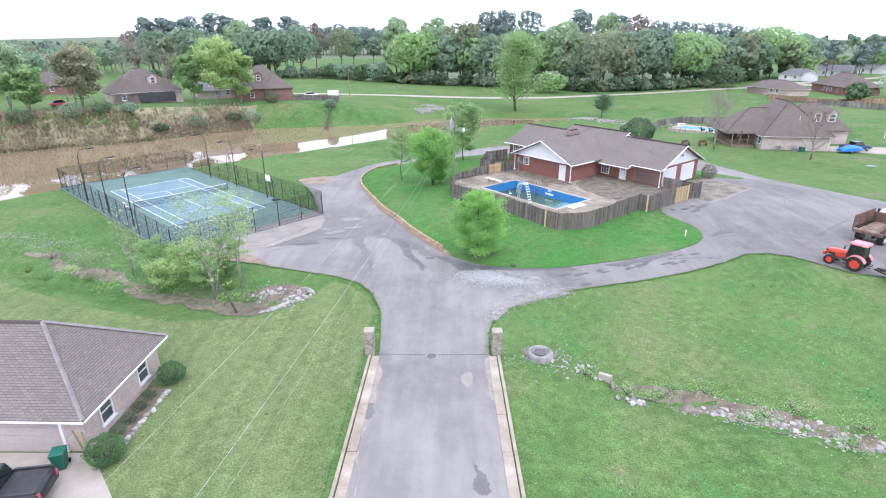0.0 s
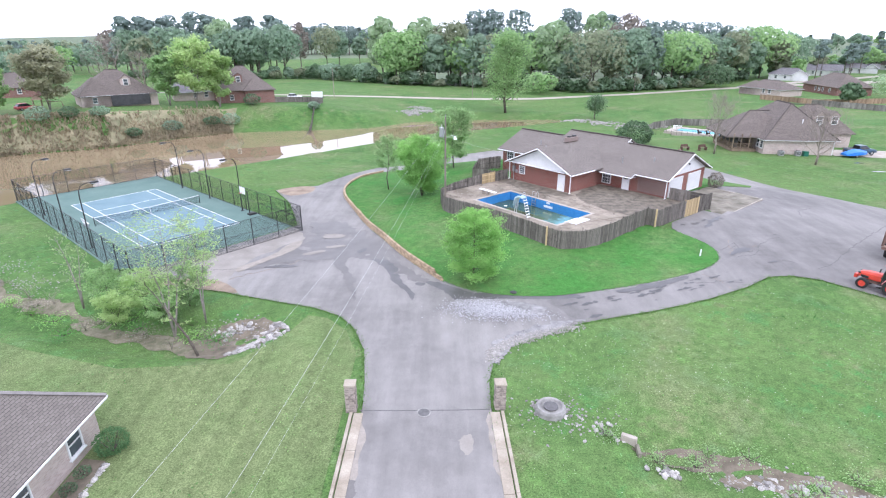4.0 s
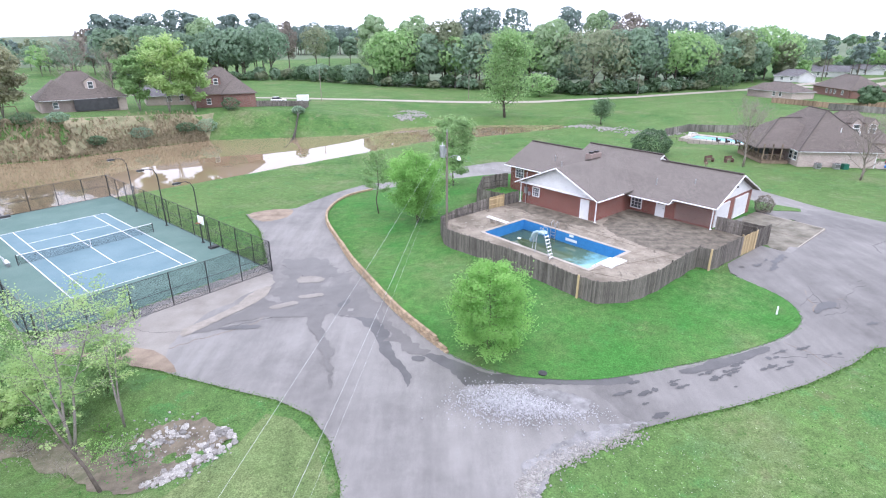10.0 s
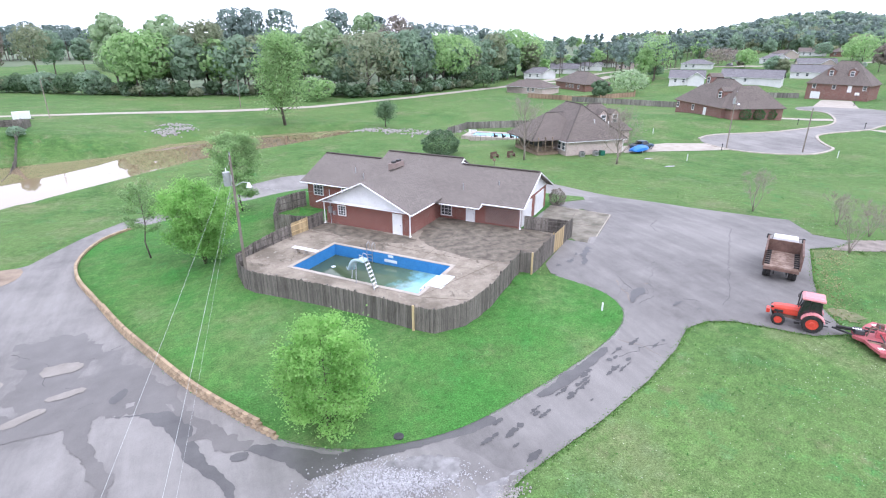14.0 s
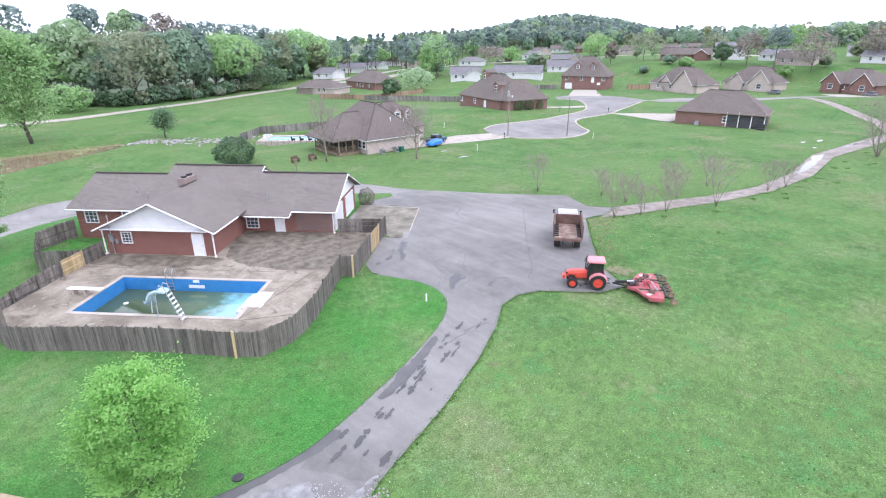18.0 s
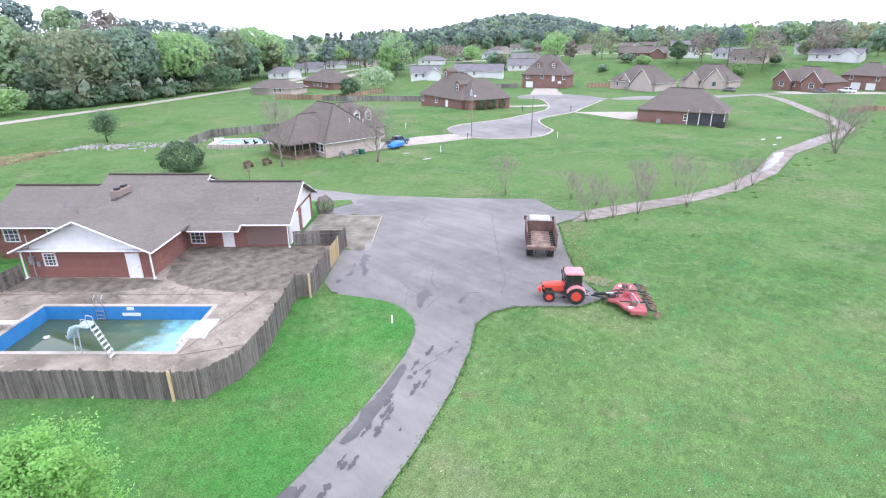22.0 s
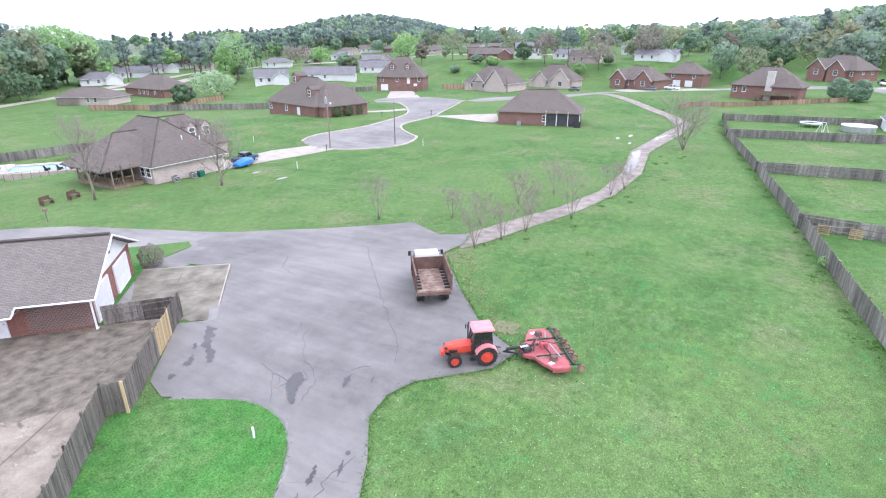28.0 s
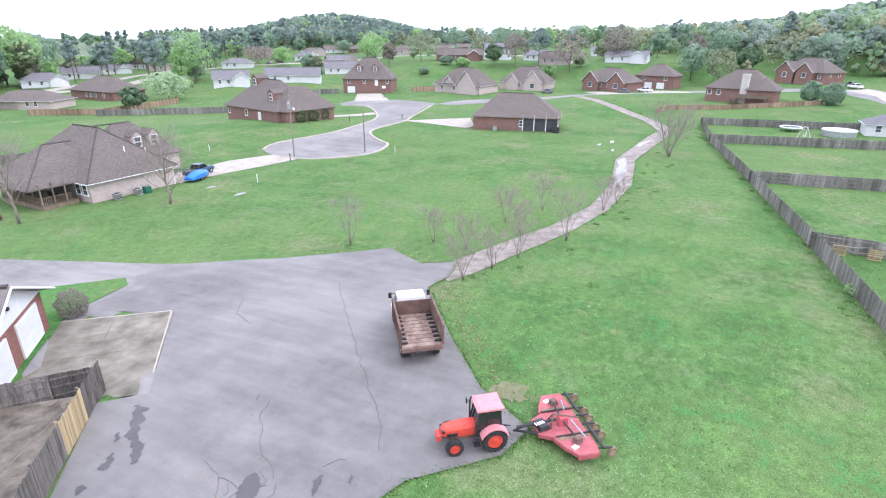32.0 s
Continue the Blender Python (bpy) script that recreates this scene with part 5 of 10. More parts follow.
def kerb(x_of, y0, y1, side, seed):
    """Cast kerb and gutter in lengths of 3 m with open joints; side points away from the road."""
    r = random.Random(seed)
    t = thing("kerb", (0, 0, 0), 0, "tan-stained concrete kerb and gutter cast in lengths", "kerb", "", "structure")
    y = y0
    while y < y1 - 0.5:
        e = min(y + 3.0, y1) - 0.03
        dz, dx = r.uniform(-0.012, 0.012), r.uniform(-0.012, 0.012)
        for nm, off, width, top in (("kerb_stone", 0.2, 0.2, 0.17), ("gutter", -0.22, 0.62, 0.085)):
            strip_wall(nm, [(x_of(v) + side * off + dx, v) for v in (y, (y + e) / 2, e)], width, -0.2, top + dz, KERB, t)
        y += 3.0


kerb(lambda y: -5.37 - 0.004 * (31 - y), -38, 31.2, -1, 3)
kerb(lambda y: 2.92 + 0.02 * (31 - y), -38, 31.2, 1, 4)


def silt(x_of, spans, side, seed):
    """Tan silt washed along the gutter."""
    r = random.Random(seed)
    for y0, y1, reach in spans:
        n = max(4, int((y1 - y0) / 0.7))
        ys = [y0 + (y1 - y0) * i / n for i in range(n + 1)]
        out = [(x_of(v) - side * (0.5 + reach * (0.15 if i in (0, n) else r.uniform(0.55, 1.0))), v) for i, v in enumerate(ys)]
        back = [(x_of(v) - side * 0.45, v) for v in (y1, y0)]
        o = out + back
        if sum(p[0] * q[1] - q[0] * p[1] for p, q in zip(o, o[1:] + o[:1])) < 0:
            o = o[::-1]
        sheet("silt", ragged(o, seed, 0.12, 4), 0.06, SILT, 1.5, "tan silt washed along the gutter", "soil")


silt(lambda y: -5.37 - 0.004 * (31 - y), ((4, 21.5, 0.5), (23.5, 30, 0.4)), -1, 5)
silt(lambda y: 2.92 + 0.02 * (31 - y), ((8, 15, 0.15), (26, 31, 0.35)), 1, 16)

STONE = []
for k in range(5):
    rng = np.random.default_rng(40 + k)
    m = Mesh()
    a, b, c = 0.5, 0.5, 0.5
    m.v = [(sx * a * rng.uniform(0.9, 1), sy * b * rng.uniform(0.9, 1), sz * c * rng.uniform(0.86, 1)) for sz in (-1, 1) for sx, sy in ((-1, -1), (1, -1), (1, 1), (-1, 1))]
    m.f = [(3, 2, 1, 0), (4, 5, 6, 7), (0, 1, 5, 4), (1, 2, 6, 5), (2, 3, 7, 6), (3, 0, 4, 7)]
    m.uv = [None] * 6
    STONE.append(m.data("stone", STONE_PILLAR))


def pillar(x, y, label):
    """A ledge-stone gate pillar with a flat cap."""
    z = ground_z(x, y)
    t = thing("stone_pillar", (x, y, z), 3, label, "pillar", "gate pillars")
    t.matrix_world = t.matrix_world @ Matrix.Diagonal((0.78, 0.78, 0.92, 1))
    part("core", Mesh().box(0, 0, 0.9, 0.62, 0.62, 1.9), EARTH, t)
    rng = random.Random(int(x * 10))
    zz, row = 0.0, 0
    while zz < 1.83:
        h = rng.choice((0.1, 0.13, 0.16))
        for side in range(4):
            u = -0.36
            while u < 0.34:
                w = min(rng.uniform(0.16, 0.36), 0.36 - u)
                if w < 0.06:
                    break
                mm = pose(0, 0, 0, 0, 0, 90 * side) @ Matrix.Translation((u + w / 2, -0.34 + rng.uniform(-0.015, 0.015), zz + h / 2)) @ Matrix.Diagonal((w * 0.97, 0.12, h * 0.95, 1))
                share("stone", STONE[rng.randrange(5)], t, mm)
                u += w
        zz += h
        row += 1
    part("cap", Mesh().box(0, 0, zz + 0.05, 0.9, 0.9, 0.1, 0, 0.94), KERB, t, "tan concrete cap", bevel=0.02)


pillar(-5.6, 31.4, "tan ledge-stone entrance pillar with concrete cap beside the kerb")
pillar(3.0, 31.5, "tan ledge-stone entrance pillar with concrete cap beside the grass")


def disc(m, x, y, z, r, h, n=24, r2=None):
    m.tube([(x, y, z), (x, y, z + h)], [r, r2 or r], n)
    return m


GREY_CONCRETE = mottled("grey_cast_concrete", (0.17, 0.163, 0.15), (0.35, 0.34, 0.315), 2.0, 18, 0.88, 0.3)
IRON = mottled("worn_iron", (0.085, 0.082, 0.08), (0.15, 0.145, 0.14), 3.0, 30, 0.7, 0.3)
mz = ground_z(-1.4, 31.0)
t = thing("manhole_cover", (-1.4, 31.0, mz + 0.055), 0, "dark iron manhole cover set in the asphalt road", "manhole cover")
part("ring", disc(Mesh(), 0, 0, -0.02, 0.42, 0.035), GREY_CONCRETE, t)
part("lid", disc(Mesh(), 0, 0, 0.012, 0.33, 0.012), IRON, t)
# joint across the road between the two pillars
strip_wall("trim", [(-5.1, 31.25), (-2.5, 31.2), (0.5, 31.2), (2.55, 31.25)], 0.08, 0.02, 0.058, IRON, None, "dark joint across the asphalt", "structure", "road joint")

dz = ground_z(5.9, 31.1)
t = thing("storm_drain", (5.9, 31.1, dz), 0, "round grey concrete drain riser with lid among pale rocks", "storm drain")
part("riser", disc(Mesh(), 0, 0, -0.3, 0.95, 0.55, 28, 0.88), GREY_CONCRETE, t)
part("rim", Mesh().tube([(0.72 * math.cos(k * 0.2244), 0.72 * math.sin(k * 0.2244), 0.27) for k in range(29)], 0.13, 6), GREY_CONCRETE, t)
part("lid", disc(Mesh(), 0, 0, 0.30, 0.42, 0.05, 20), IRON, t, "dark worn iron lid")
t = thing("culvert_headwall", (9.6, 28.6, ground_z(9.6, 28.6)), -30, "pale concrete culvert end in the grass ditch", "culvert")
part("headwall", Mesh().box(0, 0, -0.1, 0.9, 0.3, 0.8, 0, 0.9), PALE_CONCRETE, t, bevel=0.03)
part("wing", Mesh().box(0.6, -0.45, -0.25, 0.22, 0.9, 0.6, 0.4, 0.8), STAINED, t, bevel=0.03)

# ---- rocks: single stones of the swale, and riprap beds ----
ROCKS = []
for k in range(6):
    rng = np.random.default_rng(60 + k)
    bm = bmesh.new()
    bmesh.ops.create_icosphere(bm, subdivisions=1, radius=0.5)
    for v in bm.verts:
        v.co = Vector((v.co.x * rng.uniform(0.75, 1.15), v.co.y * rng.uniform(0.6, 1.0), v.co.z * rng.uniform(0.4, 0.75)))
    me = bpy.data.meshes.new("rock")
    bm.to_mesh(me)
    bm.free()
    me.materials.append(ROCK)
    ROCKS.append(me)


def rock_z(x, y):
    z = ground_z(x, y)
    p = (np.array([x]), np.array([y]))
    d, s = edge_distance(*p, DITCH)[0], edge_distance(*p, SWALE)[0]
    return z - (0.9 * min(1, -d / 2.2) if d < 0 else 0) - (0.55 * min(1, -s / 1.5) if s < 0 else 0)


def rock_bed(name, spots, count, size, seed, label, single=True):
    """A scatter of stones round a line of spots (x, y, spread)."""
    rng = random.Random(seed)
    if single:
        t = thing(name, (0, 0, 0), 0, label, "rocks")
        for i in range(count):
            x, y, s = rng.choice(spots)
            x, y = x + rng.gauss(0, s * 0.75), y + rng.gauss(0, s * 0.4)
            q = size * rng.uniform(0.4, 1.5) ** 1.4
            share("rock", ROCKS[rng.randrange(6)], t, Matrix.Translation((x, y, rock_z(x, y) + q * 0.12)) @ Euler((rng.uniform(-0.3, 0.3), rng.uniform(-0.3, 0.3), rng.uniform(0, 6.3))).to_matrix().to_4x4() @ Matrix.Scale(q, 4))
        return t
    m = Mesh()
    src = [(np.array([v.co[:] for v in me.vertices]), [tuple(p.vertices) for p in me.polygons]) for me in ROCKS]
    for i in range(count):
        x, y, s = rng.choice(spots)
        x, y = x + rng.gauss(0, s), y + rng.gauss(0, s * 0.7)
        q = size * rng.uniform(0.4, 1.4) ** 1.4
        vs, fs = src[rng.randrange(6)]
        a = rng.uniform(0, 6.3)
        c, sn = math.cos(a) * q, math.sin(a) * q
        z = rock_z(x, y) + q * 0.1
        o = len(m.v)
        m.v.extend((x + v[0] * c - v[1] * sn, y + v[0] * sn + v[1] * c, z + v[2] * q) for v in vs)
        m.f.extend(tuple(o + k for k in f) for f in fs)
        m.uv.extend([None] * len(fs))
    ob = part(name, m, ROCK)
    return tagged(ob, label, "rocks", "", "stuff")


rock_bed("swale_rocks", [(10.9, 26.3, 0.6), (15.6, 26.0, 0.6), (17.0, 25.6, 0.6), (18.2, 25.1, 0.6), (19.3, 24.6, 0.6), (21.0, 23.7, 0.6), (22.6, 22.8, 0.6)], 250, 0.27, 1, "pale limestone rocks scattered along the grass swale")
rock_bed("drain_rocks", [(5.9, 31.1, 1.3), (6.6, 30.6, 0.9), (8.3, 29.6, 0.8), (9.6, 28.7, 0.5)], 110, 0.22, 2, "small pale rocks round the concrete drain")
rock_bed("riprap", [(-13.3, 40.6, 0.7), (-14.2, 39.2, 0.7), (-14.8, 38.3, 0.6), (-12.7, 41.4, 0.5), (-15.8, 42.0, 0.8), (-16.8, 41.6, 0.8), (-13.0, 40.0, 0.6), (-14.0, 38.4, 0.6)], 295, 0.34, 3, "grey riprap stones lining the ditch bank")
rock_bed("swale_stones", [(15.0 + 0.8 * k, 26.2 - 0.36 * k, 0.55) for k in range(11)], 1300, 0.13, 14, "broken grey-brown stone along the swale floor", False)
rock_bed("gravel_fines", [(14.0, 26.4, 0.6), (17.5, 25.3, 0.6), (21, 23.6, 0.6), (-13.6, 40.4, 0.8), (-14.6, 39.0, 0.8), (-16.2, 41.6, 0.9), (-14.5, 40.2, 1.2), (-17, 41.5, 1.2), (6.5, 30.6, 1.4), (-44, 54.0, 1.6), (-49, 55.8, 1.6), (-38, 50, 1.8)], 2600, 0.13, 4, "small broken stone in the ditches", False)
def ditch_bed(name, pts, label, mat=None):
    """Bare soil that follows the floor of a ditch."""
    ob = sheet(name, ragged(pts, 5, 0.18, 5), 0.05, mat or EARTH, 0.6, label, "soil")
    for v in ob.data.vertices:
        v.co.z += rock_z(v.co.x, v.co.y) - ground_z(v.co.x, v.co.y)


LITTER = mottled("leaf_litter", (0.10, 0.105, 0.055), (0.26, 0.225, 0.165), 1.5, 9, 0.95, 0.6, space=True, depth=0.05)
DARK_SOIL = mottled("damp_ditch_soil", (0.10, 0.085, 0.06), (0.24, 0.20, 0.15), 1.2, 14, 0.9, 0.5, space=True)
ditch_bed("ditch_soil", [(-12.2, 40.9), (-13.6, 38.6), (-15.4, 37.8), (-18, 38.2), (-19.5, 40.5), (-17, 42.6), (-14, 42.6)], "dark damp soil and broken stone in the ditch", DARK_SOIL)
ditch_bed("ditch_soil", [(-19.0, 39.0), (-26, 41.6), (-34, 45.4), (-43, 49.8), (-44, 51.2), (-35, 47.6), (-27, 43.8), (-20, 41.4)], "grey-brown leaf litter and bare soil along the ditch", LITTER)
ditch_bed("swale_soil", [(9.6, 28.2), (11.5, 26.9), (15, 25.6), (19, 24.0), (23.5, 21.9), (24, 22.6), (20, 25.0), (16, 26.9), (12, 28.2)], "washed-out soil along the grass swale", DARK_SOIL)
# washed-out gravel on the drive
APRON_LINE = [(-17.2, 65.3), (-15.7, 61.5), (-16.5, 60.7), (-19.0, 56.9), (-20.1, 52.4), (-19.9, 48.7), (-24.0, 50.9), (-24.0, 57.6), (-20.6, 61.0)]
rng = random.Random(9)
m = Mesh()
for i in range(6000):
    u = rng.random()
    x, y = 2.0 + 5.4 * u + rng.gauss(0, 1.2), 43.7 - 0.5 * math.sin(u * 3) + rng.gauss(0, 0.85)
    q, a = rng.uniform(0.025, 0.075), rng.uniform(0, 6.3)
    m.box(x, y, ground_z(1, 44) + 0.085 + 0.012 * x + q * 0.2, q * 1.3, q, q * 0.8, a, 0.6)
GRAVEL_DUST = mottled("gravel_dust", (0.14, 0.135, 0.13), (0.33, 0.32, 0.31), 1.4, 26, 0.92, 0.5, space=True)
sheet("gravel_bed", ragged([(0.8, 44.6), (2.0, 43.0), (4.2, 42.2), (7.0, 41.9), (7.9, 43.2), (6.0, 44.2), (3.2, 44.7)], 83, 0.45), 0.088, GRAVEL_DUST, 1.0, "pale gravel dust washed across the asphalt", "gravel")
sheet("gravel_edge_bed", ragged([(2.9, 36.4), (3.5, 36.0), (4.6, 38.0), (6.6, 39.4), (10.4, 41.1), (9.4, 41.2), (6.0, 40.2), (3.9, 39.0)], 84, 0.3), 0.07, GRAVEL_DUST, 1.0, "tan gravel along the broken asphalt edge", "gravel")
tagged(part("gravel", m, GRAVEL), "white washed gravel spilled across the asphalt", "gravel", "", "stuff")
m = Mesh()
for i in range(2200):
    u = rng.random()
    x, y = 3.1 + 6.5 * u * u + rng.gauss(0, 0.25), 36.2 + 4.2 * u**0.8 + rng.gauss(0, 0.28)
    q, a = rng.uniform(0.03, 0.09), rng.uniform(0, 6.3)
    m.box(x, y, ground_z(x, y) + 0.05 + q * 0.2, q * 1.3, q, q * 0.8, a, 0.6)
tagged(part("edge_gravel", m, EDGE_GRAVEL), "grey-tan gravel along the broken asphalt edge", "gravel", "", "stuff")
sheet("sand_patch", smooth_line([(-24.5, 82.4), (-21.8, 79.5), (-19.3, 81.2), (-19.4, 84.2), (-22, 84.4)], 3, True), 0.07, EARTH, 1.2, "pale sandy soil washed over the drive edge", "soil")
sheet("sand_edge", smooth_line([(-29.0, 50.8), (-25.5, 51.2), (-21.0, 50.6), (-18.0, 47.6), (-20.5, 48.3), (-25.5, 49.8)], 3, True), 0.07, EARTH, 1.2, "tan silt along the asphalt edge", "soil")

NEWER_ASPHALT = asphalt_material("smooth_grey_asphalt", 0.72, 0.33, 0.86)
sheet("parking_surface", ROAD[9:28] + [(44.2, 79.0), (42.3, 76.9), (36.7, 75.1), club(-27.35, 73.7), club(-27.35, 63.8), club(-29.8, 63.6), club(-30.1, 57), (23.5, 58.1), (25.6, 54.0), (25.2, 50.8), (22.7, 48.7), (18.3, 47.1), (13.5, 45.8), (9.2, 44.9), (8.0, 44.3), (8.9, 43.0), (9.3, 42.0)], 0.057, NEWER_ASPHALT, 1.5, "smoother grey asphalt of the parking area", "parking", dig=DIGS)
APRON = mottled("tan_washed_asphalt", (0.225, 0.205, 0.178), (0.325, 0.300, 0.265), 0.45, 20, 0.88, 0.3, space=True)
sheet("court_apron", ragged(APRON_LINE, 61, 0.16, 6), 0.056, APRON, 1.5, "paler tan silt-washed asphalt beside the tennis court", "road")
for k, pts in enumerate(([(-13.6, 63.2), (-11.6, 63.0), (-11.2, 62.0), (-13.4, 61.8)], [(-12.6, 59.0), (-10.8, 59.2), (-10.6, 58.5), (-12.4, 58.4)], [(-14.6, 57.0), (-12.9, 57.9), (-12.4, 57.3), (-14.2, 56.5)])):
    sheet("pale_patch", ragged(pts, 64 + k, 0.12, 6), 0.0945, APRON, 1.5, "pale dry patch on the damp asphalt", "stain")
# damp stains and standing water on the drive
DAMP = mottled("damp_asphalt_film", (0.118, 0.110, 0.101), (0.165, 0.155, 0.143), 0.5, 20, 0.5, 0.2, space=True)
WETTER = mottled("wet_asphalt_film", (0.074, 0.071, 0.068), (0.118, 0.113, 0.108), 0.5, 20, 0.42, 0.2, space=True)
for k, (mat, rag, pts) in enumerate(((DAMP, 0.55, [(-16.2, 67.1), (-11.8, 67.6), (-10.2, 63), (-7.2, 56.5), (-4.4, 51.8), (-5.8, 53), (-7.4, 54.3), (-10.6, 54.9), (-13.3, 55.9), (-14.7, 61.1)]),
                                     (WETTER, 0.14, [(-8.7, 54.6), (-5.1, 53), (-4.4, 50.6), (-3.8, 48.4), (-2.7, 46.4), (-2.8, 44.9), (-3.3, 46.5), (-4.5, 48.4), (-5.8, 52.1), (-7.4, 54.0)]),
                                     (WETTER, 0.16, [(-2, 48.3), (-0.6, 48.3), (2.6, 46.1), (7.5, 45.3), (10.5, 45.4), (10.8, 44.7), (8.6, 44.6), (5, 44.9), (2, 45.1), (0.7, 45.0), (-0.2, 46.7)]),
                                     (DAMP, 0.3, [(-11.2, 66.3), (-8.9, 62.5), (-6.3, 56.8), (-3.4, 51.2), (-1.4, 48.9), (-2.6, 48.5), (-4.4, 51.6), (-6.4, 55.0), (-8.8, 59.5), (-10.6, 63)]), (WETTER, 0.12, [(-2.6, 48.3), (-1.8, 48.2), (-1.9, 47.7), (-2.6, 47.8)]), (WETTER, 0.1, [(-9.0, 56.5), (-8.2, 57.4), (-8.0, 56.6), (-8.6, 55.9)]),
                                     (DAMP, 0.14, [(-19.1, 52.8), (-17.6, 53.3), (-17.0, 54.1), (-14.8, 55.2), (-11.4, 54.7), (-10.6, 55.7), (-13.2, 56.7), (-15.6, 58.9), (-17.0, 55.9), (-19.0, 53.3)]), (WETTER, 0.12, [(-16.3, 53.2), (-14.5, 53.2), (-14.4, 53.7), (-16.0, 53.9), (-17.6, 53.5)]), (DAMP, 0.2, [(-10.6, 53.1), (-9.3, 50.5), (-8.2, 47.4), (-7.5, 44.8), (-7.6, 47.2), (-8.5, 50.2), (-9.6, 52.8), (-9.8, 55.5), (-11.9, 57.0)]),
                                     (WETTER, 0.10, [(14, 45.7), (17.5, 46.8), (20.5, 47.9), (20.7, 47.4), (17.6, 46.2), (15, 45.4)]))):
    sheet("damp_patch", ragged(pts, 50 + k, rag, 9), 0.063 + 0.002 * k, mat, 1.5, "dark damp streaks on the asphalt", "stain")

for pts in ([(1.2, 20.3), (1.0, 19.8), (1.4, 19.2), (1.8, 19.3), (1.7, 20.2), (1.4, 20.7), (1.1, 21.3)], [(-5.0, 25.6), (-5.0, 24.8), (-4.7, 24.5), (-4.5, 25.0), (-4.6, 25.8), (-5.0, 26.0)]):
    sheet("damp_patch", ragged(pts, 81, 0.5, 8), 0.062, DAMP, 1.5, "dark broken patch in the entrance road", "stain")
sheet("pale_patch", ragged([(0.8, 27.6), (1.3, 28.0), (1.2, 29.2), (0.5, 28.7)], 83, 0.2, 6), 0.062, APRON, 1.5, "pale worn patch in the entrance road", "stain")
sheet("silt_line", ragged([(-19.7, 52.4), (-18.6, 53.8), (-17.3, 55.9), (-15.8, 58.6), (-15.6, 61.1), (-16.7, 60.4), (-17.9, 56.8), (-19.3, 54.7), (-20.2, 53.5)], 75, 0.12, 6), 0.0905, SILT, 1.5, "tan silt washed along the asphalt seam by the court", "stain")


def crack(pts, seed, width=0.05):
    """A jagged dark crack in the asphalt."""
    r = random.Random(seed)
    line = []
    for a, b in zip(pts, pts[1:]):
        n = max(2, int(math.dist(a, b) / 0.35))
        line.extend((a[0] + (b[0] - a[0]) * i / n + r.gauss(0, 0.07), a[1] + (b[1] - a[1]) * i / n + r.gauss(0, 0.07)) for i in range(n))
    strip_wall("crack", line, width, 0.02, 0.066, EARTH if seed % 4 == 0 else CRACK_FILL, None, "dark crack in the asphalt", "structure", "crack")


CRACK_FILL = mottled("crack_grit", (0.075, 0.073, 0.072), (0.13, 0.125, 0.122), 4.0, 20, 0.95, 0.2)
for k, pts in enumerate(([(33.3, 55.7), (32.0, 55.4), (31.2, 54.5), (29.8, 53.5), (29.6, 52.7), (28.7, 51.7)], [(31.8, 56.0), (32.0, 55.4)], [(33.5, 56.5), (32.7, 56.2)], [(29.8, 53.5), (29.0, 53.5)], [(48.8, 61.3), (38.9, 53.4), (36.0, 50.9), (34.0, 49.2), (32.1, 48.6)], [(30.4, 50.6), (31.1, 50.0), (31.7, 49.3)],
                         [(28.5, 55.6), (28.1, 54.5), (27.2, 53.6), (25.6, 52.4)], [(27.8, 54.9), (27.1, 53.8)], [(28.0, 54.3), (27.9, 53.6), (27.9, 53.1), (28.4, 52.3), (28.6, 52.0)], [(29.2, 53.0), (28.7, 52.4), (27.9, 52.2)], [(28.0, 52.9), (27.4, 53.1), (26.6, 52.9)], [(27.2, 53.6), (27.0, 52.6), (26.2, 51.6)], [(27.9, 53.6), (26.9, 53.2)], [(28.7, 51.7), (27.6, 51.5), (26.6, 51.0)],
                         [(21, 46.7), (23.2, 46.9), (25.2, 46.4)], [(22.2, 48.2), (23.2, 46.9), (23.6, 45.4)], [(-16, 66.2), (-13.4, 63.4), (-10.4, 62.8), (-8.6, 64.0)],
                         [(-13.4, 63.4), (-13.2, 60.8), (-11, 59)], [(-27, 55), (-22.5, 53.2), (-17.5, 53.4), (-12.5, 55.6), (-9.5, 57)], [(-20, 50.8), (-15, 54), (-14, 57)], [(43, 66), (40.5, 64.5), (39.5, 62)])):
    crack(pts, k + 1, 0.02 + 0.012 * (k % 3))

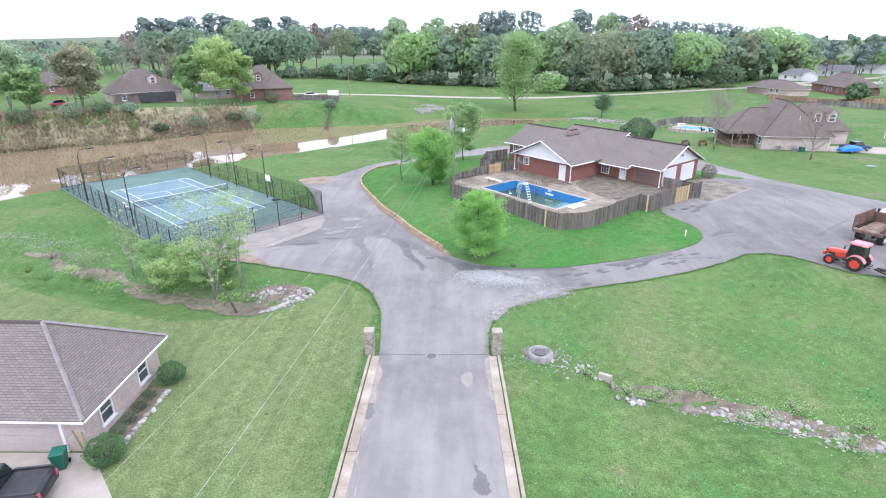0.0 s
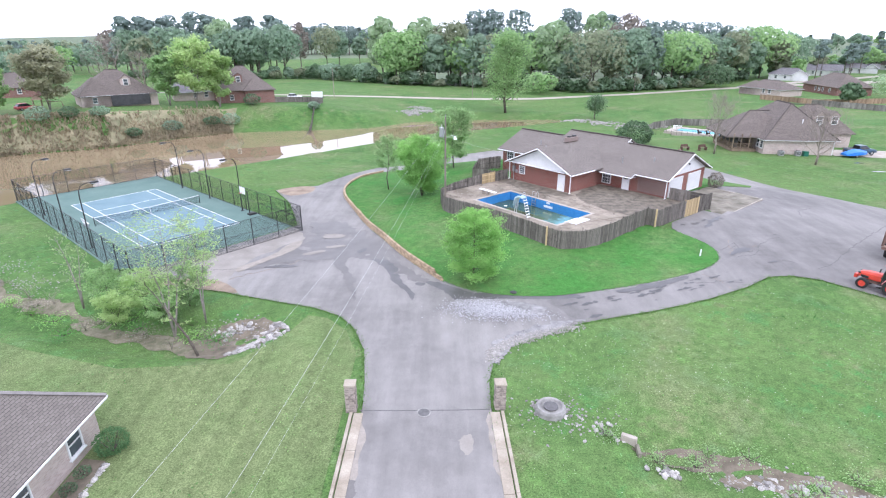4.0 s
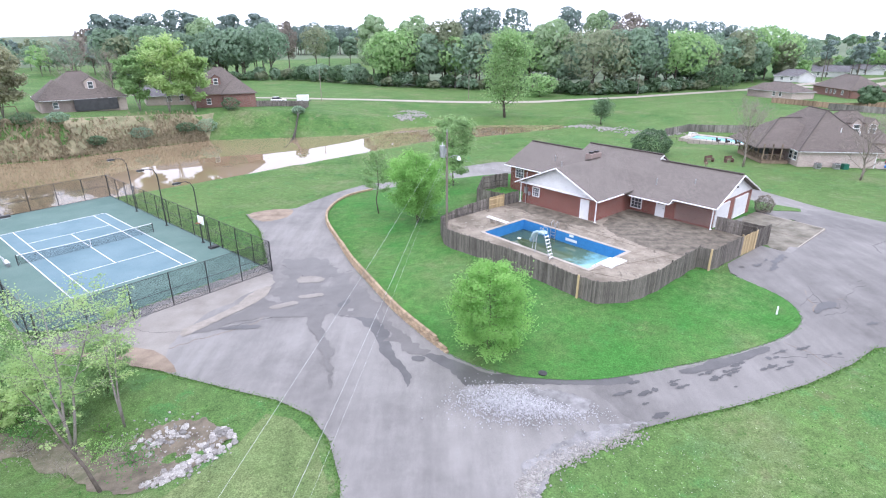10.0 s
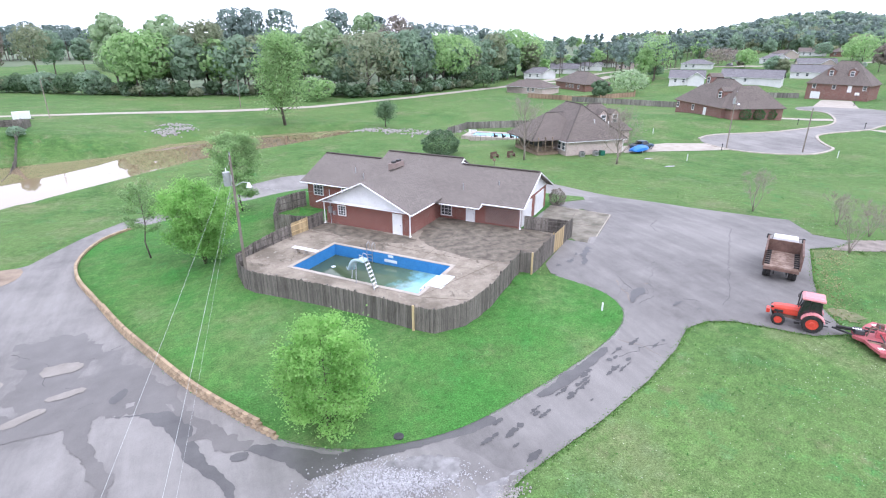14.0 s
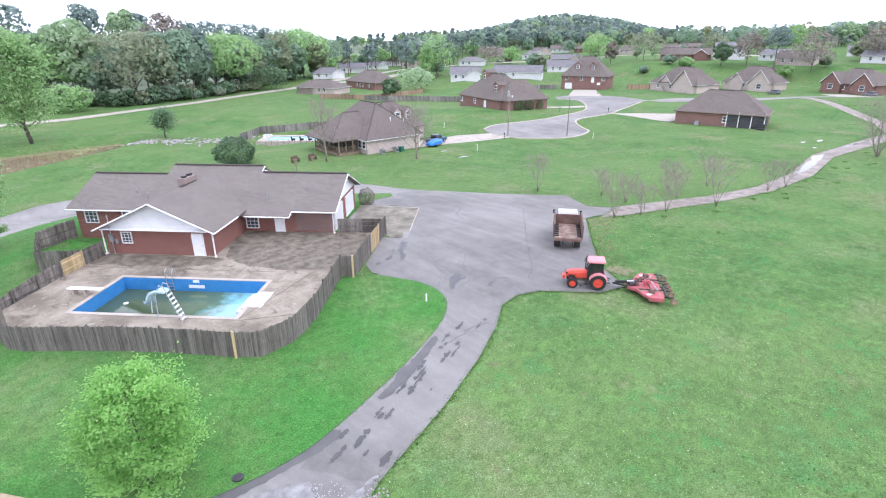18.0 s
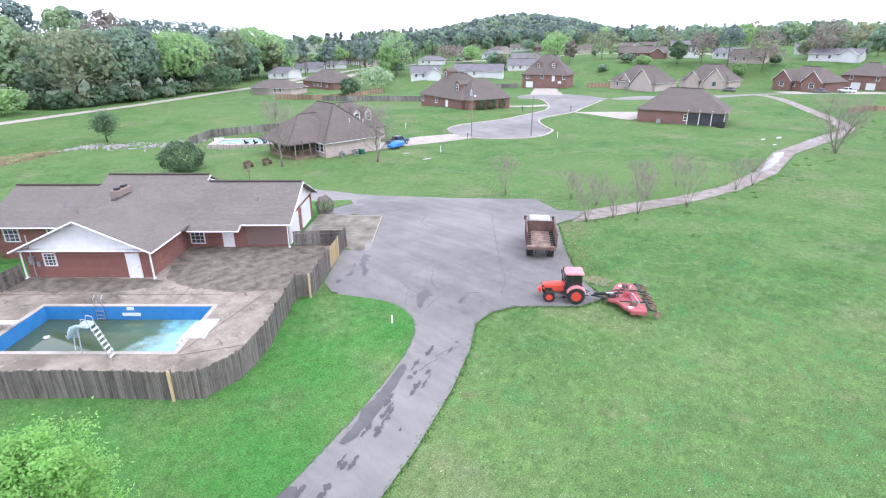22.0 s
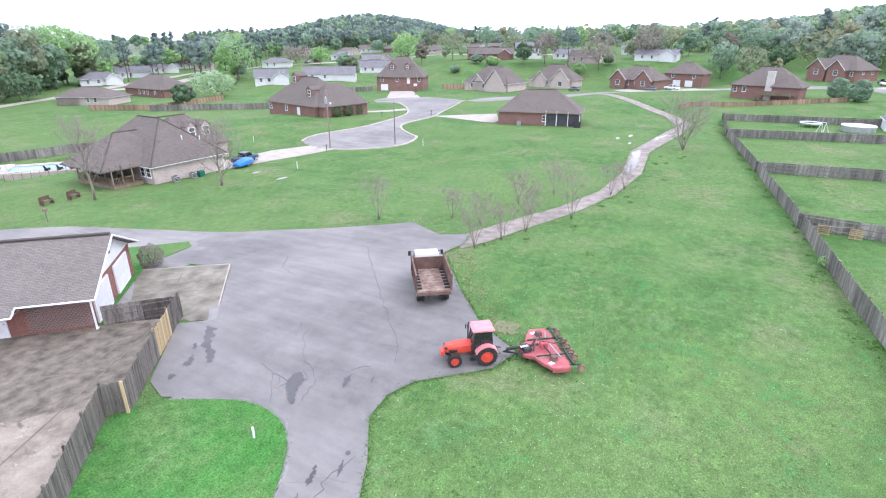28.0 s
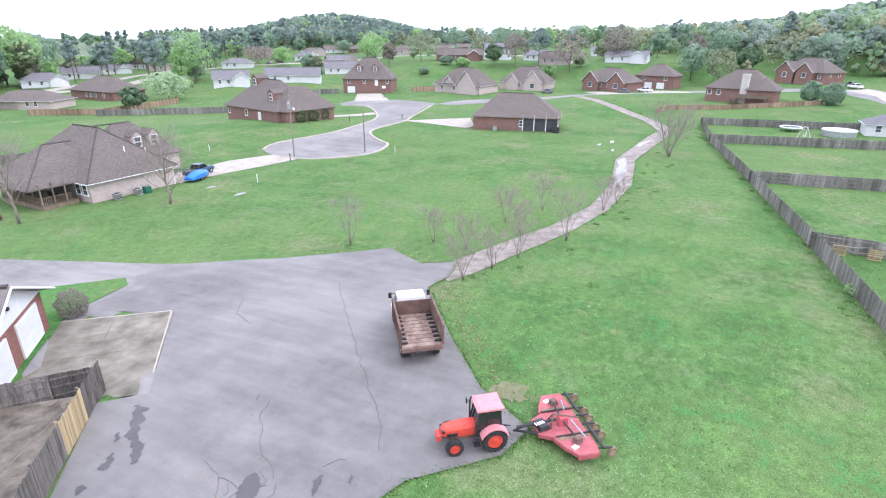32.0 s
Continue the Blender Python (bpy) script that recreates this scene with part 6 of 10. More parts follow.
# small damp blots scattered down the south drive and before the pool gate
rngb = random.Random(77)
BLOT = mottled("wet_blot_film", (0.062, 0.060, 0.058), (0.098, 0.095, 0.092), 0.5, 20, 0.4, 0.1, space=True)
for k, pts in enumerate(([(29.9, 61.8), (30.1, 61.3), (29.1, 60.4), (28.2, 59.5), (28.1, 59.1), (27.2, 58.3), (27.1, 58.6), (28.1, 59.7), (28.1, 60.3), (28.7, 60.5)], [(26.6, 59.6), (27.1, 59.8), (26.9, 59.5), (26.3, 59.1), (26.1, 59.5)], [(27.9, 60.7), (28.2, 60.7), (27.7, 60.3)], [(29.5, 50.3), (30.1, 50.2), (29.4, 50.0), (28.8, 49.9)], [(25.1, 59.4), (25.2, 59.0), (24.7, 59.0)],
                         [(28.4, 53.2), (28.9, 52.9), (28.3, 52.3), (27.3, 52.0), (26.4, 51.5), (26.5, 51.9), (27.3, 52.6), (27.6, 53.0)], [(30.6, 49.0), (30.4, 48.8), (30.1, 48.8)])):
    sheet("damp_blot", ragged(pts if sum(p[0] * q[1] - q[0] * p[1] for p, q in zip(pts, pts[1:] + pts[:1])) > 0 else pts[::-1], 90 + k, 0.4), 0.083, BLOT, 3.0, "small dark damp blot on the asphalt", "stain")
for k in range(26):
    u = rngb.random()
    x, y, dx, dy = 9.5 + 15 * u + rngb.gauss(0, 0.5), 43.4 + 4.2 * u + rngb.gauss(0, 0.8), 0.94, 0.33
    a, b = rngb.uniform(0.12, 0.8), rngb.uniform(0.06, 0.20)
    blot = [(x + a * math.cos(q) * dx - b * math.sin(q) * dy, y + a * math.cos(q) * dy + b * math.sin(q) * dx) for q in (0, 1.05, 2.1, 3.14, 4.2, 5.25)]
    sheet("damp_blot", ragged(blot, 97 + k, 0.5), 0.083, BLOT, 3.0, "small dark damp blot on the asphalt", "stain")
sheet("bare_patch", ragged([(39.0, 45.2), (38.7, 43.6), (39.4, 42.9), (40.6, 43.4), (40.4, 44.6)], 71, 0.3), 0.03, WORN_TURF, 1.0, "dry worn grass beside the parked tractor", "soil")

# ---- retaining wall of split-face blocks ----
def block_mesh():
    m = Mesh()
    o = [(-0.2, 0.12), (-0.2, -0.06), (-0.1, -0.13), (0.1, -0.13), (0.2, -0.06), (0.2, 0.12)]
    m.loft([[(x, y, 0) for x, y in o], [(x, y * 0.96, 0.15) for x, y in o]])
    return m.data("block", TAN_BLOCK)


def retaining_wall():
    t = thing("retaining_wall", (0, 0, 0), 0, "low curved retaining wall of tan split-face concrete blocks", "wall", "", "structure")
    me, line = block_mesh(), [Vector((*p, 0)) for p in WALL_LINE]
    rest, count = Mesh(), 0
    pts, s = [], 0.0
    for a, b in zip(line, line[1:]):
        n = (b - a).length
        while s < n:
            pts.append((a + (b - a) * (s / n), math.atan2((b - a).y, (b - a).x)))
            s += 0.41
        s -= n
    total = len(pts)
    for i, (p, a) in enumerate(pts):
        u = i / total
        courses = 2 if u < 0.02 else 4 if u < 0.5 else 3 if u < 0.75 else 2
        z = ground_z(p.x, p.y) + 0.04
        for c in range(courses):
            off = Vector((-math.sin(a), math.cos(a), 0)) * (-0.03 * c)
            q = p + off + Vector((math.cos(a), math.sin(a), 0)) * (0.2 * (c % 2))
            mm = Matrix.Translation((q.x, q.y, z + 0.152 * c)) @ Euler((0, 0, a + math.pi)).to_matrix().to_4x4()
            if count < 290 and u < 0.62:
                share("block", me, t, mm)
                count += 1
            else:
                o = len(rest.v)
                rest.v.extend(tuple(mm @ v.co) for v in me.vertices)
                rest.f.extend(tuple(o + k for k in f.vertices) for f in me.polygons)
                rest.uv.extend([None] * len(me.polygons))
    tagged(part("block_run", rest, TAN_BLOCK, t), "", "", "", "stuff")


retaining_wall()

# ---- board fences ----
def plank_mesh(name, mat):
    """One dog-eared fence board, 1 m wide and 1 m high, to be scaled."""
    m = Mesh()
    o = [(-0.5, 0), (0.5, 0), (0.5, 0.975), (0.3, 1.0), (-0.3, 1.0), (-0.5, 0.975)]
    m.loft([[(x, -0.01, z) for x, z in o], [(x, 0.01, z) for x, z in o]])
    return m.data(name, mat)


OLD_BOARD, NEW_BOARD = plank_mesh("board", OLD_BOARDS), plank_mesh("board", NEW_BOARDS)


def board_fence(name, line, height, label, post_every=2.4, mat=OLD_BOARDS, gap=0.006, board=0.14, seed=0, inside=1, gates=(), world_line=True, top_wobble=0.03, category="fence", group="", singles=(0, 0)):
    """A board fence along a line: posts, rails, and one panel of boards for each bay. gates: bays of new wood."""
    rng = random.Random(seed)
    t = thing(name, (*line[0], 0), 0, label, category, group)
    o = Vector((*line[0], 0))
    bay = 0
    for (ax, ay), (bx, by) in zip(line, line[1:]):
        n = max(1, round(math.dist((ax, ay), (bx, by)) / post_every))
        for k in range(n):
            x0, y0 = ax + (bx - ax) * k / n, ay + (by - ay) * k / n
            x1, y1 = ax + (bx - ax) * (k + 1) / n, ay + (by - ay) * (k + 1) / n
            z0, z1 = ground_z(x0, y0), ground_z(x1, y1)
            L, ang = math.dist((x0, y0), (x1, y1)), math.atan2(y1 - y0, x1 - x0)
            c, s = math.cos(ang), math.sin(ang)
            use = NEW_BOARDS if bay in gates else mat
            p = Mesh()
            nb = max(1, int(L / board))
            alone = singles[0] <= bay < singles[1]
            for j in range(nb):
                u = (j + 0.5) / nb
                h = height + rng.uniform(-top_wobble, top_wobble)
                lean = rng.uniform(-0.012, 0.012)
                if alone:
                    me = NEW_BOARD if bay in gates else OLD_BOARD
                    share("board", me, t, Matrix.Translation((x0 + (x1 - x0) * u - o.x + lean * s, y0 + (y1 - y0) * u - o.y - lean * c, z0 + (z1 - z0) * u - 0.04)) @ Matrix.Rotation(ang, 4, "Z") @ Matrix.Diagonal((L / nb - gap, 1, h, 1)))
                    continue
                p.box(x0 + (x1 - x0) * u - o.x + lean * s, y0 + (y1 - y0) * u - o.y - lean * c, z0 + (z1 - z0) * u + h / 2 - 0.04, L / nb - gap, 0.02, h, ang)
            if not alone:
                tagged(part("panel", p, use, t), "yellow new pine boards" if bay in gates else "", "", "", "stuff")
            r = Mesh()
            for hz in (0.3, height * 0.52, height - 0.3):
                r.box((x0 + x1) / 2 - o.x - s * 0.035 * inside, (y0 + y1) / 2 - o.y + c * 0.035 * inside, (z0 + z1) / 2 + hz, L, 0.04, 0.09, ang)
            part("rail", r, use, t)
            part("post", Mesh().box(x0 - o.x - s * 0.1 * inside, y0 - o.y + c * 0.1 * inside, z0 + height / 2, 0.1, 0.1, height + 0.05, ang), use, t)
            bay += 1
    return t


POOL_FENCE = [club(*p) for p in ((-53.7, 56.6), (-54.4, 47.5), (-54.2, 45.2), (-51.5, 43.3), (-50.0, 42.9), (-35.4, 42.9), (-33.9, 43.1), (-32.4, 44.9), (-31.7, 48.0), (-31.6, 54.4), (-30.5, 54.5), (-29.7, 64.9))]
board_fence("pool_fence", POOL_FENCE, 1.95, "silver-grey weathered board fence round the pool patio", 2.4, seed=3, inside=1, gates=(1, 22), top_wobble=0.05, singles=(6, 23))
board_fence("pool_fence", [club(-29.7, 64.9), club(-34.4, 64.25)], 1.6, "dark weathered board fence between house and parking area", seed=4, inside=1)
board_fence("side_fence", [club(-54.2, 54.6), club(-58.4, 54.6), club(-62.4, 59.6), club(-61.4, 63.4)], 1.95, "grey weathered board fence beside the club house", seed=5, inside=-1)
FENCE_POST = Mesh().box(0, 0, 1.0, 0.13, 0.13, 2.1)
for k, (a, b) in enumerate(((-30.55, 54.35), (-35.4, 42.78))):
    x, y = club(a, b)
    ob = part("fence_post", FENCE_POST, NEW_BOARDS)
    ob.matrix_world = pose(x, y, ground_z(x, y) - 0.02, 0, 0, 40)
    tagged(ob, "yellow new pine post against the grey board fence", "fence post")

# ---- patio and pool ----
PATIO_Z = 3.06
def slab(name, outline, z0, z1, mat, label, category):
    pts = [club(a, b) for a, b in outline]
    return tagged(part(name, Mesh().prism(pts, z0, z1), mat), label, category, "", "structure")


PA = dict(mat=CONCRETE, label="stained grey concrete pool patio with dark mildew", category="patio")
slab("patio_west", [(-54.1, 46.0), (-51.2, 43.6), (-49.3, 43.25), (-49.3, 64.3), (-54.1, 64.3)], 1.9, PATIO_Z, **PA)
slab("patio_south", [(-49.3, 43.25), (-36.7, 43.25), (-36.7, 46.1), (-49.3, 46.1)], 1.9, PATIO_Z, **PA)
slab("patio_north", [(-49.3, 52.6), (-36.7, 52.6), (-36.7, 64.3), (-49.3, 64.3)], 1.9, PATIO_Z, **PA)
slab("patio_east", [(-36.7, 43.25), (-35.5, 43.25), (-34.2, 43.6), (-32.95, 45.3), (-32.3, 48.2), (-32.2, 55.0), (-30.95, 55.2), (-30.35, 64.3), (-36.7, 64.3)], 1.9, PATIO_Z, **PA)
# slab joints
m = Mesh()
for a0, b0, a1, b1 in ((-36.6, 46, -32.3, 47.4), (-36.6, 46.3, -31.0, 63.5), (-45.4, 52.7, -45.4, 57), (-40, 53, -40, 63), (-53.8, 54.2, -37, 54.2), (-36.6, 58.5, -30.4, 58.5)):
    x0, y0 = club(a0, b0)
    x1, y1 = club(a1, b1)
    m.box((x0 + x1) / 2, (y0 + y1) / 2, PATIO_Z + 0.012, math.dist((x0, y0), (x1, y1)), 0.07, 0.006, math.atan2(y1 - y0, x1 - x0))
def patio_stain(name, pts, seed, mat, lift, label):
    r = random.Random(seed)
    o = [club(a + r.gauss(0, 0.16), b + r.gauss(0, 0.16)) for a, b in smooth_line(pts, 8, True)]
    f = Mesh().face([(x, y, PATIO_Z + lift) for x, y in (o if sum(p[0] * q[1] - q[0] * p[1] for p, q in zip(o, o[1:] + o[:1])) > 0 else o[::-1])])
    tagged(part(name, f, mat), label, "stain", "", "structure")


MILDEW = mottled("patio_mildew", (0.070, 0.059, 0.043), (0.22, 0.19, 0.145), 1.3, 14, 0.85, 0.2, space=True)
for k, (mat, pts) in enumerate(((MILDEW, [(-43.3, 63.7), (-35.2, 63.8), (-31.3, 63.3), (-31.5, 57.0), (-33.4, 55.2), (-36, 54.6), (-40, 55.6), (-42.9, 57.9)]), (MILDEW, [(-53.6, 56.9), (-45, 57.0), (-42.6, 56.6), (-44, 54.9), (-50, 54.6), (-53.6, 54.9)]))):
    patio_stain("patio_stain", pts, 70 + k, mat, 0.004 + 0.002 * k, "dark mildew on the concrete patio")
tagged(part("patio_joints", m, DARK_SOIL), "dark dirt-filled joints in the patio", "patio joint", "", "structure")


def make_pool():
    t = thing("swimming_pool", (0, 0, PATIO_Z), math.degrees(AX), "half-full blue swimming pool with murky green water", "swimming pool", "", "structure")
    A0, A1, B0, B1 = -49.0, -37.0, 46.4, 52.3
    basin = Mesh()
    for cx, cy, sx, sy in (((A0 + A1) / 2, B0 - 0.15, A1 - A0 + 0.6, 0.3), ((A0 + A1) / 2, B1 + 0.15, A1 - A0 + 0.6, 0.3), (A0 - 0.15, (B0 + B1) / 2, 0.3, B1 - B0), (A1 + 0.15, (B0 + 48.1) / 2, 0.3, 48.1 - B0), (A1 + 0.15, (50.4 + B1) / 2, 0.3, B1 - 50.4)):
        basin.box(cx, cy, -1.26, sx, sy, 2.5)
    part("basin_wall", basin, POOL_BLUE, t, "bright blue vinyl liner")
    part("basin_floor", Mesh().box((A0 + A1) / 2, (B0 + B1) / 2, -2.4, A1 - A0, B1 - B0, 0.2), POOL_BLUE, t)
    w = part("pool_water", Mesh().box((A0 + A1) / 2, (B0 + B1) / 2, 0, A1 - A0 - 0.01, B1 - B0 - 0.01, 0.3), POOL_WATER, t, "murky green water with pale shallow end")
    me = w.data
    for v in me.vertices:
        v.co.x -= (A0 + A1) / 2
        v.co.y -= (B0 + B1) / 2
    w.matrix_basis = pose((A0 + A1) / 2, (B0 + B1) / 2, -1.2)
    cope = Mesh()
    for cx, cy, sx, sy in (((A0 + A1) / 2, B0 - 0.17, A1 - A0 + 0.64, 0.34), ((A0 + A1) / 2, B1 + 0.17, A1 - A0 + 0.64, 0.34), (A0 - 0.17, (B0 + B1) / 2, 0.34, B1 - B0), (A1 + 0.17, (B0 + 48.1) / 2, 0.34, 48.1 - B0), (A1 + 0.17, (50.4 + B1) / 2, 0.34, B1 - 50.4)):
        cope.box(cx, cy, 0.012, sx, sy, 0.05)
    part("coping", cope, PALE_CONCRETE, t, "pale concrete coping")
    st = Mesh()
    for k in range(3):
        st.box(A1 + 0.62 - 0.0 * k, 49.25, -0.02 - 0.0 * k, 1.2, 2.5, 0.06) if k == 0 else st.box(A1 + 0.2 - 0.35 * k, 49.25, -0.3 * k, 0.5, 2.3, 0.3)
    part("steps", st, POOL_STEP, t, "white moulded corner steps")
    sk = Mesh().box(-42.9, B1 - 0.03, -0.16, 0.5, 0.05, 0.22).box(-42.9, B1 - 0.03, -0.62, 1.3, 0.03, 0.26)
    part("skimmer", sk, POOL_STEP, t)
    part("pool_light", Mesh().tube([(-47.4, B0 + 3.4, -1.04), (-47.4, B0 + 3.4, -1.0)], 0.2, 12), POOL_STEP, t)
    return t


make_pool()


def make_slide():
    t = thing("pool_slide", (*club(-41.6, 46.0), PATIO_Z), math.degrees(AX), "pale blue curved fibreglass pool slide with white ladder", "pool slide")
    # chute: a trough that curves down to the water
    path = [(0.2, 0.1, 1.95), (-0.5, 0.25, 1.9), (-1.1, 0.55, 1.55), (-1.6, 0.95, 1.0), (-2.0, 1.35, 0.45), (-2.35, 1.75, 0.12), (-2.7, 2.05, 0.08)]
    rings = []
    for i, p in enumerate(path):
        p = Vector(p)
        d = (Vector(path[min(i + 1, len(path) - 1)]) - Vector(path[max(i - 1, 0)]))
        d.z = 0
        d.normalize()
        s = Vector((-d.y, d.x, 0)) * 0.27
        up = Vector((0, 0, 0.2))
        rings.append([p - s + up, p - s * 0.85, p + s * 0.85, p + s + up, p + s * 1.08 + up, p + s * 0.95 - up * 0.15, p - s * 0.95 - up * 0.15, p - s * 1.08 + up])
    part("chute", Mesh().loft(rings), SLIDE_BLUE, t, smooth=True)
    for sy in (-0.24, 0.24):
        part("ladder_rail", Mesh().tube([(1.35, sy - 0.25, 0), (0.35, sy + 0.1, 1.95), (0.2, sy + 0.12, 2.45), (-0.15, sy + 0.16, 2.5), (-0.3, sy + 0.2, 2.1)], 0.03, 6), GALV, t)
    for k in range(7):
        u = (k + 0.6) / 7.2
        part("rung", Mesh().box(1.35 - u, -0.25 + 0.35 * u, 1.95 * u, 0.14, 0.5, 0.045), WHITE_PAINT, t)
    for x, y, z in ((-0.9, 0.45, 1.55), (-1.75, 1.1, 0.75)):
        part("leg", Mesh().tube([(x, y, z), (x + 0.25, y - 0.5, 0.0 if y < 0.6 else 0.0)], 0.035, 6), GALV, t)


make_slide()
t = thing("pool_ladder", (*club(-45.1, 52.3), PATIO_Z), math.degrees(AX), "chrome pool ladder with two arched rails", "pool ladder")
for a in (-0.28, 0.28):
    part("rail", Mesh().tube([(a, 0.45, 0), (a, 0.42, 0.6), (a, 0.2, 0.8), (a, -0.06, 0.6), (a, -0.08, -1.2)], 0.028, 6), GALV, t)
for k in range(3):
    part("step", Mesh().box(0, -0.08, -0.35 - 0.3 * k, 0.52, 0.09, 0.03), GALV, t)
t = thing("diving_board", (*club(-49.4, 49.1), PATIO_Z), math.degrees(AX), "white diving board on a low stand", "diving board")
part("board", Mesh().box(-0.4, 0, 0.5, 2.7, 0.48, 0.06), WHITE_PAINT, t, bevel=0.015)
for a in (-1.3, -0.4):
    part("stand", Mesh().box(a, 0, 0.23, 0.18, 0.4, 0.46), PALE_CONCRETE, t)


# ---- club house ----
def club_house():
    t = thing("club_house", (0, 0, PATIO_Z), math.degrees(AX), "one-storey red brick club house with grey-brown shingle gables", "house")
    H = 2.45
    wall = Mesh()

    def run(pts, z0=-1.2, z1=H):
        for p, q in zip(pts, pts[1:]):
            wall_face(wall, *p, *q, z0, z1)

    run([(-61.2, 73.6), (-61.2, 63.7), (-53.6, 63.7), (-53.6, 57.3), (-43.8, 57.3), (-43.8, 64.1), (-38.8, 64.1)])
    run([(-38.8, 64.1), (-34.9, 64.1), (-34.9, 73.8), (-61.2, 73.6)])
    part("wall", wall, BRICK, t)
    # brick gable of the far wing
    wg = Mesh().face([(-61.2, 73.6, H), (-61.2, 63.7, H), (-61.2, 68.5, 4.5)], [(0, 0), (9.9, 0), (5, 2.3)])
    part("gable_wall", wg, BRICK, t)
    # white siding gables with lapped boards
    for name, pts in (("front", [(-53.6, 57.3), (-43.8, 57.3)]), ("side", [(-34.9, 64.1), (-34.9, 73.8)])):
        (x0, y0), (x1, y1) = pts
        g = Mesh()
        n = 12
        top = 4.72 - H
        nx, ny = (0, -1) if name == "front" else (1, 0)
        for k in range(n):
            u0, u1 = k / n, (k + 1) / n
            a0, a1 = u0 / 2, 1 - u0 / 2
            b0, b1 = u1 / 2, 1 - u1 / 2
            P = lambda u, z, o: (x0 + (x1 - x0) * u + nx * o, y0 + (y1 - y0) * u + ny * o, z)
            g.face([P(a0, H + top * u0, 0.035), P(a1, H + top * u0, 0.035), P(b1, H + top * u1, 0.012), P(b0, H + top * u1, 0.012)])
            g.face([P(a0, H + top * u0, 0.0), P(a1, H + top * u0, 0.0), P(a1, H + top * u0, 0.035), P(a0, H + top * u0, 0.035)])
        part("gable_siding", g, SIDING, t, "white lapped siding gable")
    rf = [Mesh() for _ in range(5)]
    RB, RZ = 69.0, 4.85
    # main roof, east part
    roof_face(rf[0], [(-38.7, 63.45, 2.35), (-34.3, 63.45, 2.35), (-34.3, RB, RZ), (-38.7, RB, RZ)])
    roof_face(rf[1], [(-43.6, 62.7, 2.012), (-38.7, 62.7, 2.012), (-38.7, RB, RZ), (-43.6, RB, RZ)])
    roof_face(rf[0], [(-34.3, 74.5, 2.35), (-43.6, 74.5, 2.35), (-43.6, RB, RZ), (-34.3, RB, RZ)])
    # middle part, with the higher ridge
    roof_face(rf[2], [(-53.6, 63.0, 2.148), (-43.6, 63.0, 2.148), (-43.6, 70.0, 5.30), (-53.6, 70.0, 5.30)])
    roof_face(rf[2], [(-43.6, 75.2, 2.35), (-53.6, 75.2, 2.35), (-53.6, 70.0, 5.30), (-43.6, 70.0, 5.30)])
    # far wing
    roof_face(rf[3], [(-61.8, 63.1, 2.192), (-53.6, 63.1, 2.192), (-53.6, 68.5, 4.625), (-61.8, 68.5, 4.625)])
    roof_face(rf[3], [(-53.6, 74.0, 2.35), (-61.8, 74.0, 2.35), (-61.8, 68.5, 4.625), (-53.6, 68.5, 4.625)])
    # front wing, its ridge across the main one
    roof_face(rf[4], [(-43.2, 56.7, 2.38), (-43.2, 69.5, 2.38), (-48.7, 69.5, 4.92), (-48.7, 56.7, 4.92)])
    roof_face(rf[4], [(-54.3, 69.5, 2.38), (-54.3, 56.7, 2.38), (-48.7, 56.7, 4.92), (-48.7, 69.5, 4.92)])
    for r in rf:
        part("roof", r, SHINGLE, t)
    for x0, x1, y, z in ((-43.3, -34.3, RB, RZ), (-53.6, -43.6, 70.0, 5.30), (-61.8, -53.6, 68.5, 4.625)):
        part("ridge_vent", Mesh().box((x0 + x1) / 2, y, z + 0.05, x1 - x0 - 0.2, 0.34, 0.09), SHINGLE_B, t)
    part("ridge_vent", Mesh().box(-48.7, 63.4, 4.97, 0.3, 2.6, 0.07), SHINGLE_B, t)
    # fascia boards, barge boards and downpipes
    for a0, b0, z0, a1, b1, z1 in ((-38.7, 63.42, 2.26, -34.3, 63.42, 2.26), (-43.2, 62.67, 1.92, -38.7, 62.67, 1.92), (-38.72, 63.42, 2.26, -38.72, 62.67, 1.92), (-61.8, 63.07, 2.10, -54.3, 63.07, 2.10), (-43.17, 56.7, 2.29, -43.17, 61.5, 2.29), (-54.33, 56.7, 2.29, -54.33, 63.1, 2.29),
                                   (-43.2, 56.67, 2.29, -48.7, 56.67, 4.83), (-54.3, 56.67, 2.29, -48.7, 56.67, 4.83), (-34.27, 63.45, 2.26, -34.27, RB, RZ - 0.09), (-34.27, 74.5, 2.26, -34.27, RB, RZ - 0.09), (-43.57, 69.2, 4.86, -43.57, 70.0, 5.2), (-43.37, 73.6, 3.3, -43.37, 69.4, 4.96)):
        part("fascia", Mesh().tube([(a0, b0, z0), (a1, b1, z1)], 0.075, 4), WHITE_PAINT, t)
    part("soffit", Mesh().box(-48.7, 56.97, H - 0.02, 9.9, 0.62, 0.03), WHITE_PAINT, t)
    part("soffit", Mesh().box(-41.2, 63.4, 1.86, 4.8, 1.3, 0.03), WHITE_PAINT, t)
    for a, b in ((-43.6, 57.15), (-34.75, 64.0), (-53.75, 57.15)):
        part("downpipe", Mesh().box(a, b, 1.1, 0.1, 0.08, 2.3).box(a + 0.08, b - 0.1, 0.03, 0.12, 0.3, 0.08), WHITE_PAINT, t)

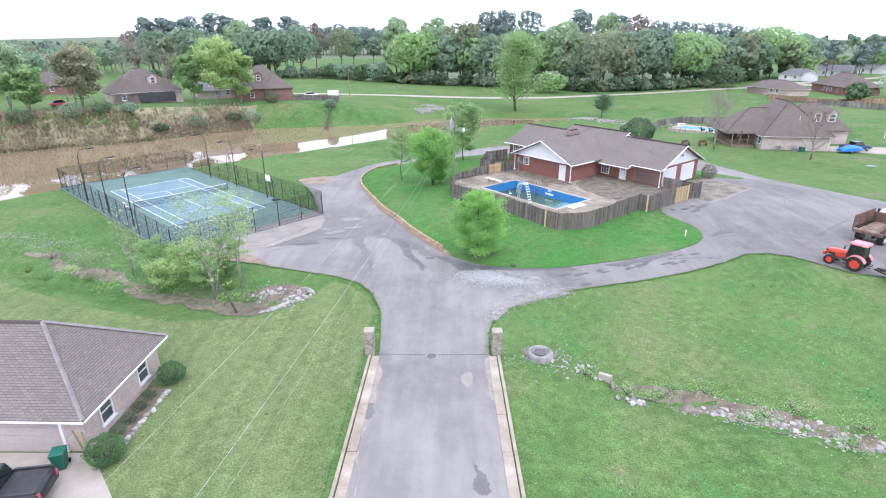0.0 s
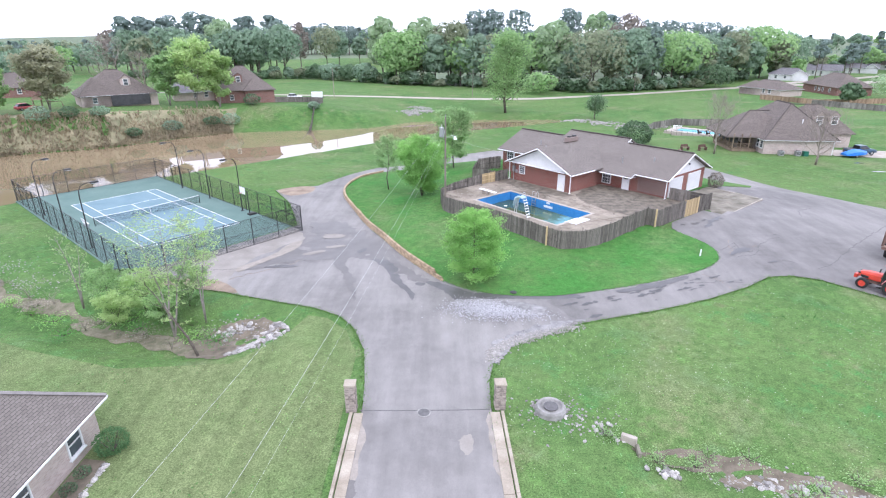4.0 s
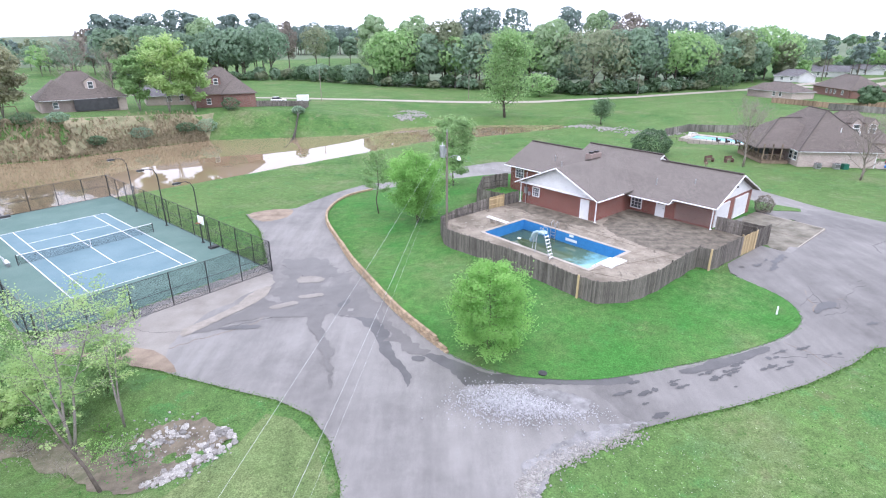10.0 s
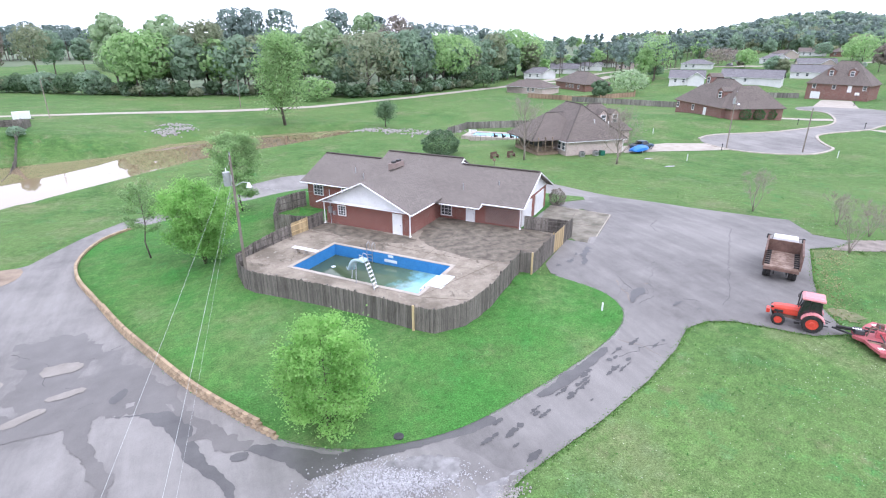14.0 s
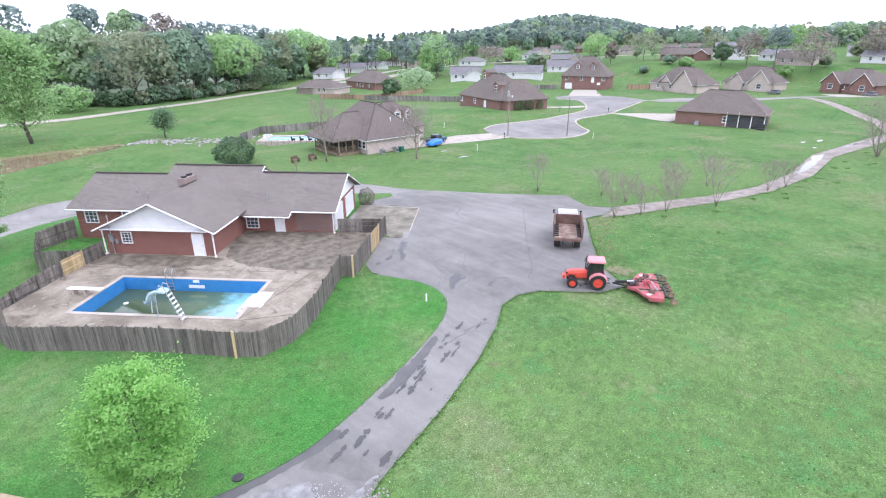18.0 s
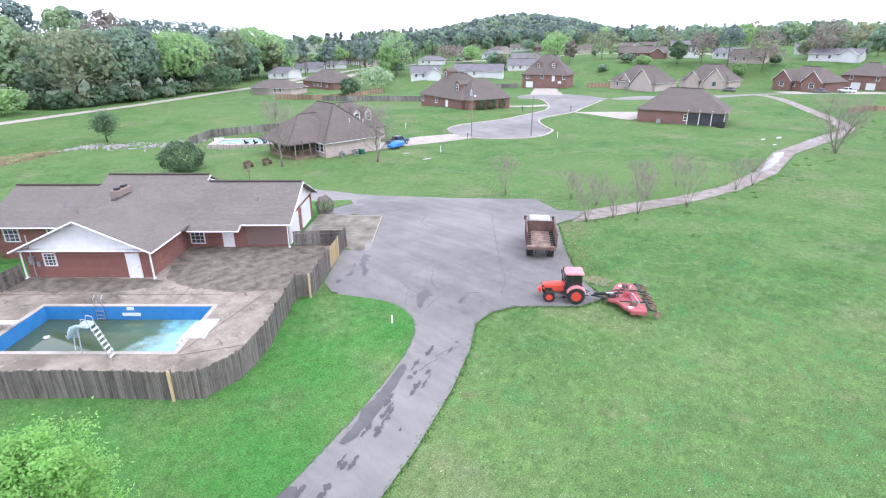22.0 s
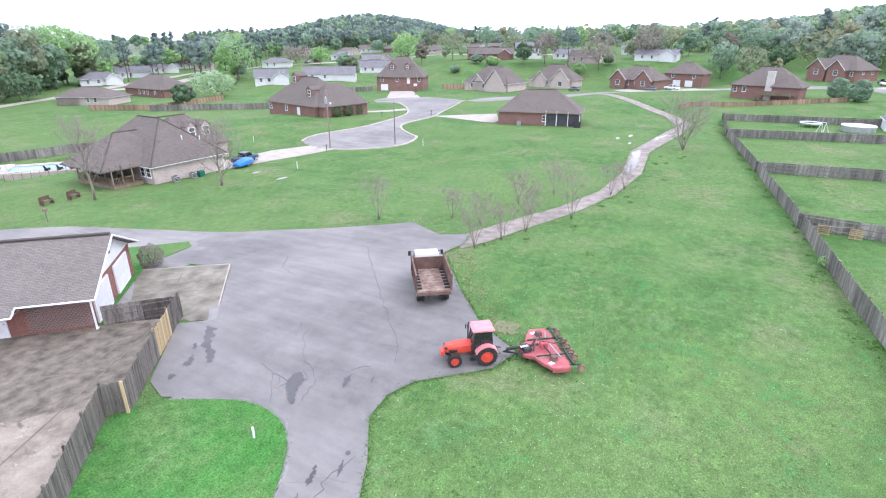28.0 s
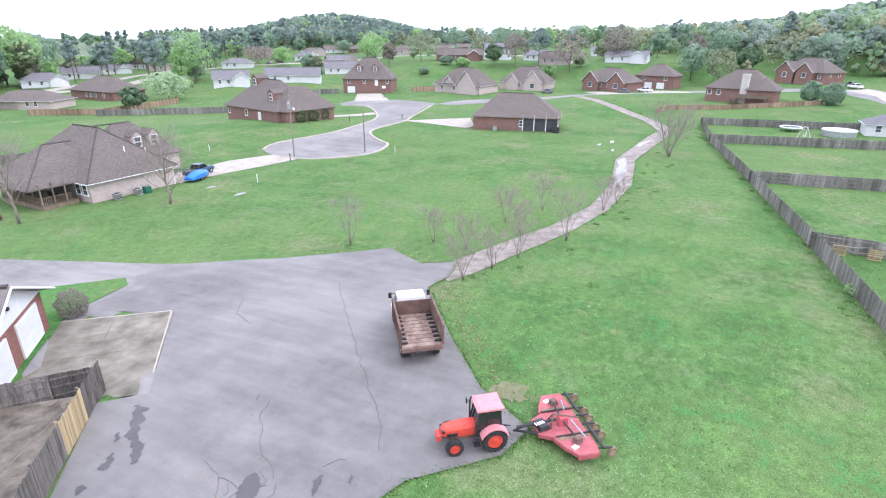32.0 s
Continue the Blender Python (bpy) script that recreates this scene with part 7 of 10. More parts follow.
    def place(kind, x, y, z, rz, w, h, label=""):
        fr = Mesh()
        for s in (-1, 1):
            fr.box(s * (w / 2 - 0.04), -0.04, 0, 0.09, 0.11, h)
            fr.box(0, -0.04, s * (h / 2 - 0.04), w - 0.17, 0.11, 0.09)
        if kind == "door":
            ob = part("door", Mesh().box(0, -0.02, 0, w - 0.1, 0.06, h - 0.1).box(0, -0.055, h * 0.24, w - 0.4, 0.012, h * 0.3).box(0, -0.055, -h * 0.2, w - 0.4, 0.012, h * 0.38), WHITE_PAINT, t, label)
            part("door_frame", fr, WHITE_PAINT, ob)
            part("handle", Mesh().tube([(w * 0.34, -0.04, -0.06), (w * 0.34, -0.12, -0.06)], 0.03, 6), BLACK_METAL, ob)
            if label:
                for i in range(6):
                    part("pane", Mesh().box(-0.22 + 0.22 * (i % 3), -0.066, h * 0.2 + 0.24 * (i // 3), 0.18, 0.02, 0.2), DARK_GLASS, ob)
        elif kind == "garage_door":
            g = Mesh()
            for k in range(4):
                g.box(0, -0.03 - 0.008 * (k % 2), -h / 2 + h * (k + 0.5) / 4, w - 0.1, 0.06, h / 4 - 0.02)
            ob = part("garage_door", g, SIDING, t, label)
            part("door_frame", fr, WHITE_PAINT, ob)
        else:
            ob = part("window", fr, WHITE_PAINT, t, label)
            bars = Mesh().box(0, -0.05, 0, w - 0.17, 0.05, 0.04)
            for s in (-1, 1):
                bars.box(s * w / 6, -0.045, 0, 0.03, 0.04, h - 0.18)
                bars.box(0, -0.042, s * h / 4, w - 0.17, 0.035, 0.03)
            part("glazing_bar", bars, WHITE_PAINT, ob)
            part("pane", Mesh().box(0, -0.012, 0, w - 0.17, 0.02, h - 0.17), GLASS, ob)
        ob.matrix_basis = pose(x, y, z, 0, 0, rz)

    place("door", -45.05, 57.28, 1.03, 0, 1.05, 2.1)
    place("door", -40.2, 64.08, 1.03, 0, 1.0, 2.1, "white door with six small panes")
    place("window", -51.6, 57.28, 1.55, 0, 1.0, 1.1, "white window with small panes")
    place("window", -43.0, 64.08, 1.05, 0, 1.3, 1.5, "white window with small panes")
    place("window", -59.6, 63.68, 1.35, 0, 1.4, 1.5)
    place("window", -55.6, 63.68, 1.35, 0, 1.4, 1.5)
    place("garage_door", -34.88, 66.4, 1.05, 90, 3.2, 2.25, "white sectional garage door")
    place("garage_door", -34.88, 71.0, 1.05, 90, 3.2, 2.25, "white sectional garage door")
    # pierced brick screen wall: rows of bricks with gaps
    pb = Mesh()
    for r in range(15):
        for k in range(16):
            pb.box(-38.5 + 0.23 * k + 0.11 * (r % 2), 64.06, 0.25 + 0.125 * r, 0.15, 0.09, 0.07)
    part("pierced_brickwork", pb, BRICK_B, t, "open lattice of red bricks")
    ch = Mesh().box(-49.0, 64.0, 4.75, 0.8, 2.0, 1.5)
    chim = part("chimney", ch, BRICK_B, t)
    part("chimney_cap", Mesh().box(-49.0, 63.5, 5.6, 0.34, 0.5, 0.2).box(-49, 64.5, 5.6, 0.34, 0.5, 0.2), BLACK_METAL, chim)
    for a, b, z in ((-41.3, 64.6, 3.5), (-55.5, 65.6, 3.6), (-53.9, 64.8, 3.2), (-38.0, 66.4, 3.75)):
        part("vent_pipe", Mesh().tube([(a, b, z - 0.3), (a, b, z + 0.35)], 0.06, 6), GALV, t)
    mb = part("meter_box", Mesh().box(-53.0, 57.2, 1.5, 0.42, 0.2, 0.7).box(-52.5, 57.2, 1.2, 0.3, 0.18, 0.4), GALV, t)
    part("conduit", Mesh().tube([(-53.0, 57.2, -0.1), (-53.0, 57.2, 3.6)], 0.045, 6), GALV, mb)
    part("gable_light", Mesh().box(-34.75, 69.0, 3.5, 0.14, 0.2, 0.2), BLACK_METAL, t)


club_house()
sheet("pad_floor", [club(-34.6, 64.4), club(-27.5, 63.9), club(-27.5, 73.9), club(-34.6, 74.6)], 0.03, STAINED, 1.5, "stained concrete pad before the garage doors", "pad", "structure", 0.2, 2.73)
strip_wall("trim_pad", [club(-34.4, 74.5), club(-27.5, 73.98)], 0.14, 2.45, 2.78, PALE_CONCRETE, None, "pale edge of the concrete pad", "structure", "edging", False)
for a0, b0, a1, b1 in ((-34.3, 69.2, -27.6, 69.0), (-31.0, 64.2, -31.1, 74.0)):
    strip_wall("pad_joint", [club(a0, b0), club((a0 + a1) / 2, (b0 + b1) / 2 + 0.04), club(a1, b1)], 0.05, 2.6, 2.766, DARK_SOIL, None, "dark joint in the concrete pad", "structure", "joint", False)
strip_wall("trim_pad", [club(-27.45, 63.9), club(-27.45, 73.9)], 0.12, 2.45, 2.78, PALE_CONCRETE, None, "pale edge of the concrete pad", "structure", "edging", False)
x, y = club(-33.9, 75.4)
shrub("clipped_shrub", x, y, 2.0, 1.0, 5, LEAF_RED, "dark reddish rounded shrub beside the garage", 2500, 0.07)
x, y = 23.5, 51.5
t = thing("marker_post", (x, y, ground_z(x, y) + 0.05), 0, "short white plastic marker post in the lawn", "marker post")
part("tube", Mesh().tube([(0, 0, 0), (0, 0, 0.62)], 0.06, 8), WHITE_PAINT, t)
part("cap", Mesh().tube([(0, 0, 0.62), (0, 0, 0.67)], [0.068, 0.05], 8), WHITE_PAINT, t)
t = thing("lawn_drain", (5.6, 45.9, ground_z(5.6, 45.9) + 0.08), 0, "small dark drain cover in the lawn", "drain cover")
part("lid", disc(Mesh(), 0, 0, 0, 0.28, 0.05, 14), BLACK_METAL, t)

# ---- tennis court fence, lamps, net ----
def chain_link():
    """Open wire mesh: thin dark wires with clear gaps."""
    n = Nodes("chain_link_mesh", 0.6, 0.3)
    n.t.nodes.remove(n.b)
    uv = n.add("UVMap").outputs[0]
    mp = n.add("Mapping")
    mp.inputs["Rotation"].default_value = (0, 0, radians(45))
    n.link(uv, mp.inputs["Vector"])
    br = n.add("TexBrick", Scale=1.0, Mortar_Size=0.0045, Mortar_Smooth=0.0, Bias=0.0, Brick_Width=0.055, Row_Height=0.055)
    br.offset = 0.0
    n.link(mp.outputs[0], br.inputs["Vector"])
    d, tr, mx = n.add("BsdfDiffuse"), n.add("BsdfTransparent"), n.add("MixShader")
    d.inputs[0].default_value = (0.03, 0.035, 0.034, 1)
    n.link(br.outputs["Fac"], mx.inputs[0])
    n.link(tr.outputs[0], mx.inputs[1]), n.link(d.outputs[0], mx.inputs[2])
    n.link(mx.outputs[0], n.t.nodes["Material Output"].inputs[0])
    return n.m


CHAIN = chain_link()


def court_fence():
    t = thing("court_fence", (0, 0, COURT_Z), 0, "black chain-link fence with pipe posts round the tennis court", "fence")
    c = [(-8.1, -3.4), (31.6, -3.4), (31.6, 15.2), (-8.1, 15.2)]
    for (u0, v0), (u1, v1) in zip(c, c[1:] + c[:1]):
        n = round(math.dist((u0, v0), (u1, v1)) / 3.1)
        P = lambda k, z: court(u0 + (u1 - u0) * k / n, v0 + (v1 - v0) * k / n, z)
        for k in range(n):
            part("post", Mesh().tube([P(k, -0.2), P(k, 3.05)], 0.045 if k else 0.06, 6), BLACK_METAL, t)
            w = math.dist(P(k, 0), P(k + 1, 0))
            part("mesh_panel", Mesh().face([P(k, 0.03), P(k + 1, 0.03), P(k + 1, 3.0), P(k, 3.0)], [(k * w, 0), (k * w + w, 0), (k * w + w, 3), (k * w, 3)]), CHAIN, t)
        for z in (0.06, 1.55, 3.03):
            part("rail", Mesh().tube([P(0, z), P(n, z)], 0.026, 5), BLACK_METAL, t)


court_fence()


def court_lamp(u, v, side):
    x, y, _ = court(u, v)
    t = thing("court_lamp", (x, y, COURT_Z), COURT_RZ, "black court floodlight on a tall pole with curved arm", "street lamp", "court lamps")
    s = side
    part("pole", Mesh().tube([(0, 0, -0.2), (0, 0, 5.6), (0, s * 0.05, 6.2), (0, s * 0.3, 6.7), (0, s * 0.7, 6.9), (0, s * 1.3, 6.92)], [0.075, 0.06, 0.05, 0.045, 0.04, 0.035], 8), BLACK_METAL, t)
    head = part("lamp_head", Mesh().box(0, s * 1.65, 6.9, 0.34, 0.8, 0.2, 0, 0.8), BLACK_METAL, t, bevel=0.03)
    part("lens", Mesh().box(0, s * 1.65, 6.79, 0.28, 0.7, 0.03), POOL_STEP, head)
    part("base_plate", Mesh().box(0, 0, 0.03, 0.3, 0.3, 0.06), BLACK_METAL, t)


for u in (4.3, 13.0, 21.5):
    court_lamp(u, -2.9, 1)
    court_lamp(u, 14.6, -1)


def tennis_net():
    t = thing("tennis_net", (0, 0, COURT_Z), 0, "dark tennis net with white band between two posts", "tennis net")
    n = Mesh()
    P = lambda v, z: court(11.885, v, z)
    for v in (-0.91, 11.88):
        part("net_post", Mesh().tube([P(v, 0), P(v, 1.1)], 0.05, 8), BLACK_METAL, t)
    n.face([P(-0.9, 0.04), P(11.87, 0.04), P(11.87, 1.04), P(5.5, 0.9), P(-0.9, 1.04)], [(0, 0), (12.8, 0), (12.8, 1), (6.4, 0.9), (0, 1)])
    part("net_mesh", n, CHAIN, t)
    part("band", Mesh().tube([P(-0.9, 1.04), P(5.485, 0.91), P(11.87, 1.04)], 0.035, 4), WHITE_PAINT, t, "white head band")
    part("strap", Mesh().tube([P(5.485, 0.02), P(5.485, 0.9)], 0.025, 4), WHITE_PAINT, t)


tennis_net()


def hoop(x, y, rz, z):
    t = thing("basketball_hoop", (x, y, z), rz, "basketball hoop with pale backboard on a black pole", "basketball hoop")
    part("pole", Mesh().tube([(0, 0, 0), (0, 0, 3.0), (0, -0.5, 3.3)], 0.06, 8), BLACK_METAL, t)
    part("backboard", Mesh().box(0, -0.6, 3.3, 1.2, 0.05, 0.85), WHITE_PAINT, t, bevel=0.01)
    part("ring", Mesh().tube([(0.23 * math.cos(k * 0.524), -0.88 + 0.23 * math.sin(k * 0.524), 3.05) for k in range(13)], 0.015, 5), ORANGE_PAINT, t)
    part("base", Mesh().box(0, 0.3, 0.1, 0.7, 1.0, 0.2, 0, 0.9), BLACK_METAL, t)


x, y, _ = court(2.0, -2.6)
hoop(x, y, COURT_RZ - 180, COURT_Z)
x, y, _ = court(12.6, 12.6)
t = thing("bench", (x, y, COURT_Z), COURT_RZ, "small white players' bench beside the net", "bench")
part("seat", Mesh().box(0, 0, 0.45, 1.3, 0.36, 0.05), WHITE_PAINT, t)
part("backrest", Mesh().box(0, 0.2, 0.8, 1.3, 0.05, 0.3), WHITE_PAINT, t)
for a in (-0.5, 0.5):
    part("leg", Mesh().box(a, 0, 0.21, 0.06, 0.32, 0.42), GALV, t)

# ---- utility poles and cables ----
def utility_pole(x, y, h, label, transformer=False, lamp=False, rz=0):
    t = thing("utility_pole", (x, y, ground_z(x, y)), rz, label, "utility pole")
    part("pole", Mesh().tube([(0, 0, -0.3), (0, 0, h)], [0.135, 0.09], 9), POLE_WOOD, t)
    part("insulator", Mesh().tube([(0, 0, h), (0, 0, h + 0.25)], 0.05, 6), GALV, t)
    if transformer:
        tr = part("transformer", Mesh().tube([(-0.42, -0.1, h - 2.25), (-0.42, -0.1, h - 1.2)], 0.27, 14), GALV, t, "pale grey transformer can")
        part("bushing", Mesh().tube([(-0.42, -0.1, h - 1.2), (-0.42, -0.1, h - 0.9)], 0.05, 6), WHITE_PAINT, tr)
        part("bracket", Mesh().box(-0.15, -0.05, h - 1.7, 0.3, 0.08, 0.5), GALV, t)
    if lamp:
        part("lamp_arm", Mesh().tube([(0, 0, h - 2.4), (0.7, 0, h - 2.1), (1.1, 0, h - 2.2)], 0.03, 6), GALV, t)
        part("lamp_head", Mesh().tube([(1.1, 0, h - 2.2), (1.1, 0, h - 2.55)], [0.1, 0.22], 10), POOL_STEP, t)
    return t


utility_pole(0.1, 67.2, 11.0, "weathered wooden utility pole with transformer and yard lamp", True, True)
top = Vector((0.1, 67.2, ground_z(0.1, 67.2) + 10.7))


def wire(name, a, b, sag, r=0.0055):
    pts = []
    for k in range(25):
        u = k / 24
        p = Vector(a).lerp(Vector(b), u)
        p.z -= sag * 4 * u * (1 - u)
        pts.append(tuple(p))
    return tagged(part(name, Mesh().tube(pts, r, 4), CABLE), "thin pale overhead service cable from the utility pole", "cable")


wire("cable", top, (-11.7, 0.0, 9.5), 0.9)
wire("cable", top - Vector((0, 0, 1.4)), (-9.6, 0.0, 8.0), 1.0, 0.006)
wire("cable", top - Vector((0, 0, 1.7)), (-9.1, 0.0, 7.4), 1.1, 0.003)
x, y = club(-53.0, 57.2)
wire("cable", top - Vector((0, 0, 1.8)), (x, y, PATIO_Z + 3.5), 0.3)

# ---- trees by the drive ----
dome = lambda u: 0.80 + 0.20 * u / 0.25 if u < 0.25 else math.sqrt(max(0.0, 1 - ((u - 0.25) / 0.77) ** 2)) + 0.05
round_top = lambda u: math.sin(math.pi * (0.16 + 0.76 * u)) ** 0.7
vase = lambda u: 0.35 + 0.65 * math.sin(math.pi * (0.1 + 0.72 * u))
sprig_tree("young_tree", 2.4, 48.3, 6.5, 2.5, 5, LEAF_YOUNG, "young bright green tree on the lawn by the drive", 44, 8, 5, 19, 0.075, 0.10, trunk_r=0.06, rise=0.34, shape=dome, loose=0.24)
sprig_tree("slim_tree", -8.0, 81.5, 7.8, 2.3, 6, LEAF_SPRING, "slim thinly leafed young tree on the loop lawn", 18, 6, 4, 12, 0.09, 0.36, trunk_r=0.07, rise=0.7, shape=round_top, loose=0.2)
sprig_tree("spreading_tree", -3.0, 76.0, 8.0, 3.9, 7, LEAF_YOUNG, "wide many-stemmed green tree beside the fence", 18, 7, 4, 20, 0.10, 0.15, stems=((0.0, 0.05, 1.0), (0.3, 0.1, 0.85), (-0.3, 0.05, 0.85), (0.05, -0.3, 0.8)), trunk_r=0.08, rise=0.6, shape=round_top, loose=0.22)
sprig_tree("slender_tree", 1.6, 90.5, 9.0, 3.3, 8, LEAF_SPRING, "light green tree behind the utility pole", 28, 7, 5, 18, 0.12, 0.22, trunk_r=0.09, rise=0.6, shape=round_top, loose=0.22)
sprig_tree("willow_tree", -20.0, 40.2, 9.3, 3.9, 9, LEAF_YELLOW, "airy multi-stemmed yellow-green tree in the ditch", 11, 5, 5, 6, 0.062, 0.42, PALE_BARK, ((0.05, 0.03, 1.0), (0.26, 0.1, 0.92), (-0.22, 0.12, 0.9)), 0.07, 0.8, vase, 0.15)
sprig_tree("willow_tree", -18.6, 42.4, 8.6, 2.4, 10, LEAF_YELLOW, "tall thin yellow-green tree by the court corner", 12, 5, 5, 6, 0.062, 0.42, PALE_BARK, ((0.0, 0.0, 1.0), (0.12, 0.05, 0.9)), 0.055, 0.9, vase, 0.15)
sprig_tree("leaning_tree", -17.2, 37.6, 5.4, 1.5, 11, LEAF_YELLOW, "thin leaning tree with few leaves in the ditch", 12, 4, 4, 5, 0.06, 0.4, BARK, ((-0.75, 0.35, 1.0),), 0.08, 0.7, vase, 0.08)
sprig_tree("sapling", -30.0, 45.4, 6.5, 1.7, 13, LEAF_YELLOW, "pale nearly bare sapling at the ditch edge", 16, 5, 5, 1, 0.05, 0.25, PALE_BARK, ((-0.16, 0.05, 1.0), (0.1, 0.1, 0.8)), 0.07, 0.9, vase)
for k, (x, y, h, r) in enumerate(((-27.6, 45.2, 3.9, 2.2), (-24.2, 44.2, 3.6, 2.5), (-21.2, 45.4, 3.8, 2.1), (-25.6, 42.4, 2.6, 1.9), (-22.0, 42.6, 2.6, 1.8))):
    sprig_tree("ditch_thicket", x, y, h, r, 14 + k, LEAF_YELLOW if k % 2 else LEAF_SPRING, "bushy yellow-green thicket growing in the ditch", 9, 5, 5, 11, 0.07, 0.1, BARK, ((0.0, 0.0, 1.0), (0.4, 0.1, 0.8), (-0.35, 0.2, 0.8)), 0.03, 0.8, round_top, 0.15, "thickets in the ditch")
for k, (x, y, h, r) in enumerate(((-33, 46.2, 1.3, 1.5), (-36, 47.4, 1.1, 1.4), (-19.5, 38.6, 1.3, 1.5), (-17.4, 39.6, 1.0, 1.2), (-27.5, 41.6, 1.2, 1.4))):
    sprig_tree("twiggy_brush", x, y, h, r, 24 + k, None, "tangle of brown leafless brush in the ditch", 7, 5, 5, 0, 0.05, 0.05, TWIGS, ((0.3, 0.1, 1.0), (-0.4, 0.2, 0.8), (0.1, -0.4, 0.9)), 0.02, 0.8, round_top, 0.05, "brush in the ditch")
rngd = random.Random(31)
for k in range(16):
    u = k / 16
    x, y = -17 - 26 * u + rngd.gauss(0, 0.8), 39.4 + 8.6 * u + rngd.gauss(0, 1.1)
    shrub("ditch_brush", x, y, rngd.uniform(0.35, 0.7), rngd.uniform(0.7, 1.3), 300 + k, (BLADE_DARK, LEAF_YOUNG, BLADE_MID, LEAF_RED)[k % 4], "low wild brush in the ditch", 420, 0.06, loose=1.0)
for i, (x, y, h, r) in enumerate(((10.5, 27.0, 0.6, 0.7), (12.3, 26.6, 0.6, 0.8), (13.2, 27.3, 0.5, 0.7), (17.6, 24.9, 0.4, 0.6), (15.2, 27.0, 0.5, 0.9), (19.6, 25.4, 0.5, 0.9), (22.4, 23.9, 0.5, 0.8), (20.8, 22.6, 0.4, 0.8), (16.4, 24.6, 0.4, 0.8), (24.2, 22.4, 0.5, 0.7), (8.6, 29.0, 0.4, 0.6))):
    shrub("weed_clump", x, y, h, r, 40 + i, LEAF_SPRING, "low weeds between the swale rocks", 300, 0.05, loose=1.0)

# ---- vehicles ----
def wheel(t, x, y, r, w, rim=GALV, z=None, name="wheel", lugs=0, tread=RUBBER):
    """A tyre with a rim, its axle across the vehicle."""
    z = r if z is None else z
    ty = Mesh()
    n = 22
    prof = [(-w / 2, r * 0.62), (-w / 2, r * 0.92), (-w * 0.36, r), (w * 0.36, r), (w / 2, r * 0.92), (w / 2, r * 0.62)]
    ty.loft([[(rr * math.cos(2 * math.pi * k / n), o, rr * math.sin(2 * math.pi * k / n)) for k in range(n)] for o, rr in prof], False)
    for k in range(lugs):
        a = 2 * math.pi * k / lugs
        for s in (-1, 1):
            aa = a + (0.5 * math.pi / lugs if s > 0 else 0)
            ty.tube([(r * 1.0 * math.cos(aa), s * 0.02, r * math.sin(aa)), (r * 0.99 * math.cos(aa + 0.22), s * w * 0.48, r * 0.99 * math.sin(aa + 0.22))], 0.03, 4)
    ob = part(name, ty, tread, t)
    ob.matrix_basis = pose(x, y, z)
    s = 1 if y > 0 else -1
    rm = Mesh()
    rm.tube([(0, -w * 0.4, 0), (0, w * 0.4, 0)], r * 0.62, 18)
    rm.tube([(0, s * w * 0.4, 0), (0, s * w * 0.46, 0)], [r * 0.3, r * 0.22], 10)
    part("rim", rm, rim, ob)
    return ob


def body_rings(stations, half, drop=0.86):
    """Cross sections of a car body: (x, low, high, width factor)."""
    out = []
    for x, lo, hi, k in stations:
        w = half * k
        out.append([(x, -w * 0.92, lo), (x, -w, lo + (hi - lo) * 0.35), (x, -w * 0.97, lo + (hi - lo) * 0.8), (x, -w * drop, hi), (x, w * drop, hi), (x, w * 0.97, lo + (hi - lo) * 0.8), (x, w, lo + (hi - lo) * 0.35), (x, w * 0.92, lo)])
    return out


def pickup(x, y, rz, paint, label, z=None, scale=1.0):
    t = thing("pickup_truck", (x, y, ground_z(x, y) + 0.04 if z is None else z), rz, label, "truck")
    part("body", Mesh().loft(body_rings([(-2.75, 0.5, 1.05, 0.93), (-2.6, 0.45, 1.12, 0.97), (-0.9, 0.42, 1.12, 1.0), (1.0, 0.42, 1.12, 1.0), (1.9, 0.42, 1.1, 0.98), (2.6, 0.45, 1.0, 0.92), (2.8, 0.5, 0.9, 0.84)], 0.98)), paint, t, smooth=True)
    part("cab", Mesh().loft([[(-0.95, -0.86, 1.1), (-0.95, 0.86, 1.1), (1.35, 0.86, 1.1), (1.35, -0.86, 1.1)][::-1], [(-0.8, -0.7, 1.78), (-0.8, 0.7, 1.78), (0.55, 0.7, 1.8), (0.55, -0.7, 1.8)][::-1]]), paint, t, bevel=0.06)
    gl = Mesh()
    gl.face([(1.31, -0.74, 1.17), (1.31, 0.74, 1.17), (0.64, 0.64, 1.74), (0.64, -0.64, 1.74)])
    gl.face([(-0.97, 0.74, 1.17), (-0.97, -0.74, 1.17), (-0.84, -0.62, 1.7), (-0.84, 0.62, 1.7)])
    for s in (-1, 1):
        gl.face([(-0.8, s * 0.865, 1.17), (1.1, s * 0.865, 1.17), (0.5, s * 0.745, 1.68), (-0.72, s * 0.745, 1.68)][::s])
    part("window", gl, DARK_GLASS, t)
    part("bed", Mesh().box(-1.8, 0, 1.09, 1.6, 1.6, 0.08), BLACK_METAL, t)
    for s in (-1, 1):
        part("bed_rail", Mesh().box(-1.8, s * 0.86, 1.16, 1.75, 0.12, 0.1), paint, t)
        part("headlight", Mesh().box(2.74, s * 0.62, 0.82, 0.12, 0.3, 0.16), POOL_STEP, t)
        part("tail_light", Mesh().box(-2.74, s * 0.78, 0.88, 0.08, 0.16, 0.3), RED_PAINT, t)
        for wx in (-1.75, 1.75):
            wheel(t, wx, s * 0.84, 0.39, 0.26)
    part("bumper", Mesh().box(2.85, 0, 0.55, 0.14, 1.7, 0.2), GALV, t, bevel=0.03)
    return t


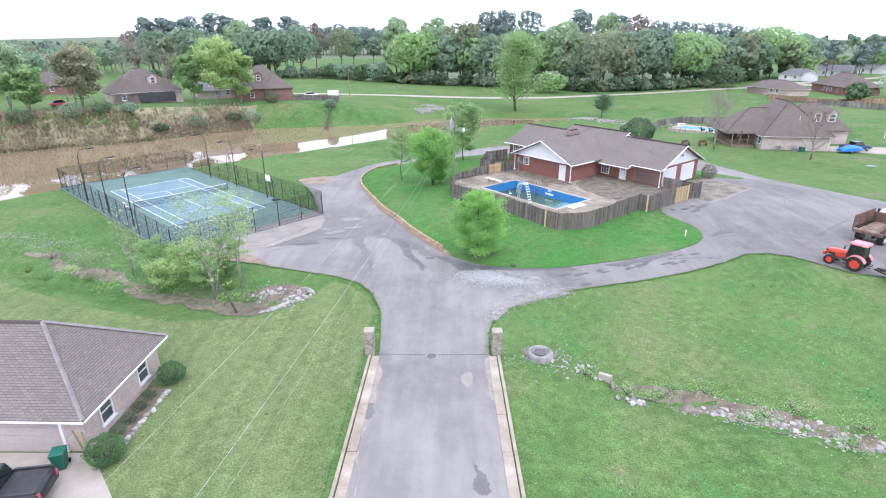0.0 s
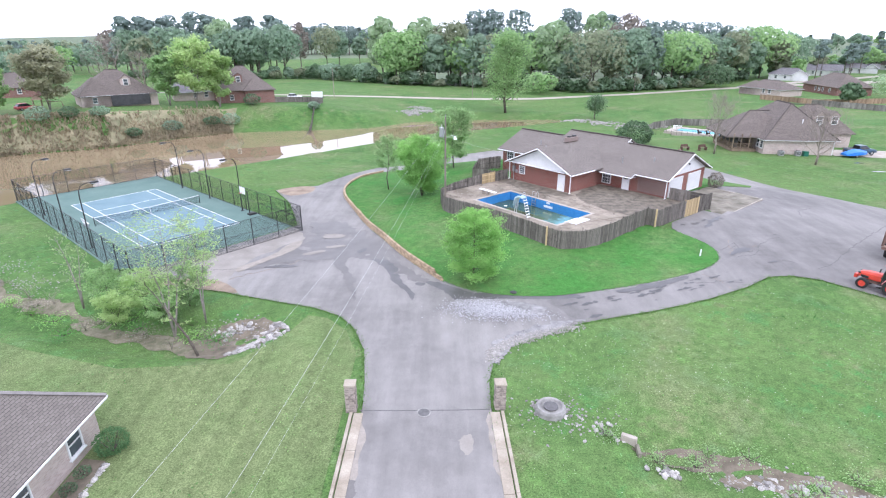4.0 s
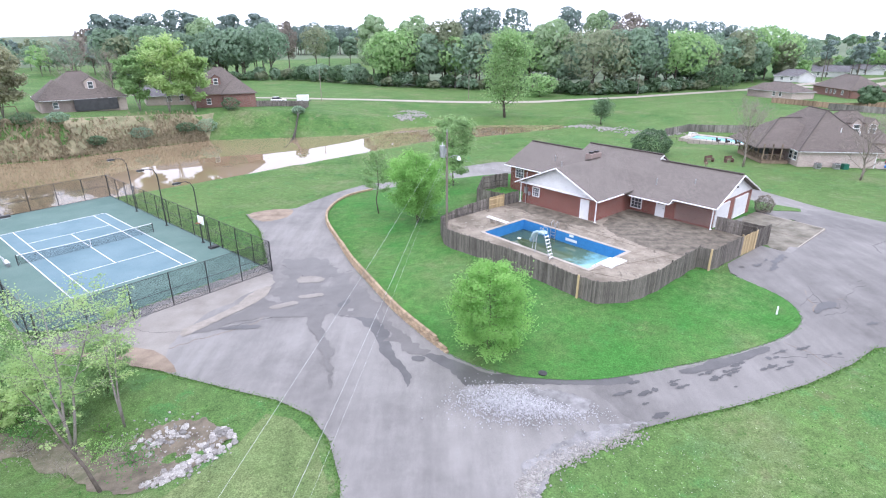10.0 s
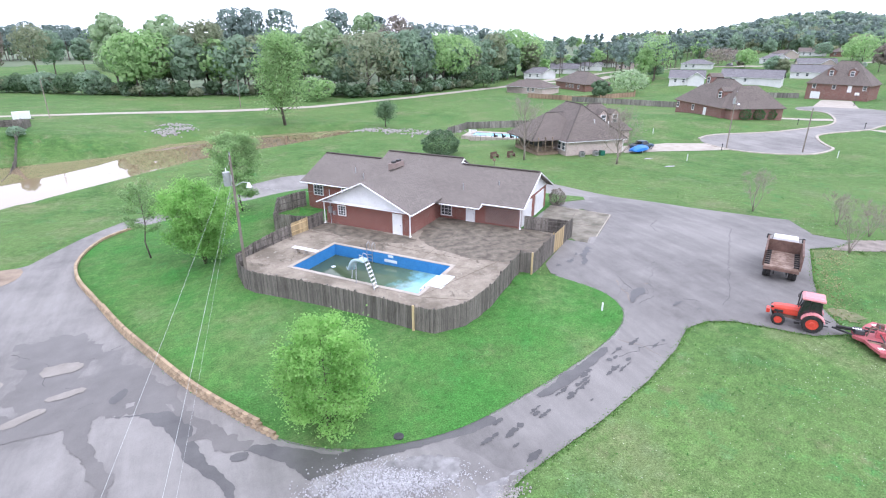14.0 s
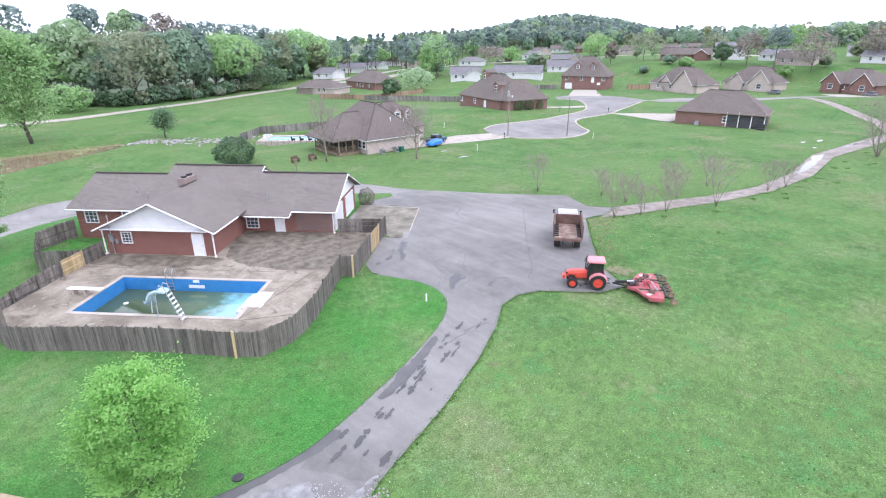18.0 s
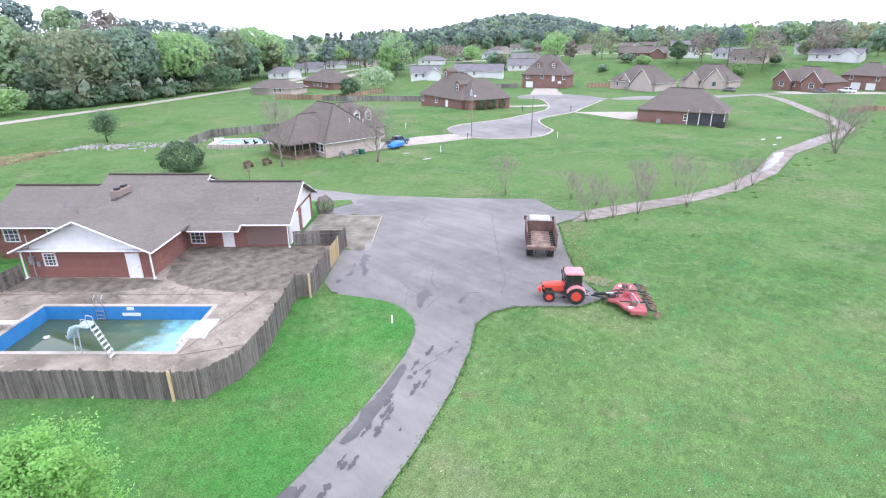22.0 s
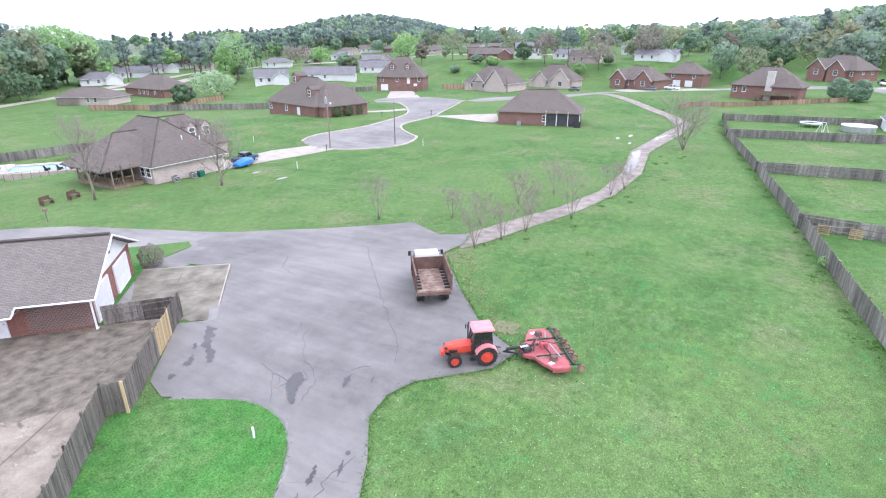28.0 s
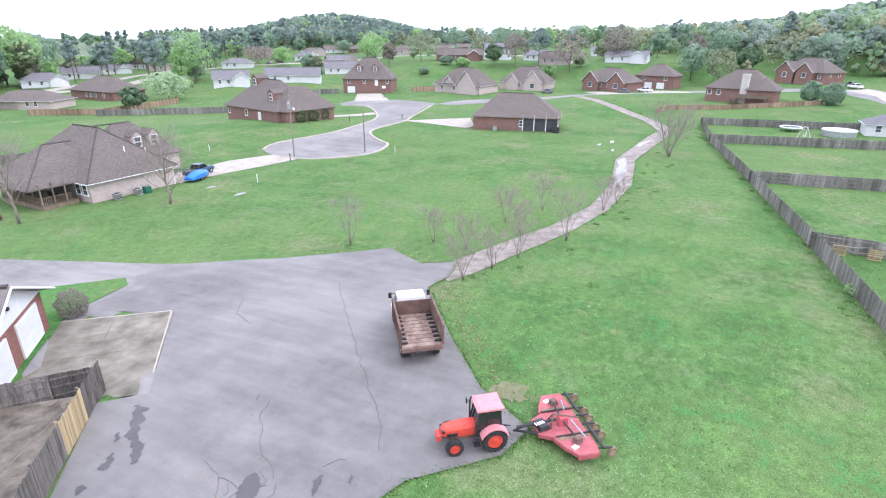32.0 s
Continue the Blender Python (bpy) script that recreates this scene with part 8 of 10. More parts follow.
def car(x, y, rz, paint, label, z=None):
    t = thing("car", (x, y, ground_z(x, y) + 0.04 if z is None else z), rz, label, "car")
    part("body", Mesh().loft(body_rings([(-2.25, 0.45, 0.9, 0.9), (-2.1, 0.35, 1.0, 0.96), (0.9, 0.32, 1.0, 1.0), (2.0, 0.36, 0.85, 0.94), (2.25, 0.45, 0.7, 0.84)], 0.9)), paint, t, smooth=True)
    part("cab", Mesh().loft([[(-2.0, -0.8, 0.97), (-2.0, 0.8, 0.97), (1.0, 0.8, 0.97), (1.0, -0.8, 0.97)][::-1], [(-1.6, -0.62, 1.55), (-1.6, 0.62, 1.55), (0.15, 0.62, 1.58), (0.15, -0.62, 1.58)][::-1]]), DARK_GLASS, t)
    part("roof_panel", Mesh().box(-0.72, 0, 1.58, 1.8, 1.24, 0.06), paint, t, bevel=0.03)
    for s in (-1, 1):
        for wx in (-1.35, 1.4):
            wheel(t, wx, s * 0.78, 0.33, 0.22)
    return t


def tractor(x, y, rz):
    t = thing("tractor", (x, y, ground_z(x, y) + 0.06), rz, "orange-red farm tractor with dark-windowed cab and bleached red roof", "tractor")
    t.matrix_world = t.matrix_world @ Matrix.Scale(0.9, 4)
    for s in (-1, 1):
        wheel(t, 0, s * 0.82, 0.70, 0.46, ORANGE_PAINT, None, "rear_wheel", 20)
        wheel(t, 2.2, s * 0.76, 0.47, 0.34, ORANGE_PAINT, None, "front_wheel", 16)
        # curved mudguards over the rear wheels
        rings = []
        for k in range(9):
            a = math.radians(20 + k * 17.5)
            r0, r1 = 0.78, 0.83
            rings.append([(r0 * math.cos(a), s * 0.55, 0.7 + r0 * math.sin(a)), (r0 * math.cos(a), s * 1.06, 0.68 + r0 * math.sin(a)), (r1 * math.cos(a), s * 1.06, 0.7 + r1 * math.sin(a)), (r1 * math.cos(a), s * 0.55, 0.72 + r1 * math.sin(a))])
        part("mudguard", Mesh().loft(rings), PINK_ROOF, t, "sun-bleached red mudguard")
        part("step", Mesh().box(0.95, s * 0.72, 0.45, 0.35, 0.3, 0.05).box(0.95, s * 0.72, 0.72, 0.3, 0.26, 0.05), BLACK_METAL, t)
        part("headlight", Mesh().box(2.72, s * 0.25, 1.22, 0.2, 0.2, 0.14), DARK_GLASS, t, bevel=0.03)
        part("mirror", Mesh().box(1.12, s * 0.98, 2.1, 0.05, 0.2, 0.32).tube([(1.05, s * 0.66, 2.2), (1.12, s * 0.98, 2.25)], 0.02, 5), BLACK_METAL, t)
    part("axle", Mesh().box(0, 0, 0.7, 0.4, 1.2, 0.4).box(2.2, 0, 0.5, 0.25, 1.2, 0.2).box(1.1, 0, 0.68, 2.4, 0.42, 0.4), RUSTY, t)
    hood = []
    for xx, lo, hi, w in ((0.85, 0.85, 1.52, 0.36), (1.5, 0.82, 1.52, 0.38), (2.2, 0.85, 1.46, 0.37), (2.65, 0.9, 1.36, 0.34), (2.82, 0.98, 1.22, 0.28)):
        hood.append([(xx, -w, lo), (xx, -w, lo + (hi - lo) * 0.7), (xx, -w * 0.7, hi), (xx, w * 0.7, hi), (xx, w, lo + (hi - lo) * 0.7), (xx, w, lo)])
    h = part("bonnet", Mesh().loft(hood), ORANGE_PAINT, t, "bright orange bonnet", smooth=False, bevel=0.03)
    for s in (-1, 1):
        part("grille", Mesh().box(2.25, s * 0.385, 1.0, 0.6, 0.03, 0.2), BLACK_METAL, h)
    part("front_weight", Mesh().box(2.95, 0, 0.8, 0.25, 0.6, 0.35), ORANGE_PAINT, t, bevel=0.02)
    part("cab_base", Mesh().box(0.3, 0, 1.05, 1.35, 1.15, 0.5), BLACK_METAL, t)
    c0, c1 = [(-0.45, -0.6), (0.98, -0.62), (0.98, 0.62), (-0.45, 0.6)], [(-0.35, -0.6), (0.78, -0.6), (0.78, 0.6), (-0.35, 0.6)]
    part("cab_glass", Mesh().loft([[(a, b, 1.28) for a, b in c0], [(a, b, 2.42) for a, b in c1]]), DARK_GLASS, t)
    for (a, b), (c, d) in zip(c0, c1):
        part("cab_post", Mesh().tube([(a, b, 1.25), (c, d, 2.45)], 0.045, 5), BLACK_METAL, t)
    for s in (-1, 1):
        part("door_post", Mesh().tube([(0.4, s * 0.63, 1.2), (0.35, s * 0.61, 2.42)], 0.03, 5), BLACK_METAL, t)
    part("seat", Mesh().box(0.05, 0, 1.5, 0.45, 0.5, 0.15).box(-0.2, 0, 1.8, 0.12, 0.5, 0.6), BLACK_METAL, t)
    part("cab_roof", Mesh().loft([[(-0.55, -0.7, 2.44), (0.95, -0.7, 2.44), (0.95, 0.7, 2.44), (-0.55, 0.7, 2.44)], [(-0.55, -0.72, 2.58), (0.98, -0.72, 2.56), (0.98, 0.72, 2.56), (-0.55, 0.72, 2.58)], [(-0.42, -0.56, 2.7), (0.78, -0.56, 2.68), (0.78, 0.56, 2.68), (-0.42, 0.56, 2.7)]]), PINK_ROOF, t, "bleached red cab roof", bevel=0.03)
    part("exhaust", Mesh().tube([(1.05, -0.5, 1.3), (1.05, -0.52, 2.5), (0.98, -0.52, 2.68)], 0.05, 7), BLACK_METAL, t)
    part("linkage", Mesh().tube([(-0.3, 0.3, 0.5), (-1.1, 0.32, 0.5)], 0.05, 5).tube([(-0.3, -0.3, 0.5), (-1.1, -0.32, 0.5)], 0.05, 5).tube([(-0.35, 0, 1.0), (-1.2, 0, 0.75)], 0.04, 5), BLACK_METAL, t)


tractor(35.4, 43.85, 124.5)


def batwing_mower(x, y, rz):
    """A wide trailed mower: centre deck, two wings, gearboxes and tail wheels."""
    t = thing("rotary_mower", (x, y, ground_z(x, y) + 0.02), rz, "wide faded red rotary mower hitched behind the tractor", "mower")
    part("centre_deck", Mesh().prism([(1.65, -0.55), (1.65, 0.55), (0.95, 0.95), (-0.85, 0.95), (-0.85, -0.95), (0.95, -0.95)][::-1], 0.32, 0.56), DECK_RED, t, bevel=0.03)
    for s in (-1, 1):
        o = [(1.05, s * 0.98), (0.80, s * 1.6), (0.32, s * 2.35), (-0.75, s * 2.35), (-0.88, s * 1.9), (-0.88, s * 0.98)]
        w = part("wing_deck", Mesh().prism(o if s > 0 else o[::-1], 0.36, 0.58), DECK_RED, t, bevel=0.03)
        part("dirt_film", Mesh().box(0.05, s * 1.12, 0.583, 1.6, 0.2, 0.006), WORN_BED, w, "dried clippings caked along the hinge")
        part("side_skirt", Mesh().box(-0.22, s * 2.36, 0.40, 1.12, 0.04, 0.26), DECK_RED, w)
        part("gearbox", Mesh().box(0.0, s * 1.5, 0.72, 0.4, 0.36, 0.3, 0.3, 0.8), RUSTY, w)
        part("hinge", Mesh().tube([(0.9, s * 0.965, 0.62), (-0.8, s * 0.965, 0.62)], 0.04, 6), BLACK_METAL, w)
        part("drive_shaft", Mesh().tube([(0.2, s * 0.25, 0.85), (0.05, s * 1.35, 0.8)], 0.05, 7), BLACK_METAL, t)
        part("lift_cylinder", Mesh().tube([(-0.1, s * 0.4, 1.05), (-0.45, s * 1.5, 0.75)], 0.045, 7), GALV, t)
        part("decal", Mesh().box(0.25, s * 1.8, 0.586, 0.36, 0.26, 0.008, 0.4), WHITE_PAINT, w)
        for yy in (0.35, 0.95, 2.15):
            wheel(t, -1.55, s * yy, 0.27, 0.17, TAN_BLOCK, 0.27, "tail_wheel", 0, WORN_BED)
            part("wheel_arm", Mesh().tube([(-0.8, s * yy, 0.62), (-1.5, s * yy, 0.55)], 0.05, 6), BLACK_METAL, t)
        part("rear_bar", Mesh().box(-1.0, s * 1.4, 0.68, 0.12, 1.7, 0.1), BLACK_METAL, t)
    gb = part("main_gearbox", Mesh().box(0.15, 0, 0.78, 0.5, 0.45, 0.42, 0, 0.85), RED_PAINT, t, bevel=0.03)
    part("tower", Mesh().tube([(0.9, -0.3, 0.55), (0.7, 0, 1.2), (0.9, 0.3, 0.55)], 0.05, 6).tube([(0.7, 0, 1.2), (-0.8, 0, 0.75)], 0.04, 6), RUSTY, t)
    part("tongue", Mesh().tube([(1.5, -0.45, 0.5), (2.75, 0, 0.55), (1.5, 0.45, 0.5)], 0.07, 6), BLACK_METAL, t)
    part("shaft_guard", Mesh().tube([(0.5, 0, 0.85), (2.6, 0, 0.72)], 0.08, 9), BLACK_METAL, t)
    cw = part("cover", Mesh().box(1.35, 0.1, 0.75, 0.6, 0.75, 0.25, 0.2, 0.85), BLACK_METAL, t, "black plastic shaft cover", bevel=0.03)
    for k in range(4):
        part("decal", Mesh().box(1.25 + 0.14 * k, 0.1 + 0.03 * k, 0.885, 0.09, 0.2, 0.008, 0.2), WHITE_PAINT, cw)


batwing_mower(37.6, 40.5, 124.5)


def dump_truck(x, y, rz):
    t = thing("flatbed_truck", (x, y, ground_z(x, y) + 0.06), rz, "old white-cab dump truck with rusty stake-sided bed", "truck")
    t.matrix_world = t.matrix_world @ Matrix.Scale(1.1, 4)
    for s in (-1, 1):
        for off in (0.0, -0.27):
            wheel(t, 0, s * (0.98 + off), 0.46, 0.25, WHITE_PAINT if off == 0 else GALV)
        wheel(t, 4.1, s * 0.95, 0.46, 0.26, WHITE_PAINT)
        part("chassis_rail", Mesh().box(2.0, s * 0.42, 0.72, 6.3, 0.1, 0.22), BLACK_METAL, t)
    bed = part("bed_floor", Mesh().box(0.85, 0, 1.1, 3.9, 2.3, 0.14), RUST_BED, t, "rust-stained plank bed")
    for k in range(9):
        part("floor_board", Mesh().box(-0.9 + 0.42 * k, 0, 1.19, 0.37, 2.2, 0.04), RUST_BED, bed)
    for s in (-1, 1):
        sd = part("side_board", Mesh().box(0.85, s * 1.16, 1.75, 3.9, 0.06, 1.15), RUSTY, t, "rust-brown steel side")
        for k in range(8):
            part("stake", Mesh().box(-1.0 + 0.53 * k, s * 1.21, 1.72, 0.09, 0.06, 1.2), RUSTY, sd)
        part("top_rail", Mesh().box(0.85, s * 1.18, 2.35, 3.95, 0.11, 0.08), RUSTY, sd)
        for k in range(7):
            part("cleat", Mesh().box(-0.7 + 0.5 * k, s * 0.95, 1.26, 0.16, 0.36, 0.1), BLACK_METAL, bed)
        part("fender", Mesh().box(4.1, s * 0.95, 1.0, 1.2, 0.34, 0.16), WHITE_CAR, t, bevel=0.08)
        part("mirror", Mesh().box(4.0, s * 1.22, 1.95, 0.08, 0.2, 0.36).tube([(3.95, s * 0.9, 2.05), (4.0, s * 1.22, 2.1)], 0.02, 5), BLACK_METAL, t)
        part("headlight", Mesh().tube([(5.2, s * 0.62, 1.1), (5.27, s * 0.62, 1.1)], 0.12, 10), POOL_STEP, t)
    part("headboard", Mesh().box(2.78, 0, 1.62, 0.08, 2.26, 0.95), RUSTY, t)
    part("tail_beam", Mesh().box(-1.12, 0, 1.02, 0.12, 2.3, 0.2), RUSTY, t)
    part("cab", Mesh().loft([[(2.95, -0.98, 0.85), (4.35, -0.98, 0.85), (4.35, 0.98, 0.85), (2.95, 0.98, 0.85)], [(2.95, -1.0, 1.55), (4.4, -1.0, 1.5), (4.4, 1.0, 1.5), (2.95, 1.0, 1.55)], [(3.0, -0.84, 2.28), (3.95, -0.84, 2.26), (3.95, 0.84, 2.26), (3.0, 0.84, 2.28)]]), WHITE_CAR, t, bevel=0.06)
    gl = Mesh().face([(4.37, -0.86, 1.58), (4.37, 0.86, 1.58), (4.04, 0.76, 2.16), (4.04, -0.76, 2.16)])
    for s in (-1, 1):
        gl.face([(3.1, s * 0.995, 1.58), (4.2, s * 0.995, 1.56), (3.9, s * 0.875, 2.12), (3.1, s * 0.875, 2.14)][::s])
    part("window", gl, DARK_GLASS, t)
    part("bonnet", Mesh().loft([[(4.3, -0.72, 0.8), (5.2, -0.7, 0.8), (5.2, 0.7, 0.8), (4.3, 0.72, 0.8)], [(4.3, -0.72, 1.5), (5.2, -0.66, 1.38), (5.2, 0.66, 1.38), (4.3, 0.72, 1.5)]]), WHITE_CAR, t, bevel=0.06)
    part("bumper", Mesh().box(5.35, 0, 0.65, 0.14, 2.0, 0.24), GALV, t, bevel=0.03)


dump_truck(41.0, 50.25, 33.5)

# ---- the pale brick house by the entrance ----
t = house(-29.6, 25.8, 0, 21, 7.4, 2.75, 2.9, BRICK_PALE, SHINGLE, "pale pink brick house with grey-brown shingle hip roof", (("window", "right", -1.9, 1.35), ("window", "right", 1.8, 1.35)), name="house", z=0.65)
for y in (-4.2, 4.2):
    part("hip_cap", Mesh().tube([(11.0, y, 2.45), (6.8, 0, 5.74)], 0.11, 4), RIDGE_CAP, t, "paler strip of ridge shingles")
t = thing("garage_door", (-22.7, 22.1, 0.65), 0, "closed beige sectional garage door in brick wall", "garage door", "", "structure")
g = Mesh()
for k in range(4):
    g.box(0, -0.03 - 0.006 * (k % 2), 0.29 + 0.53 * k, 4.7, 0.07, 0.51)
part("door_panel", g, mottled("beige_door_paint", (0.40, 0.35, 0.33), (0.48, 0.43, 0.41), 1.0, 20, 0.6, 0.05), t)
part("door_frame", Mesh().box(0, -0.04, 2.2, 5.1, 0.12, 0.16).box(-2.45, -0.04, 1.06, 0.16, 0.12, 2.12).box(2.45, -0.04, 1.06, 0.16, 0.12, 2.12), WHITE_PAINT, t)
sheet("driveway_house", [(-40, 5), (-15.2, 5), (-15.6, 18.5), (-17.6, 20.6), (-19.0, 21.9), (-40, 22.0)], 0.06, PALE_CONCRETE, 2.0, "pale concrete driveway with tyre stains", "driveway")
t = thing("wheelie_bin", (-19.75, 20.9, ground_z(-19.75, 20.9) + 0.06), 20, "dark green plastic wheelie bin beside the garage", "bin")
part("body", Mesh().loft([[(-0.24, -0.27, 0.08), (0.24, -0.27, 0.08), (0.24, 0.27, 0.08), (-0.24, 0.27, 0.08)], [(-0.32, -0.36, 1.0), (0.32, -0.36, 1.0), (0.32, 0.36, 1.0), (-0.32, 0.36, 1.0)]]), GREEN_BIN, t, bevel=0.03)
part("lid", Mesh().box(0, 0, 1.04, 0.7, 0.8, 0.08, 0, 0.9), GREEN_BIN, t, bevel=0.03)
for s in (-0.25, 0.25):
    part("wheel", Mesh().tube([(s - 0.04, 0.33, 0.12), (s + 0.04, 0.33, 0.12)], 0.12, 10), RUBBER, t)
for k in range(3):
    ob = part("plank", Mesh().box(0, 0, 1.0, 0.12, 0.04, 2.1), NEW_BOARDS if k == 1 else POLE_WOOD)
    ob.matrix_world = pose(-19.05 + 0.17 * k, 21.75 - 0.06 * k, ground_z(-19, 21.7) + 0.05, 12, 3 * k, 0)
    tagged(ob, "loose weathered plank leaning against the brick wall", "plank", "planks by the garage")
shrub("boxwood", -17.75, 21.4, 1.5, 0.95, 71, LEAF_BOX, "round clipped dark green boxwood at the house corner", 3200, 0.05)
shrub("boxwood", -17.8, 28.4, 1.3, 0.85, 72, LEAF_BOX, "round clipped dark green boxwood by the brick wall", 2600, 0.05)
rock_bed("flowerbed_edging", [(-17.6, 22.7 + 0.33 * k, 0.1) for k in range(15)], 130, 0.25, 8, "white edging stones along the flower bed")
sheet("flower_bed", [(-19.0, 22.6), (-17.7, 22.6), (-17.75, 27.6), (-19.0, 27.8)], 0.05, DARK_SOIL, 1.0, "dark mulched flower bed along the brick wall", "flower bed")
for k in range(4):
    shrub("bed_plant", -18.4, 23.4 + 1.1 * k, 0.45, 0.42, 75 + k, LEAF_DEEP, "low dark plant in the flower bed", 350, 0.05)
pickup(-21.6, 18.5, 190, mottled("black_car_paint", (0.02, 0.021, 0.024), (0.04, 0.041, 0.045), 0.8, 20, 0.3, 0.02), "black pickup with open bed parked at the garage", ground_z(-21, 18.5) + 0.07)

# ---- the neighbour's house with deck and pool ----
def neighbour():
    """Long hip along the plot's depth, a lower hip over the porch and a rear wing with two dormers."""
    t = house(66.5, 113.4, 84, 18.0, 12.2, 3.1, 5.4, BRICK_PALE, SHINGLE_B, "pale brick house with tall brown hip roof and wooden deck", (("window", "back", 7.9, 1.7), ("window", "back", 6.4, 1.7)), ((4.6, -8.0, 12.0, 9.0, 4.5, 1.0, True),))
    r = Mesh()
    hip_roof(r, 12.5, 10.2, 3.15, 3.9, 0.45, 1.0)
    tm = pose(-1.4, 5.6, 0, 0, 0, 90)
    r.v = [tuple(tm @ Vector(p)) for p in r.v]
    part("porch_roof", r, SHINGLE_B, t)
    for a, b in (((-2.9, 0, 8.58), (-9.5, -6.6, 2.74)), ((-2.9, 0, 8.58), (-9.5, 6.6, 2.74)), ((-1.4, 6.7, 7.08), (-6.9, 12.2, 2.85)), ((-1.4, 6.7, 7.08), (-1.4, 3.0, 7.08)), ((4.6, -9.4, 7.68), (4.6, -3.6, 7.68))):
        part("hip_cap", Mesh().tube([a, b], 0.1, 4), SHINGLE, t)
    for dy in (-8.0, -10.8):
        dormer(t, 1.2, dy, 4.0, -90, BRICK_PALE, SHINGLE_B, 1.7, 2.6)
    for x, y, z in ((-6.4, -1.0, 5.6), (-6.8, -3.8, 5.2)):
        part("vent_pipe", Mesh().tube([(x, y, z - 0.8), (x, y, z + 0.5)], 0.09, 6), WHITE_PAINT, t)
    part("downpipe", Mesh().box(-9.06, -5.95, 1.5, 0.1, 0.1, 3.0), WHITE_PAINT, t)
    return t


neighbour()
def deck():
    z = ground_z(57, 112)
    t = thing("deck", (57.6, 112.2, z), -6, "brown wooden deck with railing and screened porch", "deck")
    part("deck_floor", Mesh().box(0, 0, 0.55, 4.4, 9.6, 0.14), DECK_BOARDS, t)
    part("skirt", Mesh().box(0, -4.75, 0.24, 4.4, 0.06, 0.6).box(-2.17, 0, 0.24, 0.06, 9.5, 0.6), DECK_BOARDS, t)
    for k in range(6):
        part("post", Mesh().box(-2.1, -4.7 + 1.88 * k, 1.65, 0.16, 0.16, 3.3), DECK_BOARDS, t)
    for k in (1, 2):
        part("post", Mesh().box(-2.1 + 1.45 * k, -4.7, 1.65, 0.16, 0.16, 3.3), DECK_BOARDS, t)
    r = Mesh().box(-2.1, 0, 1.55, 0.12, 9.4, 0.08).box(-0.3, -4.7, 1.55, 3.5, 0.12, 0.08)
    part("handrail", r, DECK_BOARDS, t)
    me = Mesh().box(0, 0, 0, 0.045, 0.045, 0.9).data("baluster", DECK_BOARDS)
    for k in range(44):
        share("baluster", me, t, Matrix.Translation((-2.1, -4.6 + 0.212 * k, 1.08)))
    for k in range(17):
        share("baluster", me, t, Matrix.Translation((-2.0 + 0.21 * k, -4.7, 1.08)))
    part("screen", Mesh().box(-1.2, 0, 1.9, 0.03, 9.0, 2.6), SCREEN, t)


deck()
for k, (x, y) in enumerate(((62.0, 103.7), (64.9, 103.4), (66.2, 103.2))):
    t = thing("air_conditioner" if k < 2 else "utility_box", (x, y, ground_z(x, y)), -6, "grey outdoor air-conditioning unit by the brick wall" if k < 2 else "green utility box beside the brick wall", "air conditioner" if k < 2 else "utility box")
    part("case", Mesh().box(0, 0, 0.45, 0.85, 0.85, 0.9), GALV if k < 2 else GREEN_BIN, t, bevel=0.04)
    if k < 2:
        part("fan_grille", Mesh().tube([(0, 0, 0.9), (0, 0, 0.94)], 0.34, 14), BLACK_METAL, t)
        part("louvre", Mesh().box(0, -0.43, 0.5, 0.7, 0.02, 0.1).box(0, -0.43, 0.7, 0.7, 0.02, 0.1).box(0, -0.43, 0.3, 0.7, 0.02, 0.1), BLACK_METAL, t)
pickup(77.6, 105.2, 8, BLUE_CAR, "dark blue pickup parked on the neighbour's drive")
def tarp_boat():
    t = thing("covered_boat", (75.2, 103.0, ground_z(75, 103)), 14, "small boat under a bright blue tarpaulin", "boat")
    rings = []
    for x, w, h in ((-2.6, 0.7, 0.9), (-2.0, 0.95, 1.2), (-0.6, 1.0, 1.5), (0.8, 0.95, 1.35), (2.0, 0.6, 1.05), (2.7, 0.12, 0.9)):
        rings.append([(x, -w, 0.45), (x, -w * 0.95, h * 0.7), (x, 0.08, h), (x, w * 0.95, h * 0.68), (x, w, 0.45)])
    part("tarpaulin", Mesh().loft(rings), BLUE_TARP, t)
    part("trailer", Mesh().box(0, 0, 0.36, 4.6, 0.9, 0.12).tube([(2.2, 0, 0.36), (3.6, 0, 0.3)], 0.06, 6), GALV, t)
    for s in (-1, 1):
        wheel(t, -0.5, s * 0.85, 0.3, 0.2)


tarp_boat()


